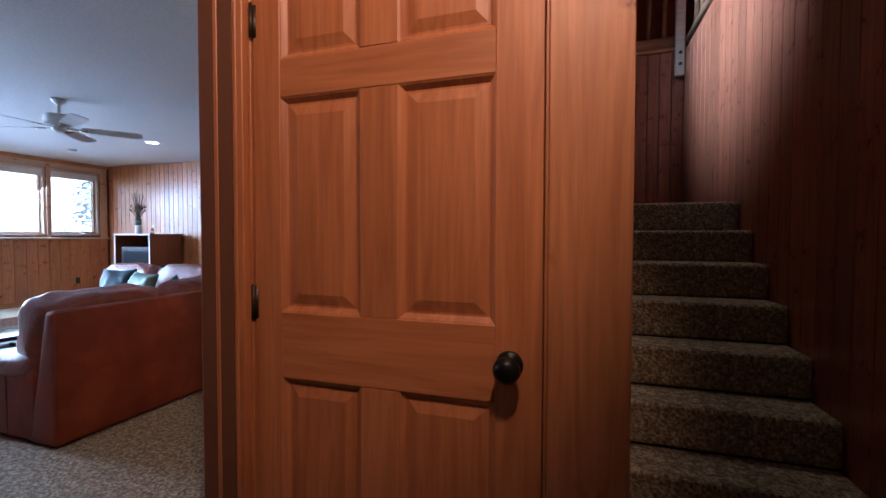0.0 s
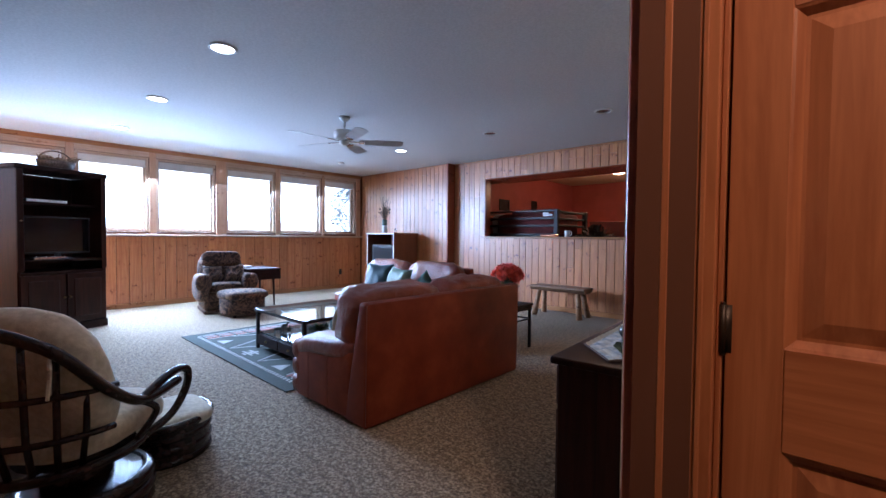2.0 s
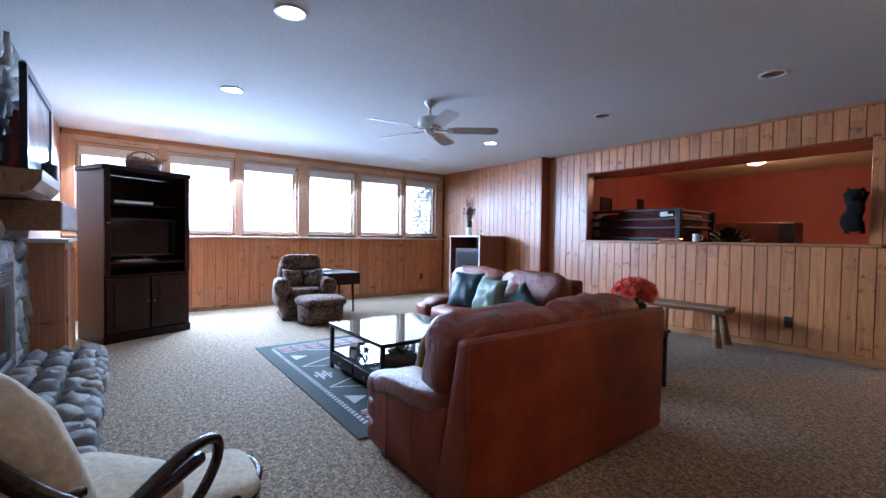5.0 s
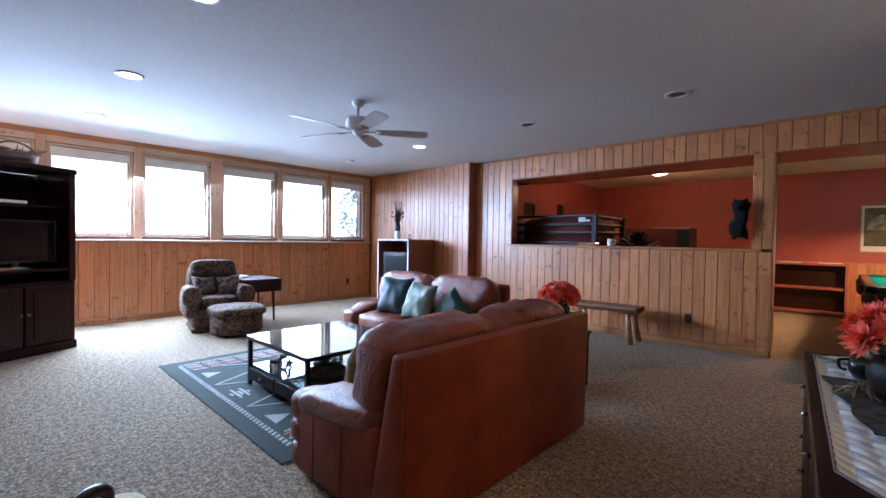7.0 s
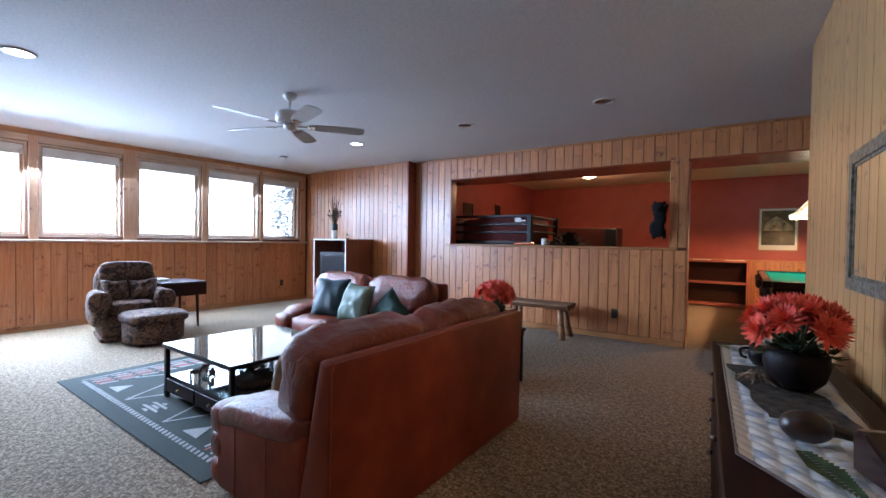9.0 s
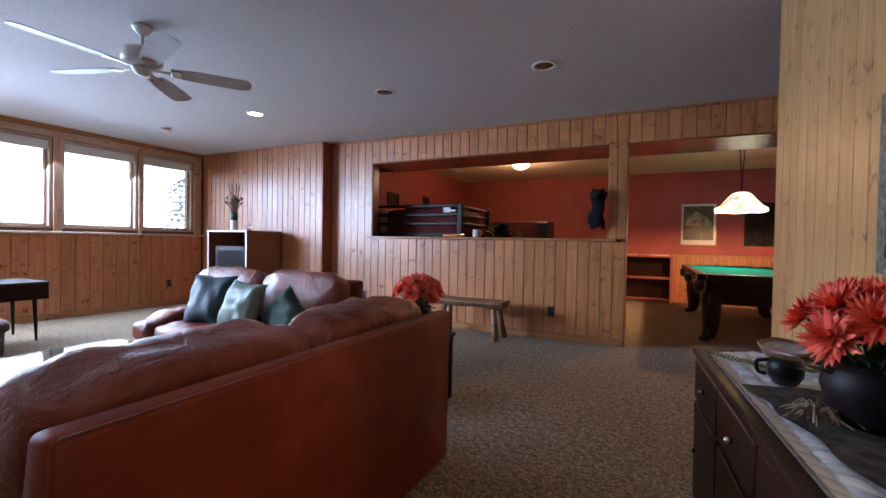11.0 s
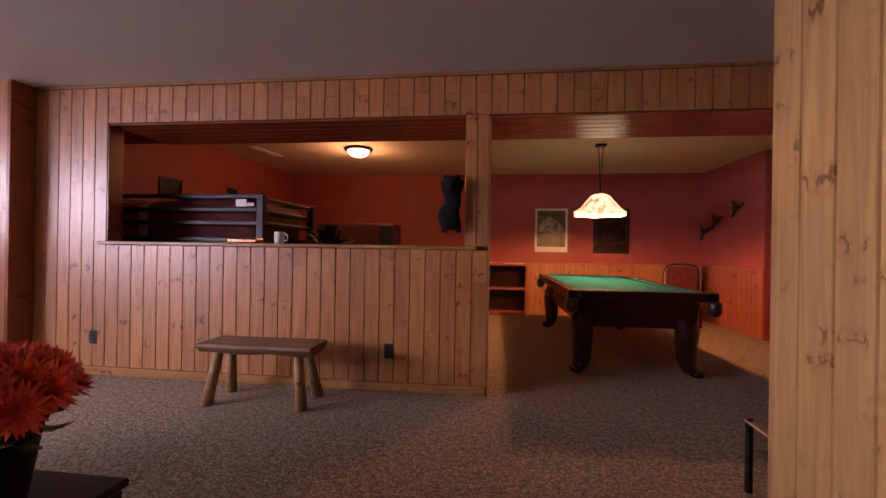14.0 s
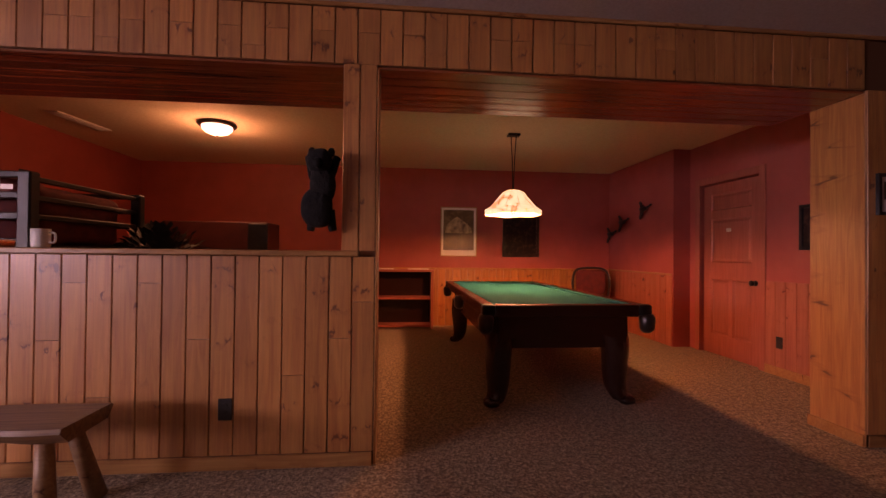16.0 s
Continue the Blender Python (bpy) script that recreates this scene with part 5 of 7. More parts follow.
def on_dresser(name, x, y, z, rz, label, category):
    o = tagged(new(name), label, category)
    o.matrix_world = DM @ pose(x, y, z, 0, 0, rz)
    return o


dr = on_dresser("dresser", 0, 0, 0, 0, "dark wood dresser with three cupboard doors along the board wall", "dresser")
DT = 0.70
part("body", box(-DL + 0.02, DL - 0.02, -0.225, 0.20, 0.06, DT - 0.03, 0.004), DARKWOOD, dr)
part("tabletop", box(-DL, DL, -0.235, 0.225, DT - 0.0295, DT, 0.007, 2), DARKWOOD_H, dr)
part("plinth", box(-DL + 0.03, DL - 0.03, -0.22, 0.185, 0, 0.0595), DARKWOOD_H, dr)
for k in range(4):
    x = -DL + 0.045 + 0.42 * k
    for z0, z1, nm in ((0.09, 0.48, "door"), (0.495, 0.655, "drawer")):
        d_ = part(nm, box(x, x + 0.405, 0.2005, 0.216, z0, z1, 0.004), DARKWOOD, dr)
        bm = cushion((x + 0.20 if nm == "drawer" else x + 0.365, 0.226, (z0 + z1) / 2), (0.02, 0.026, 0.02), 1.0, nu=12, nv=8)
        part("knob", bm, CHROME, d_, smooth=True)


def quilt_mat():
    m, nt, b = material("blue_white_quilt", 0.85)
    v = coords(nt, (1, 1, 1), "Object", False)
    ch = node(nt, "TexChecker", Scale=20.0)
    nt.links.new(v, ch.inputs["Vector"])
    ch.inputs["Color1"].default_value = (0.78, 0.79, 0.80, 1)
    ch.inputs["Color2"].default_value = (0.40, 0.47, 0.56, 1)
    n = noise_tex(nt, v, 9, 4, 0.7)
    c = mixc(nt, ch.outputs["Color"], (0.72, 0.69, 0.62), ramp(nt, n, [(0.40, (0, 0, 0)), (0.62, (1, 1, 1))]))
    sp = nt.nodes.new("ShaderNodeSeparateXYZ")
    nt.links.new(v, sp.inputs[0])
    off = node(nt, "Math")
    off.operation = "SUBTRACT"
    nt.links.new(sp.outputs[1], off.inputs[0])
    off.inputs[1].default_value = 0.0175
    ab = node(nt, "Math")
    ab.operation = "ABSOLUTE"
    nt.links.new(off.outputs[0], ab.inputs[0])
    c = mixc(nt, c, (0.66, 0.58, 0.45), ramp(nt, ab.outputs[0], [(0.135, (0, 0, 0)), (0.14, (1, 1, 1))]))
    nt.links.new(c, b.inputs["Base Color"])
    bump(nt, b, noise_tex(nt, v, 220, 2), 0.3, 0.002)
    return m


QUILT = quilt_mat()
qr = on_dresser("quilted_runner", 0, 0, DT, 0, "blue and white quilted table runner with brown binding on the dresser", "table runner")
bm = bmesh.new()
X0, X1, Y0, Y1 = -0.60, 0.735, -0.15, 0.185
NX, NY = 216, 54
gv = {}
for i in range(NX + 1):
    for j in range(NY + 1):
        u, v = i / NX, j / NY
        x, y = X0 + (X1 - X0) * u, Y0 + (Y1 - Y0) * v
        z = 0.003 + 0.006 * (abs(math.sin(math.pi * x / 0.05)) * abs(math.sin(math.pi * y / 0.05))) ** 0.33
        tri = 1 - 2 * abs(v - 0.5)
        gv[i, j] = bm.verts.new((x + tri * (0.10 * u - 0.20 * (1 - u)), y, z))
for i in range(NX):
    for j in range(NY):
        bm.faces.new((gv[i, j], gv[i + 1, j], gv[i + 1, j + 1], gv[i, j + 1]))
part("quilt_top", bm, QUILT, qr, smooth=True)
part("binding", tube([(X0, Y0, 0.005), (X1, Y0, 0.005), (X1 + 0.10, (Y0 + Y1) / 2, 0.005), (X1, Y1, 0.005), (X0, Y1, 0.005), (X0 - 0.20, (Y0 + Y1) / 2, 0.005)], 0.0045, 6, True), mottled("brown_binding", (0.09, 0.06, 0.045), (0.14, 0.09, 0.07), 60, 0.9), qr, "brown cloth binding")
CLOTH = mottled("dark_camouflage_cloth", (0.006, 0.005, 0.005), (0.10, 0.08, 0.055), 22, 0.9, 0.3, 0.004)
dc = on_dresser("dark_cloth", 0.02, 0.03, DT + 0.011, 8, "folded dark patterned cloth under the flower pot", "cloth")
bm = bmesh.new()
gv = {}
for i in range(21):
    for j in range(13):
        x, y = -0.31 + 0.62 * i / 20, -0.11 + 0.22 * j / 12
        gv[i, j] = bm.verts.new((x + 0.015 * noise.noise(Vector((0, y * 9, 1))), y + 0.02 * noise.noise(Vector((x * 9, 0, 0))), 0.003 + 0.008 * abs(noise.noise(Vector((x * 12, y * 12, 0))))))
for i in range(20):
    for j in range(12):
        bm.faces.new((gv[i, j], gv[i + 1, j], gv[i + 1, j + 1], gv[i, j + 1]))
part("cloth_sheet", bm, CLOTH, dc, smooth=True)
flowers("flower_pot", DM @ pose(0.07, -0.02, DT + 0.020) @ Matrix.Diagonal((0.93, 0.93, 1.04, 1)), 0.15, 15, "round", "round dark pot of red silk chrysanthemums on the dresser", 21, "round dark brown pot")
rf2 = on_dresser("raffia_bow", 0.06, 0.088, DT + 0.020, 0, "straw raffia bow tied round the flower pot", "ribbon")
bm = bmesh.new()
for k in range(40):
    a = rg.uniform(0, 6.28)
    L = rg.uniform(0.03, 0.085)
    add_tube(bm, smooth_path([(0, 0, 0.012), (L * 0.5 * math.cos(a), L * 0.5 * math.sin(a), 0.03 * rg.random() + 0.012), (L * math.cos(a), L * math.sin(a), 0.008)], 3), 0.0018, 4)
part("strands", bm, STRAW, rf2)
# carved duck
dk = on_dresser("dark_gourd", -0.44, 0.03, DT + 0.012, 100, "smooth dark brown gourd lying on the quilted runner", "gourd")
DUCK = mottled("dark_carved_wood", (0.015, 0.01, 0.01), (0.05, 0.03, 0.02), 14, 0.3, 0.1, 0.003)
part("gourd_body", cushion((0, 0, 0.040), (0.115, 0.085, 0.08), 0.95, nu=24, nv=14), DUCK, dk, smooth=True)
part("gourd_neck", tube(smooth_path([(-0.04, 0, 0.042), (-0.07, 0.005, 0.038), (-0.11, 0.02, 0.028)], 5), 0.02, 10, taper=(1.2, 0.35)), DUCK, dk, smooth=True)
wd = on_dresser("wooden_wedge", -0.60, -0.085, DT + 0.012, 20, "reddish split wooden wedge standing on the runner", "wood block")
bm = bmesh.new()
q = [(-0.065, 0.0), (0.055, 0.0), (0.06, 0.095), (0.025, 0.10), (-0.05, 0.055)]
a_ = [bm.verts.new((x, -0.035, z)) for x, z in q]
b_ = [bm.verts.new((x, 0.035, z)) for x, z in q]
bm.faces.new(a_), bm.faces.new(b_)
for k in range(5):
    bm.faces.new((a_[k], a_[(k + 1) % 5], b_[(k + 1) % 5], b_[k]))
bmesh.ops.bevel(bm, geom=bm.edges[:], offset=0.006, segments=2, affect="EDGES")
part("wedge_block", bm, MAHOG, wd)
# wooden bowls and the split log at the near end
GOURD = mottled("polished_burl", (0.08, 0.035, 0.018), (0.16, 0.08, 0.045), 8, 0.3, 0.1, 0.003)
db = on_dresser("dough_bowl", 0.64, -0.03, DT + 0.012, -6, "dark wooden oval bowl lined with pale shell pattern", "bowl")
bm = lathe([(0, 0.01), (0.06, 0.008), (0.10, 0.035), (0.13, 0.08), (0.123, 0.083), (0.09, 0.045), (0, 0.022)], 40)
for v in bm.verts:
    v.co.y *= 1 - 0.45 * min(1.0, abs(v.co.x) / 0.13) ** 2
bmesh.ops.scale(bm, vec=(1.25, 0.66, 0.8), verts=bm.verts)
part("bowl_shell", bm, GOURD, db, smooth=True)
bm = lathe([(0, 0.026), (0.05, 0.03), (0.085, 0.048), (0.108, 0.068), (0.106, 0.071), (0.08, 0.052), (0, 0.034)], 24)
for v in bm.verts:
    v.co.y *= 1 - 0.45 * min(1.0, abs(v.co.x) / 0.13) ** 2
bmesh.ops.scale(bm, vec=(0.95, 0.62, 0.85), verts=bm.verts)
part("lining", bm, mottled("pale_shell_lining", (0.35, 0.36, 0.4), (0.6, 0.6, 0.6), 25, 0.35, 0.2, 0.003), db, smooth=True)
pt = on_dresser("small_pot", 0.39, 0.05, DT + 0.010, 0, "small black round pot with a handle on the dresser", "pot")
part("pot_body", lathe([(0, 0), (0.03, 0), (0.045, 0.026), (0.047, 0.055), (0.040, 0.078), (0.034, 0.08), (0, 0.07)], 24), BLACKM, pt, smooth=True)
part("handle", tube(smooth_path([(0, 0.04, 0.068), (0, 0.072, 0.06), (0, 0.068, 0.03), (0, 0.048, 0.025)], 5), 0.006, 6), BLACKM, pt, smooth=True)
for sx_, sy_, sa_ in ((0.60, 0.125, 40), (-0.62, 0.02, 200)):
    sp = on_dresser("fern_sprig", sx_, sy_, DT + 0.014, sa_, "dark green fabric leaf sprig on the runner", "leaves")
    bm = bmesh.new()
    for k in range(16):
        x = -0.1 + 0.013 * k
        for sg_ in (-1, 1):
            l = 0.04 * (1 - abs(k - 6) / 12)
            bm.faces.new([bm.verts.new(p) for p in ((x, 0, 0.004), (x + 0.014, sg_ * l, 0.010), (x + 0.024, sg_ * l * 0.8, 0.006), (x + 0.01, 0, 0.004))])
    part("leaf", bm, LEAFG, sp)

mr_ = tagged(new("framed_print"), "silver-green ornate framed print on the board wall", "picture")
ORN = mottled("aged_silver_gilt", (0.10, 0.11, 0.09), (0.30, 0.31, 0.27), 40, 0.4, 0.9, 0.01, metal=0.6)
mr_.matrix_world = pose(-0.5375 - 0.002, 2.82, 1.335, 0, 0, NTURN + 180)
part("frame", frame_bm(-0.36, 0.36, -0.295, 0.295, 0.05, -0.03, 0.0), ORN, mr_, "ornate aged silver frame")
part("inner_bead", frame_bm(-0.31, 0.31, -0.245, 0.245, 0.012, -0.02, -0.001), ORN, mr_)
part("mount", box(-0.298, 0.298, -0.006, -0.001, -0.233, 0.233), mottled("dark_grey_mount", (0.05, 0.055, 0.05), (0.08, 0.085, 0.075), 20, 0.15, 0.0), mr_, "dark grey mount under glass")
part("print", box(-0.2, 0.2, -0.009, -0.0065, -0.15, 0.15), mottled("landscape_print", (0.04, 0.05, 0.045), (0.5, 0.52, 0.5), 7, 0.15, 0.0, lo=0.42, hi=0.6), mr_, "pale lake print with dark trees")

# ---- rattan swivel chair and its ottoman ----
RAT = mottled("dark_rattan", (0.010, 0.006, 0.005), (0.034, 0.016, 0.011), 25, 0.25, 0.15, 0.002)
CREAM = mottled("cream_chenille", (0.58, 0.51, 0.38), (0.74, 0.67, 0.52), 40, 0.9, 0.5, 0.008)
rc = thing("rattan_chair", -2.45, 0.30, 0, 222, "dark rattan swivel chair with cream cushions beside the hearth", "rattan chair")
part("base_drum", lathe([(0, 0.005), (0.20, 0.005), (0.205, 0.16), (0, 0.16)], 28, (-0.07, -0.04, 0)), RAT, rc, smooth=False)
for z, r in ((0.03, 0.21), (0.085, 0.215), (0.14, 0.215)):
    part("base_ring", tube([(r * math.cos(a) - 0.07, r * math.sin(a) - 0.04, z) for a in [2 * math.pi * i / 28 for i in range(28)]], 0.03, 8, True), RAT, rc, smooth=True)
part("swivel", lathe([(0, 0.17), (0.12, 0.17), (0.10, 0.22), (0.06, 0.24), (0.06, 0.27), (0.2, 0.28), (0, 0.285)], 20, (-0.05, -0.03, 0)), RAT, rc, smooth=True)
part("seat_ring", tube([(0.29 * math.cos(a), 0.29 * math.sin(a), 0.30) for a in [2 * math.pi * i / 28 for i in range(28)]], 0.02, 8, True), RAT, rc, smooth=True)
part("hoop", tube(smooth_path([(-0.33, -0.24, 0.50), (-0.345, 0.0, 0.50), (-0.33, 0.16, 0.60), (-0.24, 0.30, 0.78), (0, 0.37, 0.86), (0.24, 0.30, 0.78), (0.33, 0.16, 0.60), (0.345, 0.0, 0.50), (0.33, -0.24, 0.50)], 6), 0.021, 10), RAT, rc, "bent rattan back and arm hoop", True)
for sx in (-1, 1):
    part("arm_loop", tube(smooth_path([(sx * 0.345, 0.02, 0.50), (sx * 0.34, -0.18, 0.55), (sx * 0.335, -0.30, 0.53), (sx * 0.32, -0.32, 0.44), (sx * 0.30, -0.24, 0.34), (sx * 0.27, -0.10, 0.30)], 6), 0.018, 8), RAT, rc, smooth=True)
    part("arm_strut", tube(smooth_path([(sx * 0.34, 0.05, 0.52), (sx * 0.33, -0.1, 0.42), (sx * 0.28, -0.05, 0.31)], 6), 0.014, 8), RAT, rc, smooth=True)
for z, r in ((0.44, 0.325), (0.60, 0.345)):
    part("back_band", tube([(r * math.sin(a), (r + 0.0) * math.cos(a), z) for a in [radians(-72 + 144 * i / 16) for i in range(17)]], 0.012, 7), RAT, rc, smooth=True)
for k in range(9):
    a = radians(-56 + 14 * k)
    top = 0.845 - 0.20 * abs(math.sin(a)) ** 2.2
    r1 = 0.365 - 0.02 * abs(math.sin(a))
    part("spindle", tube([(0.27 * math.sin(a), 0.27 * math.cos(a), 0.30), (0.325 * math.sin(a), 0.325 * math.cos(a), 0.46), (r1 * math.sin(a), r1 * math.cos(a), top)], 0.011, 7), RAT, rc, smooth=True)
part("back_cushion", cushion((0, 0, 0), (0.62, 0.22, 0.60), 0.7, pose(0, 0.13, 0.60, -16, 0, 0), wrinkle=0.012, nu=36, nv=22), CREAM, rc, "cream ribbed chenille back cushion", True)
part("seat_cushion", cushion((0, -0.06, 0.38), (0.56, 0.56, 0.15), 0.6, wrinkle=0.01, seed=3), CREAM, rc, "cream chenille seat cushion", True)
for sx in (-1, 1):
    part("cushion_tie", tube(smooth_path([(sx * 0.24, 0.29, 0.74), (sx * 0.28, 0.33, 0.72), (sx * 0.25, 0.30, 0.68), (sx * 0.27, 0.33, 0.62)], 4), 0.006, 5), CREAM, rc)
ro = thing("rattan_ottoman", -2.78, 0.74, 0, 0, "round dark rattan ottoman with a cream pad", "ottoman")
ro.scale = (0.86, 0.86, 1)
part("drum", lathe([(0, 0.004), (0.258, 0.004), (0.262, 0.19), (0, 0.19)], 30), RAT, ro)
for z in (0.02, 0.08, 0.14, 0.20):
    part("ring", tube([((0.25 + 0.01 * (z > 0.18)) * math.cos(a), (0.25 + 0.01 * (z > 0.18)) * math.sin(a), z) for a in [2 * math.pi * i / 28 for i in range(28)]], 0.021, 8, True), RAT, ro, smooth=True)
part("pad", cushion((0, 0, 0.20), (0.50, 0.50, 0.07), 0.55, wrinkle=0.005), CREAM, ro, "cream ottoman pad", True)

# ---- cabinet and mantel by the chimney ----
SW = -0.150
pc = thing("pine_bookcase", -6.1, SW + 0.003, 0, 180, "low pine cabinet with a white top beside the chimney", "cabinet")
part("body", box(-0.42, 0.30, -0.26, -0.001, 0.0, 1.10, 0.004), PINE, pc)
part("top", box(-0.45, 0.34, -0.29, -0.0005, 1.1005, 1.135, 0.005), WHITEPAINT, pc, "white painted top")
for k in range(2):
    part("door", box(-0.40 + 0.34 * k, -0.08 + 0.34 * k, -0.275, -0.2605, 0.06, 1.05, 0.004), PINE, pc)
ml = thing("mantel_log", -4.7, SW, 1.2, 0, "squared log mantel bolted to the stone chimney", "mantel", kind="structure")
part("log", box(-1.15, 0.0, 0.03, 0.335, 0.0, 0.205, 0.018, 2), BARK_H, ml)
part("log_end", box(0.0005, 0.006, 0.04, 0.325, 0.01, 0.195, 0.002), LOGWOOD, ml, "pale sawn log end")
mu = thing("mantel_stub", -4.28, SW, 1.407, 0, "half-round log block standing on the mantel", "log block")
bm = bmesh.new()
prof = [(0.02, 0.15), (0.285, 0.15), (0.28, 0.09), (0.24, 0.03), (0.18, 0.002), (0.02, 0.0)]
lo = [bm.verts.new((-0.9, y, z)) for y, z in prof]
hi = [bm.verts.new((0, y, z)) for y, z in prof]
bm.faces.new(lo)
bm.faces.new(hi)
for i in range(6):
    bm.faces.new((lo[i], lo[(i + 1) % 6], hi[(i + 1) % 6], hi[i]))
part("half_log", bm, LOGWOOD, mu)
pf = thing("chimney_picture", -4.9, SW + 0.20, 1.56, 0, "large black-framed picture leaning on the chimney", "picture")
part("frame", frame_bm(-0.55, 0.55, 0.0, 0.62, 0.05, -0.02, 0.015), BLACKP, pf)
part("picture_sheet", box(-0.5, 0.5, -0.008, 0.002, 0.05, 0.57), mottled("pale_print", (0.35, 0.38, 0.42), (0.65, 0.66, 0.68), 3, 0.15, 0), pf)
fg = thing("figurine", -4.42, SW + 0.16, 1.558, 0, "small carved and painted mantel figurine", "figurine")
part("figurine_body", lathe([(0, 0), (0.05, 0), (0.055, 0.03), (0.04, 0.08), (0.052, 0.15), (0.035, 0.21), (0.02, 0.22), (0.036, 0.25), (0.03, 0.29), (0.05, 0.30), (0.02, 0.31), (0.015, 0.35), (0, 0.36)], 14), mottled("painted_red_wood", (0.05, 0.02, 0.02), (0.35, 0.05, 0.03), 9, 0.5, 0.2), fg, smooth=True)
cn = thing("candle_tin", -5.0, SW + 0.24, 1.558, 0, "dark round tin on the mantel block", "tin")
part("tin_body", lathe([(0, 0), (0.05, 0), (0.05, 0.11), (0.045, 0.115), (0.02, 0.115), (0.015, 0.135), (0, 0.135)], 18), BLACKP, cn)

# ---- games room ----
FELT = mottled("green_felt", (0.0, 0.10, 0.11), (0.001, 0.125, 0.135), 60, 0.95, 0.1, 0.002)
FELT.node_tree.nodes["Principled BSDF"].inputs["Specular IOR Level"].default_value = 0.05
ptb = thing("pool_table", -0.13, 8.35, 0, 0, "dark mahogany pool table with green felt and carved legs", "pool table")
PW, PL, PH = 0.64, 1.38, 0.80
part("bed", box(-PW + 0.08, PW - 0.08, -PL + 0.08, PL - 0.08, PH - 0.06, PH - 0.02), FELT, ptb, "green felt playing surface")
for sx in (-1, 1):
    part("rail", box(sx * (PW - 0.045) - 0.045, sx * (PW - 0.045) + 0.045, -PL + 0.09, PL - 0.09, PH - 0.09, PH, 0.01, 2), MAHOG, ptb)
    part("cushion", box(sx * (PW - 0.115) - 0.025, sx * (PW - 0.115) + 0.025, -PL + 0.14, PL - 0.14, PH - 0.02, PH - 0.002, 0.006), FELT, ptb, "green cloth rail cushion")
    part("rail_end", box(-PW + 0.09, PW - 0.09, sx * (PL - 0.045) - 0.045, sx * (PL - 0.045) + 0.045, PH - 0.09, PH, 0.01, 2), MAHOG, ptb)
    part("cushion", box(-PW + 0.14, PW - 0.14, sx * (PL - 0.115) - 0.025, sx * (PL - 0.115) + 0.025, PH - 0.02, PH - 0.002, 0.006), FELT, ptb, "green cloth rail cushion")
for sx in (-1, 1):
    for sy in (-1, 1):
        part("corner_cap", box(sx * (PW - 0.04) - 0.05, sx * (PW - 0.04) + 0.05, sy * (PL - 0.04) - 0.05, sy * (PL - 0.04) + 0.05, PH - 0.085, PH + 0.003, 0.02, 2), BLACKM, ptb)
        part("pocket", lathe([(0.045, -0.07), (0.06, -0.10), (0.055, -0.18), (0.03, -0.21), (0, -0.212)], 14, (sx * (PW - 0.02), sy * (PL - 0.02), PH)), DUCK, ptb, "dark leather drop pocket", True)
    part("pocket", lathe([(0.04, -0.07), (0.055, -0.10), (0.05, -0.17), (0.03, -0.20), (0, -0.202)], 14, (sx * PW, 0, PH)), DUCK, ptb, "dark leather drop pocket", True)
for sy in (-1, 1):
    bm = bmesh.new()
    outline = [(-0.5, PH - 0.0905), (0.5, PH - 0.0905)] + [(0.5 - k / 12, PH - 0.20 - 0.10 * (1 - k / 6) ** 2) for k in range(13)]
    a = [bm.verts.new((x, sy * (PL - 0.10), z)) for x, z in outline]
    b = [bm.verts.new((x, sy * (PL - 0.14), z)) for x, z in outline]
    bm.faces.new(a), bm.faces.new(b)
    for k in range(len(a)):
        bm.faces.new((a[k], a[(k + 1) % len(a)], b[(k + 1) % len(a)], b[k]))
    part("end_apron", bm, MAHOG, ptb, "curved mahogany apron")
for sx in (-1, 1):
    part("side_apron", box(sx * (PW - 0.12) - 0.02, sx * (PW - 0.12) + 0.02, -PL + 0.15, PL - 0.15, PH - 0.27, PH - 0.0905, 0.004), MAHOG, ptb)
    for sy in (-1, 1):
        bm = bmesh.new()
        pts = smooth_path([(sx * 0.45, sy * 1.12, 0.58), (sx * 0.475, sy * 1.145, 0.44), (sx * 0.475, sy * 1.14, 0.24), (sx * 0.48, sy * 1.145, 0.12), (sx * 0.51, sy * 1.18, 0.035)], 5)
        rings = []
        for i, p in enumerate(pts):
            r = 0.135 - 0.065 * (i / (len(pts) - 1)) ** 0.7
            rings.append([bm.verts.new((p.x + r * math.cos(t), p.y + r * math.sin(t), p.z)) for t in [2 * math.pi * k / 12 for k in range(12)]])
        for a, b in zip(rings, rings[1:]):
            for k in range(12):
                bm.faces.new((a[k], a[(k + 1) % 12], b[(k + 1) % 12], b[k]))
        bm.faces.new(rings[0]), bm.faces.new(rings[-1])
        lg_ = part("leg", bm, MAHOG, ptb, "carved cabriole leg", True)
        part("claw", cushion((sx * 0.54, sy * 1.21, 0.035), (0.13, 0.13, 0.07), 0.8, nu=14, nv=8), MAHOG, lg_, "rounded carved foot", True)
# Frame widened into a solid block to keep lamplight off the floor below.
part("frame_beam", box(-0.5, 0.5, -1.18, 1.18, 0.44, PH - 0.061), MAHOG, ptb)
cue = thing("pool_cue", 0.30, 9.25, PH - 0.0195, 20, "black wooden cue lying on the green felt", "cue")
bm = bmesh.new()
add_rod(bm, (-0.03, -0.5, 0.02), (0.03, 0.5, 0.018), 0.013, 0.007)
part("shaft", bm, BLACKM, cue, smooth=True)

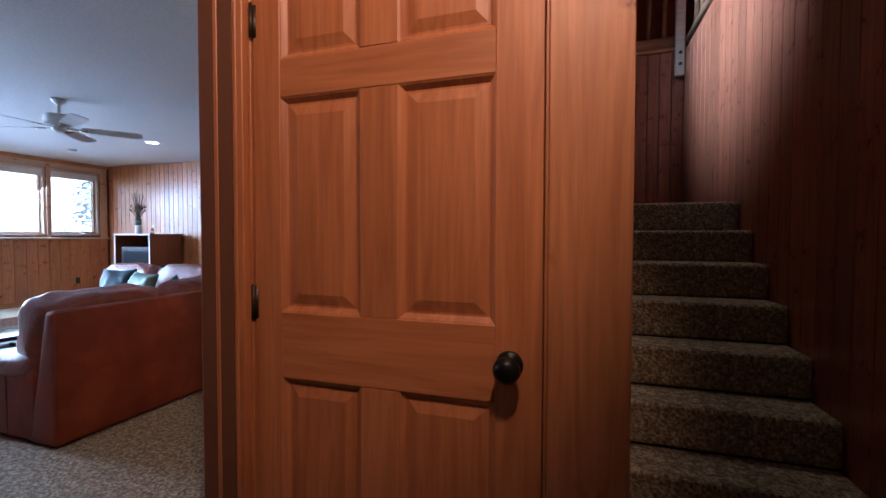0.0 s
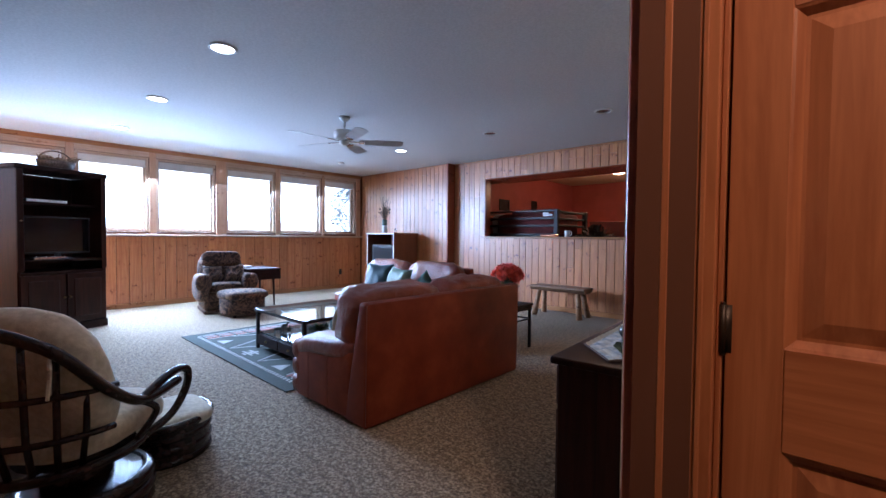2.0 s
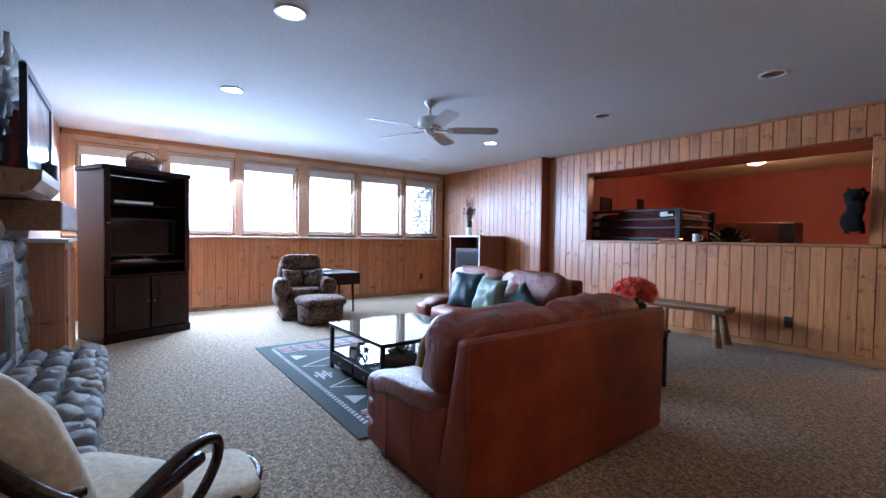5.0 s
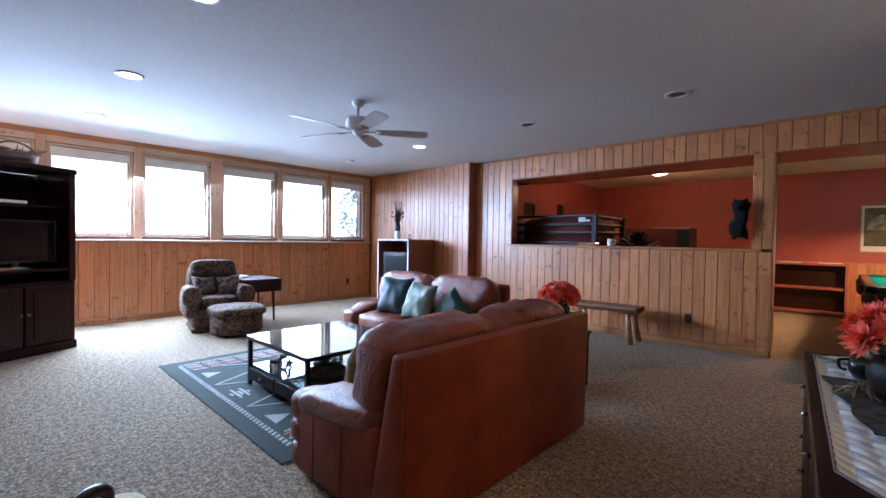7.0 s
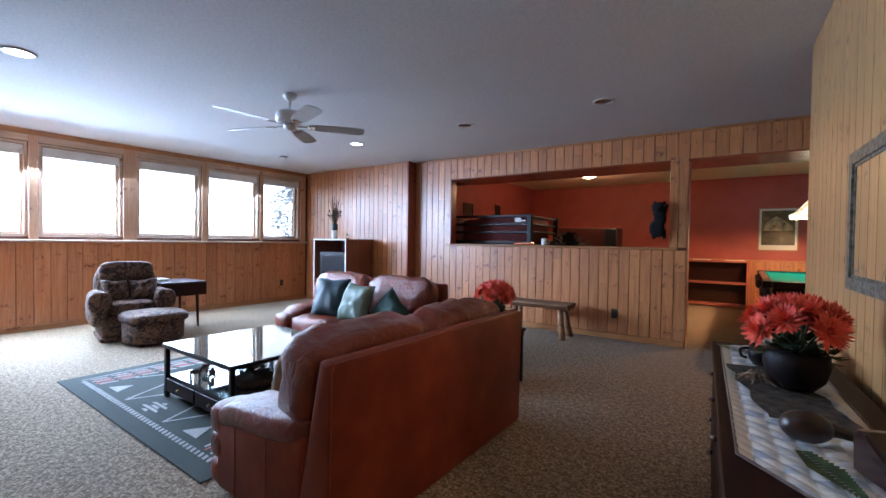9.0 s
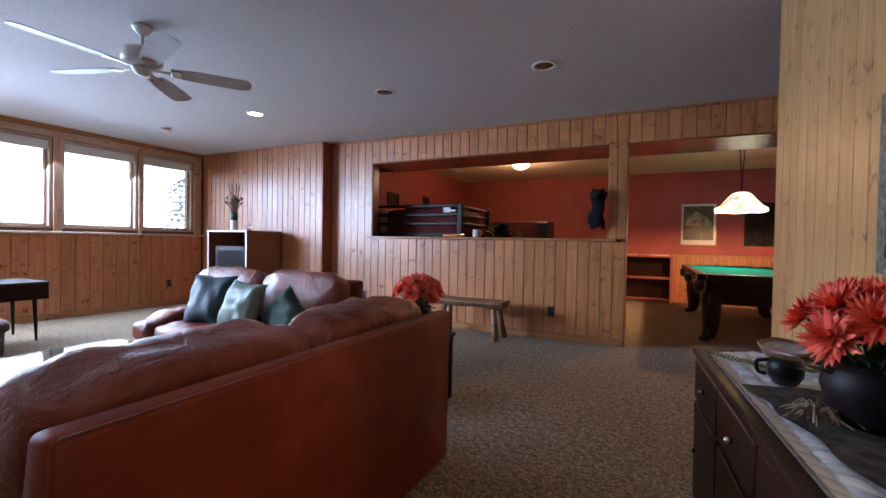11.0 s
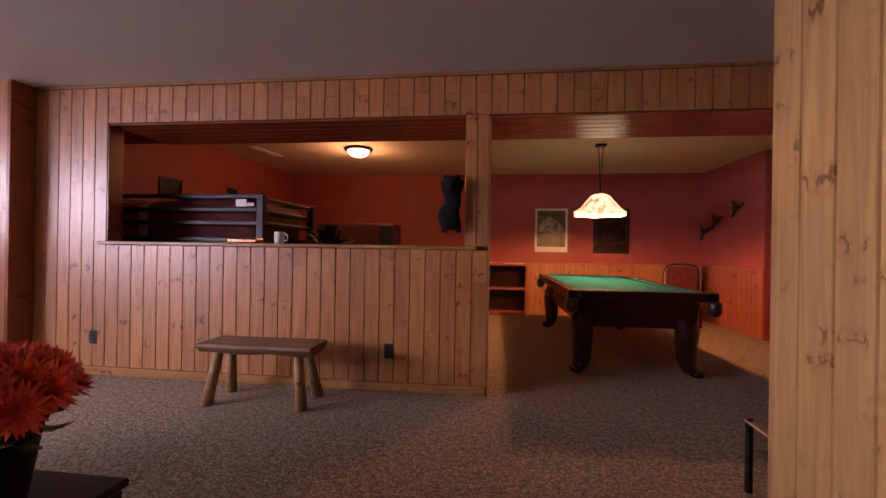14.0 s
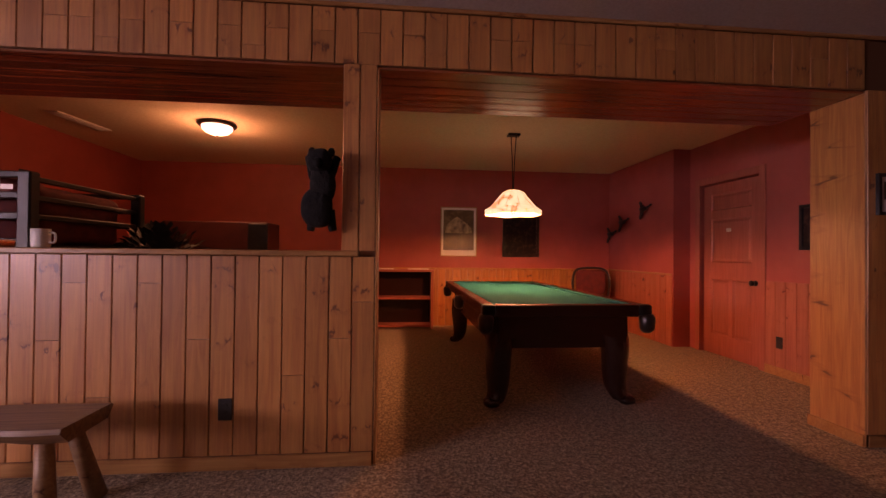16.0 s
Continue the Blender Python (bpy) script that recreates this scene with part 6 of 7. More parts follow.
pl = thing("pendant_lamp", -0.11, 8.70, CEIL, 0, "stained-glass shade pendant lamp over the pool table", "pendant lamp")
part("ceiling_plate", box(-0.07, 0.07, -0.045, 0.045, -0.03, -0.0005, 0.004), BLACKM, pl)
for s in (-1, 1):
    part("chain", tube([(s * 0.03, 0, -0.03), (s * 0.012, 0, -0.33), (s * 0.004, 0, -0.66)], 0.006, 6), BLACKM, pl)
SHADE, nt, b = material("stained_glass_shade", 0.35, 0, (0.85, 0.62, 0.38))
nz = noise_tex(nt, coords(nt, (1, 1, 0.6), "Object", False), 7, 3, 0.6, 0.8)
colr = ramp(nt, nz, [(0.46, (0.95, 0.92, 0.60)), (0.56, (1.0, 0.82, 0.46)), (0.60, (0.12, 0.08, 0.03)), (0.64, (0.9, 0.5, 0.25))])
nt.links.new(colr, b.inputs["Base Color"])
nt.links.new(colr, b.inputs["Emission Color"])
b.inputs["Emission Strength"].default_value = 1.7
bm = bmesh.new()
rings = []
for r, z in ((0.075, -0.655), (0.125, -0.68), (0.19, -0.76), (0.26, -0.845), (0.33, -0.885), (0.325, -0.93)):
    rings.append([bm.verts.new((r * math.cos(math.pi / 6 * k), r * math.sin(math.pi / 6 * k), z - (0.012 * (k % 2) if r > 0.3 else 0))) for k in range(12)])
for a, c_ in zip(rings, rings[1:]):
    for k in range(12):
        bm.faces.new((a[k], a[(k + 1) % 12], c_[(k + 1) % 12], c_[k]))
sh = part("shade", bm, SHADE, pl, "cream and amber stained-glass shade")
md = sh.modifiers.new("thickness", "SOLIDIFY")
md.thickness = 0.004
part("cap", lathe([(0, -0.640), (0.05, -0.642), (0.08, -0.652), (0.078, -0.654), (0, -0.648)], 18), BRASS, pl, "small metal cap of the shade", True)
part("hanger", box(-0.074, 0.074, -0.006, 0.006, -0.655, -0.645), BRASS, pl)
bm = bmesh.new()
for k in range(12):
    a = math.pi / 6 * k
    for (r0, z0), (r1, z1) in (((0.077, -0.656), (0.191, -0.757)), ((0.191, -0.757), (0.332, -0.883))):
        add_rod(bm, (r0 * math.cos(a), r0 * math.sin(a), z0), (r1 * math.cos(a), r1 * math.sin(a), z1), 0.0025, n=5)
part("leading", bm, BLACKM, pl, "dark lead lines")
pbulb = part("bulb", cushion((0, 0, -0.86), (0.07, 0.07, 0.10), 1.0, nu=16, nv=10), glow("warm_bulb", (1.0, 0.8, 0.5), 14), pl, "glowing round bulb", True)
pbulb.visible_shadow = False
lamp("pendant_light", "POINT", (-0.11, 8.70, 1.69), 215, WARM, 0.055)

fx = thing("ceiling_fixture", -3.39, 8.73, CEIL, 0, "lit white glass bowl ceiling light with bronze rim", "ceiling light")
part("rim", lathe([(0.0, -0.001), (0.19, -0.001), (0.2, -0.015), (0.185, -0.035), (0.15, -0.035), (0, -0.03)], 30), DUCK, fx, "dark bronze rim", True)
part("glass_bowl", lathe([(0.155, -0.036), (0.15, -0.065), (0.11, -0.10), (0.05, -0.12), (0, -0.125)], 30), glow("lit_bowl_glass", (1.0, 0.86, 0.66), 5.0), fx, "glowing white glass bowl", True)
part("finial", lathe([(0, -0.125), (0.012, -0.127), (0.01, -0.145), (0, -0.15)], 10), DUCK, fx)
lamp("bowl_light", "POINT", (-3.39, 8.73, 2.37), 36, WARM, 0.12)


def picture(m, w, h, fmat, sheet, label, mat_w=0.0, border=0.02):
    p = tagged(new("framed_picture"), label, "picture", "pictures on the walls")
    p.matrix_world = m
    part("frame", frame_bm(-w / 2, w / 2, 0, h, border, -0.022, 0), fmat, p)
    if mat_w:
        part("mount", frame_bm(-w / 2 + border, w / 2 - border, border, h - border, mat_w, -0.008, -0.001, mat_w * 2.6), WHITEPAINT, p, "white card mount")
    b2 = border + mat_w
    part("print", box(-w / 2 + b2, w / 2 - b2, -0.005, -0.001, border + mat_w * 2.6, h - b2), sheet, p)
    return p


PRINT1, nt, b = material("mountain_print", 0.3)
v = coords(nt, (1, 1, 1), "Object", False)
n1 = noise_tex(nt, v, 3, 6, 0.65, 0.5)
nt.links.new(ramp(nt, n1, [(0.38, (0.05, 0.035, 0.015)), (0.52, (0.10, 0.07, 0.03)), (0.66, (0.22, 0.17, 0.09))]), b.inputs["Base Color"])
DARKPRINT = mottled("dark_print", (0.012, 0.008, 0.008), (0.08, 0.05, 0.035), 14, 0.3, 0, lo=0.5, hi=0.7)
pm = picture(pose(-0.46, RN - 0.0005, 1.13), 0.60, 0.81, BRASS, PRINT1, "pale mounted mountain print in a thin frame", 0.035, 0.014)
bm = bmesh.new()
pk = [(-0.23, 0.36), (-0.19, 0.50), (-0.09, 0.60), (-0.02, 0.63), (0.05, 0.58), (0.13, 0.52), (0.2, 0.46), (0.23, 0.36)]
bm.faces.new([bm.verts.new((x, -0.0062, z + 0.02)) for x, z in pk])
part("mountain", bm, mottled("print_peak", (0.12, 0.09, 0.05), (0.6, 0.5, 0.3), 9, 0.4, 0), pm, "ochre mountain peak in the print")
picture(pose(0.585, RN - 0.0005, 1.13), 0.62, 0.80, DUCK, DARKPRINT, "dark framed picture of pale shapes on black", 0, 0.05)
picture(pose(EAST - 0.0005, 7.42, 1.24, 0, 0, -90), 0.30, 0.42, BLACKP, DARKPRINT, "small black framed picture by the door", 0, 0.03)
picture(pose(1.74, YN - 0.0145, 1.44), 0.34, 0.26, BLACKP, PRINT1, "small black framed picture on the pier", 0.03, 0.02)
picture(pose(-5.3995, 8.88, 1.78, 0, 0, 90), 0.22, 0.24, BLACKP, DARKPRINT, "small dark picture on the terracotta wall", 0, 0.03)
picture(pose(-5.3995, 7.67, 1.73, 0, 0, 90), 0.36, 0.24, BLACKP, DARKPRINT, "wide dark picture above the bunk bed", 0, 0.03)

for (yy, zz) in ((10.74, 1.53), (10.36, 1.70), (9.76, 1.85)):
    dk2 = thing("flying_duck", 2.119, yy, zz, 0, "dark flying duck wall ornament", "wall ornament", "three flying ducks on the wall")
    bm = bmesh.new()
    add_cushion(bm, (-0.035, 0, 0), (0.06, 0.2, 0.07), 0.9, nu=14, nv=8)
    add_rod(bm, (-0.035, -0.08, 0.01), (-0.035, -0.17, 0.035), 0.02, 0.012)
    add_cushion(bm, (-0.035, -0.18, 0.04), (0.035, 0.05, 0.035), 1.0, nu=8, nv=6)
    for z1 in (-0.14, 0.10):
        q = [(-0.03, -0.05, 0), (-0.03, 0.06, 0), (-0.06, 0.07, z1), (-0.06, 0.02, z1 * 1.1)]
        a = [bm.verts.new(p) for p in q]
        c_ = [bm.verts.new((p[0] - 0.006, p[1], p[2])) for p in q]
        bm.faces.new(a), bm.faces.new(c_)
        for k in range(4):
            bm.faces.new((a[k], a[(k + 1) % 4], c_[(k + 1) % 4], c_[k]))
    add_box(bm, -0.03, -0.0005, -0.01, 0.01, -0.01, 0.01)
    part("duck_shape", bm, BLACKP, dk2)

sf = thing("low_shelf", -1.42, RN - 0.33, 0, 0, "low open red bookcase against the games room wall, its inner shade put into a dark back", "bookcase")
carcass(sf, 1.06, 0.28, 0.92, 0.035, REDDOOR)
for z in (0.03, 0.46):
    part("shelf", box(-0.484, 0.484, 0.004, 0.262, z, z + 0.035), REDDOOR, sf)
part("top", box(-0.54, 0.54, -0.01, 0.28, 0.8855, 0.92, 0.003), REDDOOR, sf)
for x in (-0.25, 0.3):
    p_ = thing("paper_stack", -1.42 + x, RN - 0.2, 0.9205, 4, "white papers on the low bookcase", "papers")
    part("sheet", box(-0.16, 0.16, -0.08, 0.08, 0.0, 0.012, 0.003), WHITEPAINT, p_)

BLANK = mottled("dark_red_blanket", (0.10, 0.015, 0.014), (0.16, 0.025, 0.02), 12, 0.9, 0.3, 0.006)
chm = thing("wooden_chair", 1.55, 10.25, 0, -20, "dark wooden armchair in the corner behind the pool table", "chair")
for sx in (-1, 1):
    for sy in (-1, 1):
        bm = bmesh.new()
        add_rod(bm, (sx * 0.22, sy * 0.2, 0.44), (sx * 0.25, sy * 0.24, 0), 0.022, 0.016, 8)
        part("leg", bm, MAHOG, chm)
part("seat", cushion((0, 0, 0.45), (0.52, 0.48, 0.07), 0.4), DUCK, chm, smooth=True)
part("back_hoop", tube(smooth_path([(-0.25, 0.2, 0.46), (-0.28, 0.24, 0.75), (-0.22, 0.27, 0.93), (0, 0.29, 0.97), (0.22, 0.27, 0.93), (0.28, 0.24, 0.75), (0.25, 0.2, 0.46)], 6), 0.02, 8), DUCK, chm, smooth=True)
part("back_pad", cushion((0, 0, 0), (0.46, 0.06, 0.4), 0.4, pose(0, 0.26, 0.74, -6, 0, 0)), BLANK, chm, smooth=True)

# bunk bed behind the pass-through
BLACKWOOD = mottled("black_lacquered_wood", (0.006, 0.004, 0.004), (0.012, 0.008, 0.007), 12, 0.5, 0.05)
bb = thing("bunk_bed", -4.50, 7.35, 0, 0, "black wooden bunk bed with a dark red blanket", "bunk bed")
BX, BY = 0.80, 0.55
for sx in (-1, 1):
    for sy in (-1, 1):
        part("post", box(sx * BX - 0.04, sx * BX + 0.04, sy * BY - 0.04, sy * BY + 0.04, 0, 1.66, 0.01), BLACKWOOD, bb)
    for z in (1.62, 1.50, 1.38, 1.05, 0.6, 0.3):
        part("end_rail", box(sx * BX - 0.012, sx * BX + 0.012, -BY + 0.026, BY - 0.026, z - 0.018, z + 0.018, 0.006), BLACKWOOD, bb)
for sy in (-1, 1):
    for z in (1.64, 1.51, 1.38, 1.22, 0.42):
        part("side_rail", box(-BX + 0.026, BX - 0.026, sy * BY - 0.014, sy * BY + 0.014, z - 0.021, z + 0.021, 0.006), BLACKWOOD, bb)
part("deck", box(-BX + 0.03, BX - 0.03, -BY + 0.016, BY - 0.016, 1.18, 1.2), BLACKWOOD, bb)
bl = thing("blanket_bedding", -4.40, 7.35, 1.2005, 0, "dark red blanket heaped on the upper bunk", "bedding")
part("blanket_fold", cushion((0.1, -0.3, 0.40), (0.9, 0.35, 0.12), 0.6, wrinkle=0.02, seed=4), BLANK, bl, "folded edge of the dark red blanket", True)
part("blanket", cushion((0, 0, 0.20), (1.30, 0.98, 0.42), 0.25, wrinkle=0.02, nu=40), BLANK, bl, smooth=True)
pw = thing("bed_pillow", -5.13, 7.35, 1.2005, 0, "white pillow at the head of the upper bunk", "pillow")
part("pillow_cover", cushion((0, 0, 0.21), (0.18, 0.8, 0.42), 0.5, wrinkle=0.012), WHITEPAINT, pw, smooth=True)
lb = thing("paper_label", -3.90, 6.776, 1.575, 0, "white paper label tied to the bunk rail", "label")
part("tag", box(-0.055, 0.055, -0.003, 0, -0.035, 0.035), WHITEPAINT, lb)
part("tag_strip", box(0.06, 0.13, -0.003, 0, -0.03, 0.0), WHITEPAINT, lb)
mg = thing("white_mug", -3.29, YN + 0.06, 1.1825, 0, "plain white mug on the pass-through ledge", "mug")
part("mug_body", lathe([(0, 0.0), (0.038, 0.0), (0.042, 0.01), (0.042, 0.10), (0.038, 0.10), (0.036, 0.012), (0, 0.01)], 20), WHITEPAINT, mg, smooth=True)
part("mug_handle", tube(smooth_path([(0.042, 0, 0.08), (0.07, 0, 0.075), (0.07, 0, 0.03), (0.042, 0, 0.025)], 4), 0.006, 6), WHITEPAINT, mg, smooth=True)
cp = thing("copper_tray", -3.62, YN + 0.09, 1.1825, 0, "small shining copper tray on the ledge", "tray")
part("tray_body", box(-0.14, 0.14, -0.06, 0.06, 0, 0.04, 0.01), mottled("copper", (0.6, 0.25, 0.12), (0.75, 0.35, 0.2), 12, 0.25, 0.3, 0.004, metal=1.0), cp)
bp = thing("dark_plant", -3.35, 7.6, 0, 0, "dark bushy house plant behind the half wall", "plant")
part("plant_stand", lathe([(0, 0), (0.16, 0), (0.16, 1.05), (0.12, 1.05), (0, 1.0)], 20), DUCK, bp)
bm = bmesh.new()
for k in range(620):
    a, el = rg.uniform(0, 6.28), rg.uniform(-0.1, 1.5)
    d = Vector((math.cos(a) * math.cos(el), math.sin(a) * math.cos(el), math.sin(el)))
    s = Vector((-math.sin(a), math.cos(a), 0))
    r = rg.uniform(0.05, 0.31)
    b0 = Vector((0, 0, 1.05)) + Vector((d.x * 1.2, d.y, d.z)) * r
    tip = b0 + d * 0.09 + Vector((0, 0, -0.02))
    bm.faces.new([bm.verts.new(p) for p in (b0, b0 + d * 0.04 + s * 0.03, tip, b0 + d * 0.04 - s * 0.03)])
part("leaves", bm, mottled("dark_leaves", (0.004, 0.005, 0.004), (0.014, 0.016, 0.01), 20, 0.6, 0), bp)
sk = thing("dark_cabinet", -3.17, 9.3, 0, 0, "dark boxy cabinet with a small monitor on it", "cabinet")
part("body", box(-0.95, 0.22, -0.25, 0.25, 0, 1.52, 0.01), mottled("dark_red_laminate", (0.07, 0.014, 0.01), (0.1, 0.022, 0.016), 6, 0.5, 0.05), sk)
part("speaker", box(0.02, 0.24, -0.30, -0.2505, 1.10, 1.50, 0.01), BLACKP, sk)

br = thing("bear_ornament", -1.80, YN - 0.0135, 1.30, 0, "black carved bear ornament climbing the pine post", "wall ornament")
BEAR = mottled("black_fur_carving", (0.002, 0.002, 0.002), (0.006, 0.005, 0.005), 40, 0.95, 0.9, 0.012)
bm = bmesh.new()
add_cushion(bm, (-0.02, -0.06, 0.11), (0.19, 0.12, 0.22), 0.8, wrinkle=0.012, nu=24, nv=16)
add_cushion(bm, (0.01, -0.06, 0.24), (0.155, 0.10, 0.20), 0.8, wrinkle=0.012, nu=24, nv=16)
add_cushion(bm, (-0.01, -0.075, 0.37), (0.15, 0.12, 0.13), 0.8, wrinkle=0.008, nu=20, nv=12)
add_rod(bm, (-0.005, -0.11, 0.35), (-0.01, -0.16, 0.34), 0.035, 0.022)
for sx in (-1, 1):
    add_cushion(bm, (sx * 0.06, -0.06, 0.42), (0.045, 0.03, 0.05), 0.9, nu=10, nv=8)
    add_rod(bm, (sx * 0.05, -0.05, 0.28), (sx * 0.09, -0.02, 0.40), 0.03, 0.024)
    add_rod(bm, (sx * 0.05, -0.05, 0.1), (sx * 0.07, -0.03, -0.01), 0.034, 0.024)
bmesh.ops.scale(bm, vec=(0.85, 1.0, 0.98), verts=bm.verts)
part("bear_shape", bm, BEAR, br, smooth=True)

# folding chair beyond the wall's corner
fd = thing("folding_chair", 0.04, 4.98, 0, 0, "black-framed folding chair with a wooden arm beyond the wall", "chair")
for sx in (-1, 1):
    part("front_post", box(sx * 0.26 - 0.014, sx * 0.26 + 0.014, -0.22, -0.19, 0, 0.56, 0.005), BLACKM, fd)
    part("rear_post", box(sx * 0.26 - 0.014, sx * 0.26 + 0.014, 0.17, 0.20, 0, 0.60, 0.005), BLACKM, fd)
    part("armrest", box(sx * 0.26 - 0.02, sx * 0.26 + 0.02, -0.21, 0.20, 0.5605, 0.58, 0.006), LOGWOOD, fd, "pale wooden armrest")
fd.scale = (1, 1, 0.6)
part("seat", box(-0.245, 0.245, -0.2, 0.19, 0.33, 0.35, 0.006), BLACKP, fd)

# Pale streak on the ceiling, built as a slim slatted white box.
vt = thing("ceiling_strip", -4.84, 8.82, CEIL, -6, "slim white slatted strip along the ceiling", "vent")
part("strip_frame", box(-0.07, 0.07, -0.34, 0.34, -0.012, -0.0005, 0.003), WHITEPAINT, vt)
for k in range(5):
    part("slat", box(-0.055 + 0.024 * k, -0.045 + 0.024 * k, -0.32, 0.32, -0.016, -0.0125), WHITEPAINT, vt)
# coffee table shelf
pb = thing("plant_basket", -3.80, 2.30, 0.182, 10, "low dark basket of green silk leaves on the glass shelf", "basket")
part("bowl", lathe([(0, 0), (0.12, 0), (0.14, 0.05), (0.13, 0.05), (0, 0.03)], 22), WICK, pb, smooth=True)
bm = bmesh.new()
for k in range(80):
    a, el = rg.uniform(0, 6.28), rg.uniform(0.0, 1.2)
    d = Vector((math.cos(a) * math.cos(el), math.sin(a) * math.cos(el), 0.7 * math.sin(el)))
    sd = Vector((-math.sin(a), math.cos(a), 0))
    b0 = Vector((0, 0, 0.05)) + d * rg.uniform(0.03, 0.1)
    bm.faces.new([bm.verts.new(q) for q in (b0, b0 + d * 0.03 + sd * 0.018, b0 + d * 0.06, b0 + d * 0.03 - sd * 0.018)])
part("leaves", bm, LEAFG, pb)
STARM = mottled("bronze_figure", (0.05, 0.04, 0.03), (0.12, 0.10, 0.07), 20, 0.4, 0.1, metal=0.5)
for x, y, lab in ((-4.22, 2.08, "small bronze horse figure"), (-4.05, 2.12, "small bronze star ornament"), (-4.32, 2.2, "small bronze bird figure")):
    so = thing("figurine", x, y, 0.182, rg.uniform(0, 90), lab + " on the glass shelf", "figurine")
    bm = bmesh.new()
    if "star" in lab:
        add_rod(bm, (0, 0, 0), (0, 0, 0.03), 0.012)
        pts = [(0.045 * (1 if k % 2 == 0 else 0.4) * math.sin(k * math.pi / 5), 0.045 * (1 if k % 2 == 0 else 0.4) * math.cos(k * math.pi / 5) + 0.07) for k in range(10)]
        fr_ = [bm.verts.new((u, -0.006, v)) for u, v in pts]
        bk_ = [bm.verts.new((u, 0.006, v)) for u, v in pts]
        bm.faces.new(fr_), bm.faces.new(bk_)
        for k in range(10):
            bm.faces.new((fr_[k], fr_[(k + 1) % 10], bk_[(k + 1) % 10], bk_[k]))
    else:
        add_cushion(bm, (0, 0, 0.055), (0.08, 0.03, 0.035), 0.9, nu=12, nv=8)
        for sx in (-1, 1):
            for sy in (-1, 1):
                add_rod(bm, (sx * 0.028, sy * 0.009, 0.05), (sx * 0.03, sy * 0.01, 0), 0.006, 0.004, 6)
        add_rod(bm, (0.035, 0, 0.06), (0.055, 0, 0.095), 0.01, 0.008, 8)
        add_cushion(bm, (0.065, 0, 0.095), (0.035, 0.015, 0.018), 0.9, nu=10, nv=6)
    part("figure", bm, STARM, so, smooth=False)
# wall plate with a plug by the hearth
so = tagged(new("wall_outlet"), "white wall outlet with a plugged-in adapter", "wall outlet", "wall outlets")
so.matrix_world = pose(-2.70, -0.1195, 0.43, 0, 0, 180)
part("cover_plate", box(-0.036, 0.036, -0.006, 0, -0.058, 0.058, 0.002), WHITEPAINT, so)
part("adapter", box(-0.025, 0.025, -0.04, -0.0065, -0.045, 0.0, 0.004), BLACKP, so)
# evergreens outside the last window
NEEDLES = mottled("snowy_needles", (0.42, 0.52, 0.58), (0.85, 0.9, 0.95), 1.5, 0.8, 0, lo=0.40, hi=0.62)
for x, y, hgt, wid in ((-15.0, 10.5, 2.3, 1.5), (-15.6, 11.9, 2.6, 1.4)):
    tr = thing("evergreen_tree", x, y, 0.9, 0, "snow-dusted bluish evergreen tree outside the windows", "tree")
    bm = bmesh.new()
    add_rod(bm, (0, 0, 0), (0, 0, hgt * 0.9), 0.09, 0.03, 8)
    part("trunk", bm, BARK_H, tr)
    bm = bmesh.new()
    for k in range(2200):
        h = rg.uniform(0.02, 1.0)
        a = rg.uniform(0, 6.28)
        lobe = 0.75 + 0.25 * math.sin(a * 3 + h * 9)
        R = wid * math.sqrt(max(0.0, 1.02 - h ** 1.6)) * rg.uniform(0.3, 1.0) ** 0.5 * lobe
        b0 = Vector((R * math.cos(a), R * math.sin(a), hgt * h - 0.1 * R))
        d = Vector((math.cos(a), math.sin(a), rg.uniform(-0.6, 0.4))) * rg.uniform(0.06, 0.14)
        sd = Vector((-math.sin(a), math.cos(a), rg.uniform(-0.6, 0.6))) * rg.uniform(0.03, 0.06)
        bm.faces.new([bm.verts.new(q) for q in (b0 - d * 0.5, b0 + sd, b0 + d, b0 - sd)])
    part("crown", bm, NEEDLES, tr)


# ---- boards of the walls ----
full = 0.0762
boards(wall_west, (XW, -0.15), 90, 6.3, [(0, 6.25, full, 1.129)], PINE_WARM, 0.165, 0.06, 3)
ed = [-0.15] + [v for w in WINS for v in (w[0] - 0.021, w[1] + 0.021)] + [6.1]
# Boards between the panes, with the window bloom in their colour.
boards(wall_west, (XW, -0.15), 90, 6.3, [(a + 0.15, b + 0.15, 1.166, CEIL - 0.07) for a, b in zip(ed[::2], ed[1::2])], PINE_BLOOM, 0.14, 0, 4)
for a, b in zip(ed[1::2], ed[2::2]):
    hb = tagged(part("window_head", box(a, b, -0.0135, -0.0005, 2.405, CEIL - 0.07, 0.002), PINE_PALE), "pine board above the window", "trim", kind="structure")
    hb.matrix_world = pose(XW, 0, 0, 0, 0, 90)
hb = tagged(part("ceiling_trim", box(-0.13, 6.12, -0.022, -0.0005, CEIL - 0.069, CEIL - 0.002, 0.003), PINE_H), "pine trim above the windows", "trim", kind="structure")
hb.matrix_world = pose(XW, 0, 0, 0, 0, 90)
boards(wall_north, (XW, 6.144), 0, 2.7, [(0.014, 2.72, full, CEIL - 0.003)], PINE, 0.115, 0.85, 5)
boards(wall_north, (-5.6, YN), 0, 4.1, [(0, 0.73, full, 2.533), (0.73, 4.086, full, 1.15)], PINE, 0.125, 0.6, 6)
boards(wall_north, (-4.87, YN), 0, 6.4, [(0, 6.37, 2.222, 2.533)], PINE, 0.125, 0.4, 7)
boards(wall_north, (-1.70, YN), 0, 0.2, [(0, 0.187, 1.183, 2.2215)], PINE, 0.1, 0, 8)
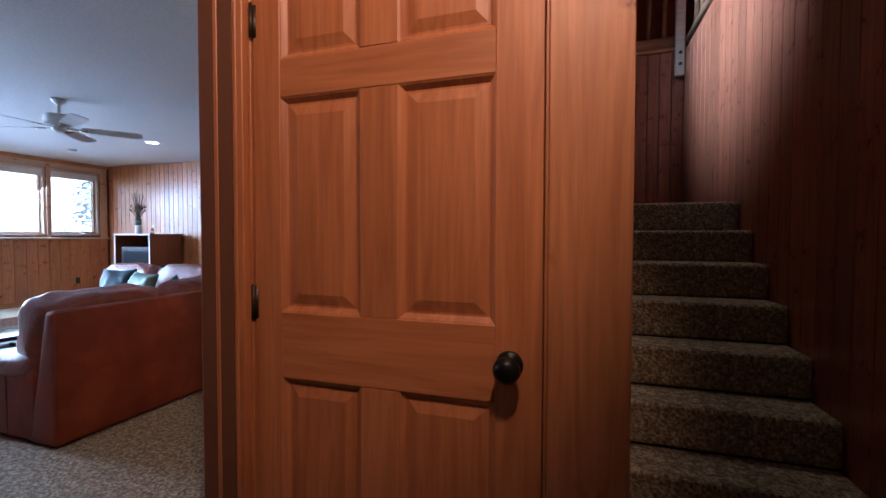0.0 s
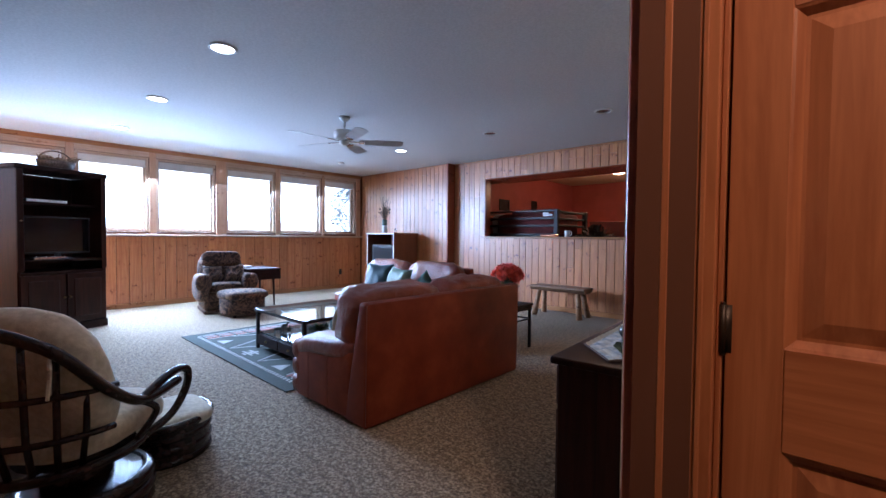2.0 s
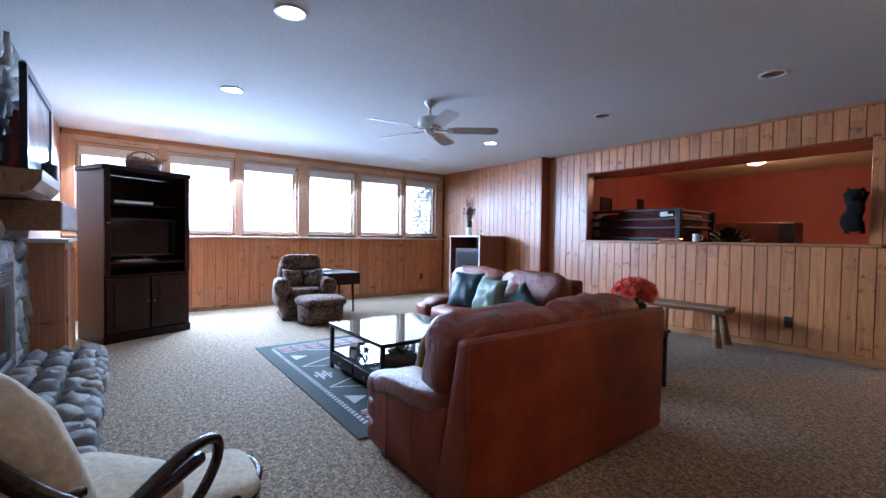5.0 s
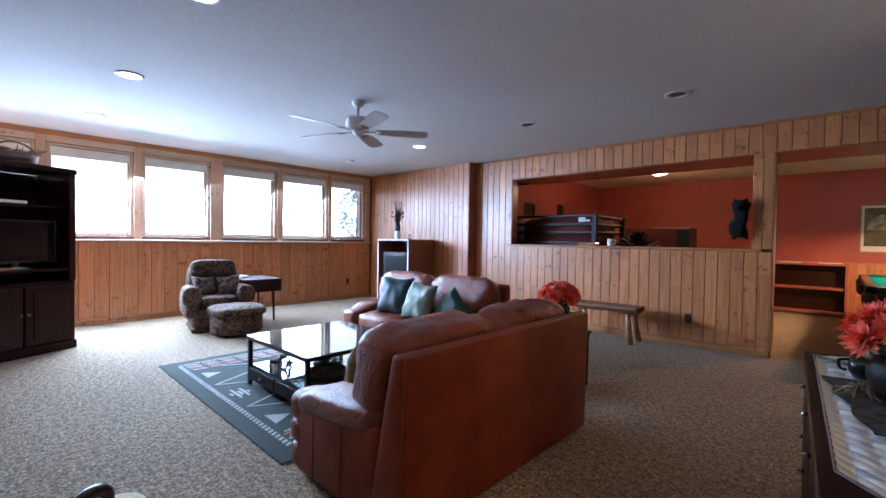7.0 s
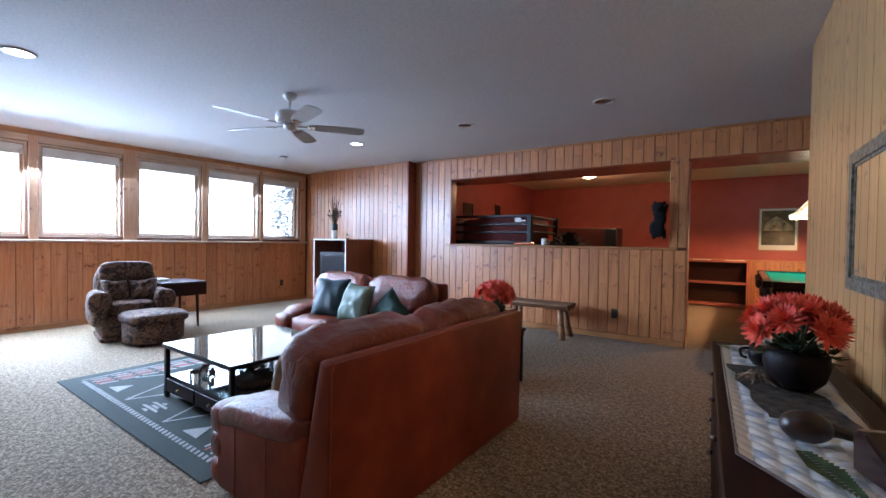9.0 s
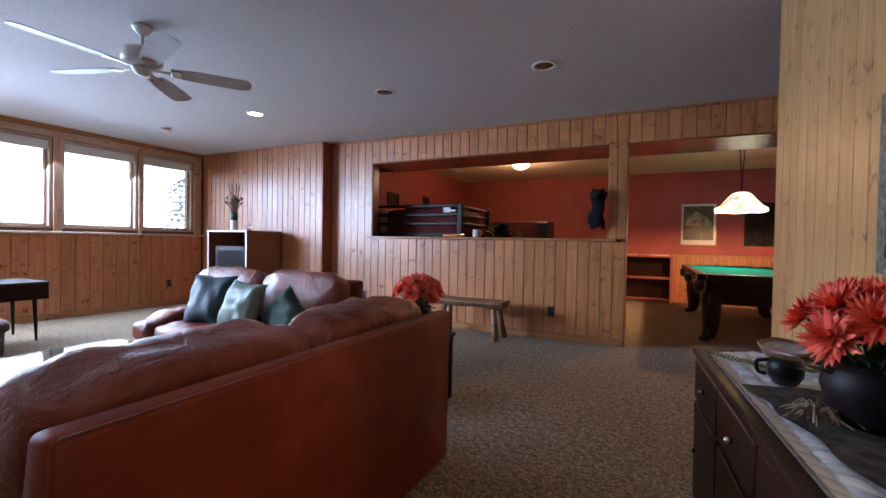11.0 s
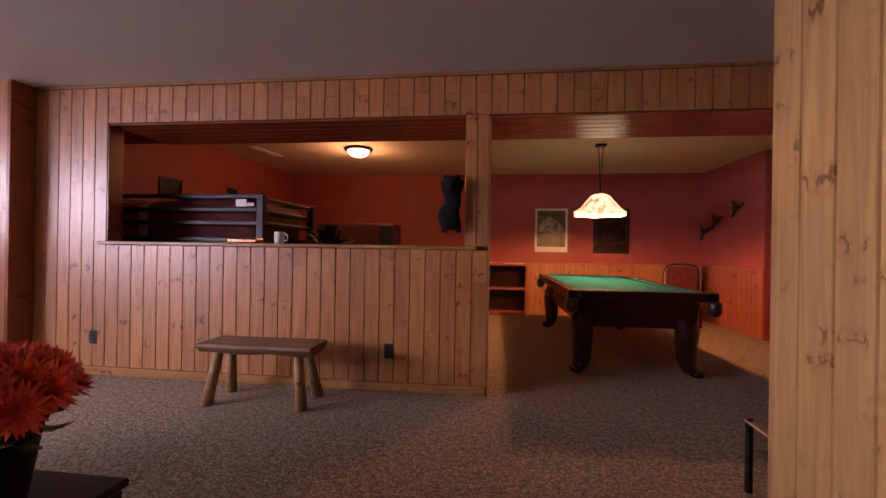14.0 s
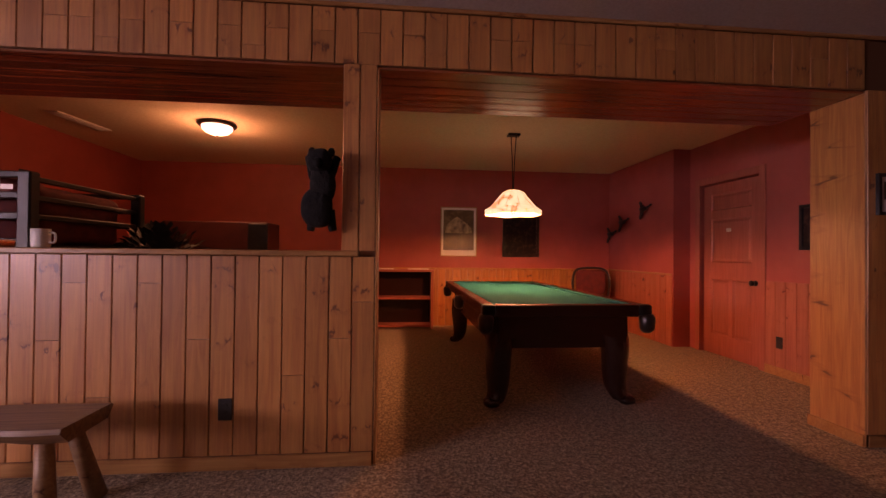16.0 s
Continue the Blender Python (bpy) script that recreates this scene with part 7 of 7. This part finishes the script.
boards(wall_north, (1.514, YN), 0, 0.8, [(0, 0.8, full, 2.2215)], PINE, 0.125, 0.2, 9)
boards(wall_near, (NB.x, NB.y), NTURN + 180, 3.4, [(0.0, (NB - NA).length - 0.02, 0.0, CEIL - 0.003)], PINE_LIGHT, 0.118, 0.3, 10)
boards(wall_south, (-1.3, -0.134), 180, 1.65, [(0, 1.64, 0, CEIL - 0.003)], PINE, 0.12, 0.2, 11)
boards(wall_south, (-5.75, -0.164), 180, 2.6, [(0, 2.6, 0, CEIL - 0.003)], PINE, 0.12, 0.2, 12)
# Stairwell boards, lightened in colour for the daylight on them.
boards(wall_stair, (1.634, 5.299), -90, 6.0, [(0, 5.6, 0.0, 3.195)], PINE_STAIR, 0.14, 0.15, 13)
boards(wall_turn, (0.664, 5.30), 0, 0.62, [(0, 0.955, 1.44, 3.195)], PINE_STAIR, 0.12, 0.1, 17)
boards(wall_games_east, (EAST, 7.95), -90, 1.3, [(0.0, 1.28, 0.09, 0.93)], PINE_ROSE, 0.12, 0, 14)
boards(wall_games_east, (2.12, RN - 0.016), -90, 1.7, [(0, 1.7, 0.0, 0.92)], PINE_ROSE, 0.12, 0, 15)
wg = thing("wainscot", 0, RN, 0, 0, "pine board wainscot of the games room", "wainscot", kind="structure")
boards(wg, (-5.38, RN), 0, 7.5, [(0, 7.49, 0.0, 0.919)], PINE, 0.12, 0, 16)

# ---- river stones of the chimney and hearth ----
STONE, nt, b = material("river_stone", 0.75)
v = coords(nt, (1, 1, 1))
n1 = noise_tex(nt, v, 6, 6, 0.65)
n2 = noise_tex(nt, v, 60, 3)
oi = nt.nodes.new("ShaderNodeObjectInfo")
c1 = ramp(nt, oi.outputs["Random"], [(0.0, (0.16, 0.155, 0.15)), (0.35, (0.27, 0.26, 0.25)), (0.6, (0.22, 0.20, 0.17)), (0.8, (0.36, 0.34, 0.31)), (1.0, (0.20, 0.21, 0.22))])
c1 = mixc(nt, c1, ramp(nt, n1, [(0.35, (0.6, 0.58, 0.55)), (0.65, (1, 1, 1))]), 0.8, "MULTIPLY")
nt.links.new(c1, b.inputs["Base Color"])
bump(nt, b, n2, 0.3, 0.004)
MORTAR = mottled("grey_mortar", (0.13, 0.12, 0.11), (0.2, 0.19, 0.18), 30, 0.95, 0.5, 0.01)
stone_meshes = []
for k in range(9):
    bm = cushion((0, 0, 0), (1, 1, 1), 0.75, wrinkle=0.16, seed=3.7 * k, nu=12, nv=8)
    stone_meshes.append(done(bm, "stone", STONE, True))


def stones(parent, m, u0, u1, v0, v1, size, depth, rng, holes=()):
    """Rounded stones set over a face: u along, v up, out of the face along local -y."""
    v = v0
    while v < v1 - 0.02:
        h = min(rng.uniform(0.75, 1.2) * size, v1 - v)
        if v1 - v - h < size * 0.4:
            h = v1 - v
        u = u0
        while u < u1 - 0.02:
            w = min(rng.uniform(0.8, 1.7) * size, u1 - u)
            if u1 - u - w < size * 0.4:
                w = u1 - u
            cu, cv = u + w / 2, v + h / 2
            if not any(a < cu < b_ and c < cv < d for a, b_, c, d in holes):
                ob = new("stone", rng.choice(stone_meshes))
                ob.matrix_world = m @ pose(cu, 0, cv + rng.uniform(-0.01, 0.01), 0, rng.uniform(-9, 9), 0) @ Matrix.Diagonal((w * 1.04, depth * rng.uniform(0.8, 1.3), h * 1.06, 1))
                ob.parent = parent
            u += w
        v += h


CX0, CX1 = -5.72, -2.95
ch = thing("stone_chimney", 0, 0, 0, 0, "grey river-stone chimney breast from floor to ceiling", "fireplace", kind="structure")
bm = bmesh.new()
add_box(bm, CX0 + 0.02, -5.0, -0.4, -0.19, 0, CEIL - 0.001)
add_box(bm, -3.9, CX1 - 0.02, -0.4, -0.19, 0, CEIL - 0.001)
add_box(bm, -5.0, -3.9, -0.4, -0.19, 1.05, CEIL - 0.001)
add_box(bm, -5.0, -3.9, -0.4, -0.33, 0, 1.05)
part("mortar", bm, MORTAR, ch)
rg2 = random.Random(31)
stones(ch, pose(CX1, -0.18, 0, 0, 0, 180), 0.0, CX1 - CX0, 0.02, CEIL - 0.01, 0.17, 0.15, rg2, [(-3.9 - CX1 + 2 * 0 + 0.0, 0, 0, 0), (CX1 + 3.9, CX1 + 5.0, 0.0, 1.05)])
stones(ch, pose(CX0 + 0.01, -0.13, 0, 0, 0, -90), -0.02, 0.02, 0.02, CEIL - 0.01, 0.16, 0.12, rg2)
he = thing("stone_hearth", 0, 0, 0, 0, "raised hearth of rounded grey river stones", "hearth", kind="structure")
part("mortar", box(-5.40, -2.98, -0.12, 0.33, 0, 0.245), MORTAR, he)
stones(he, pose(-2.96, 0.345, 0, 0, 0, 180), 0.0, 2.46, 0.02, 0.26, 0.13, 0.12, rg2)
for r in range(3):
    stones(he, pose(-2.96, -0.02 + 0.15 * r, 0.18, 90, 0, 180), 0.0, 2.46, -0.075, 0.075, 0.15, 0.22, rg2)
fi = thing("fireplace_insert", -4.45, -0.14, 0.27, 180, "brass-trimmed fireplace insert with dark glass doors", "fireplace")
part("surround", frame_bm(-0.54, 0.54, 0.0, 0.77, 0.05, -0.05, 0.0, 0.05), CHROME, fi, "brushed metal surround")
for k in range(6):
    part("louver", box(-0.48, 0.48, -0.045, -0.02, 0.60 + 0.02 * k, 0.612 + 0.02 * k, 0.002), CHROME, fi)
for sx in (-1, 1):
    dd = part("glass_door", box(sx * 0.245 - 0.235, sx * 0.245 + 0.235, -0.03, -0.022, 0.055, 0.58), material("dark_door_glass", 0.05, 0, (0.02, 0.02, 0.02))[0], fi, "dark glass fire door")
    part("door_frame", frame_bm(sx * 0.245 - 0.242, sx * 0.245 + 0.242, 0.05, 0.59, 0.02, -0.04, -0.0305), CHROME, dd)
part("firebox", box(-0.49, 0.49, 0.0, 0.15, 0.0, 0.75), BLACKM, fi)
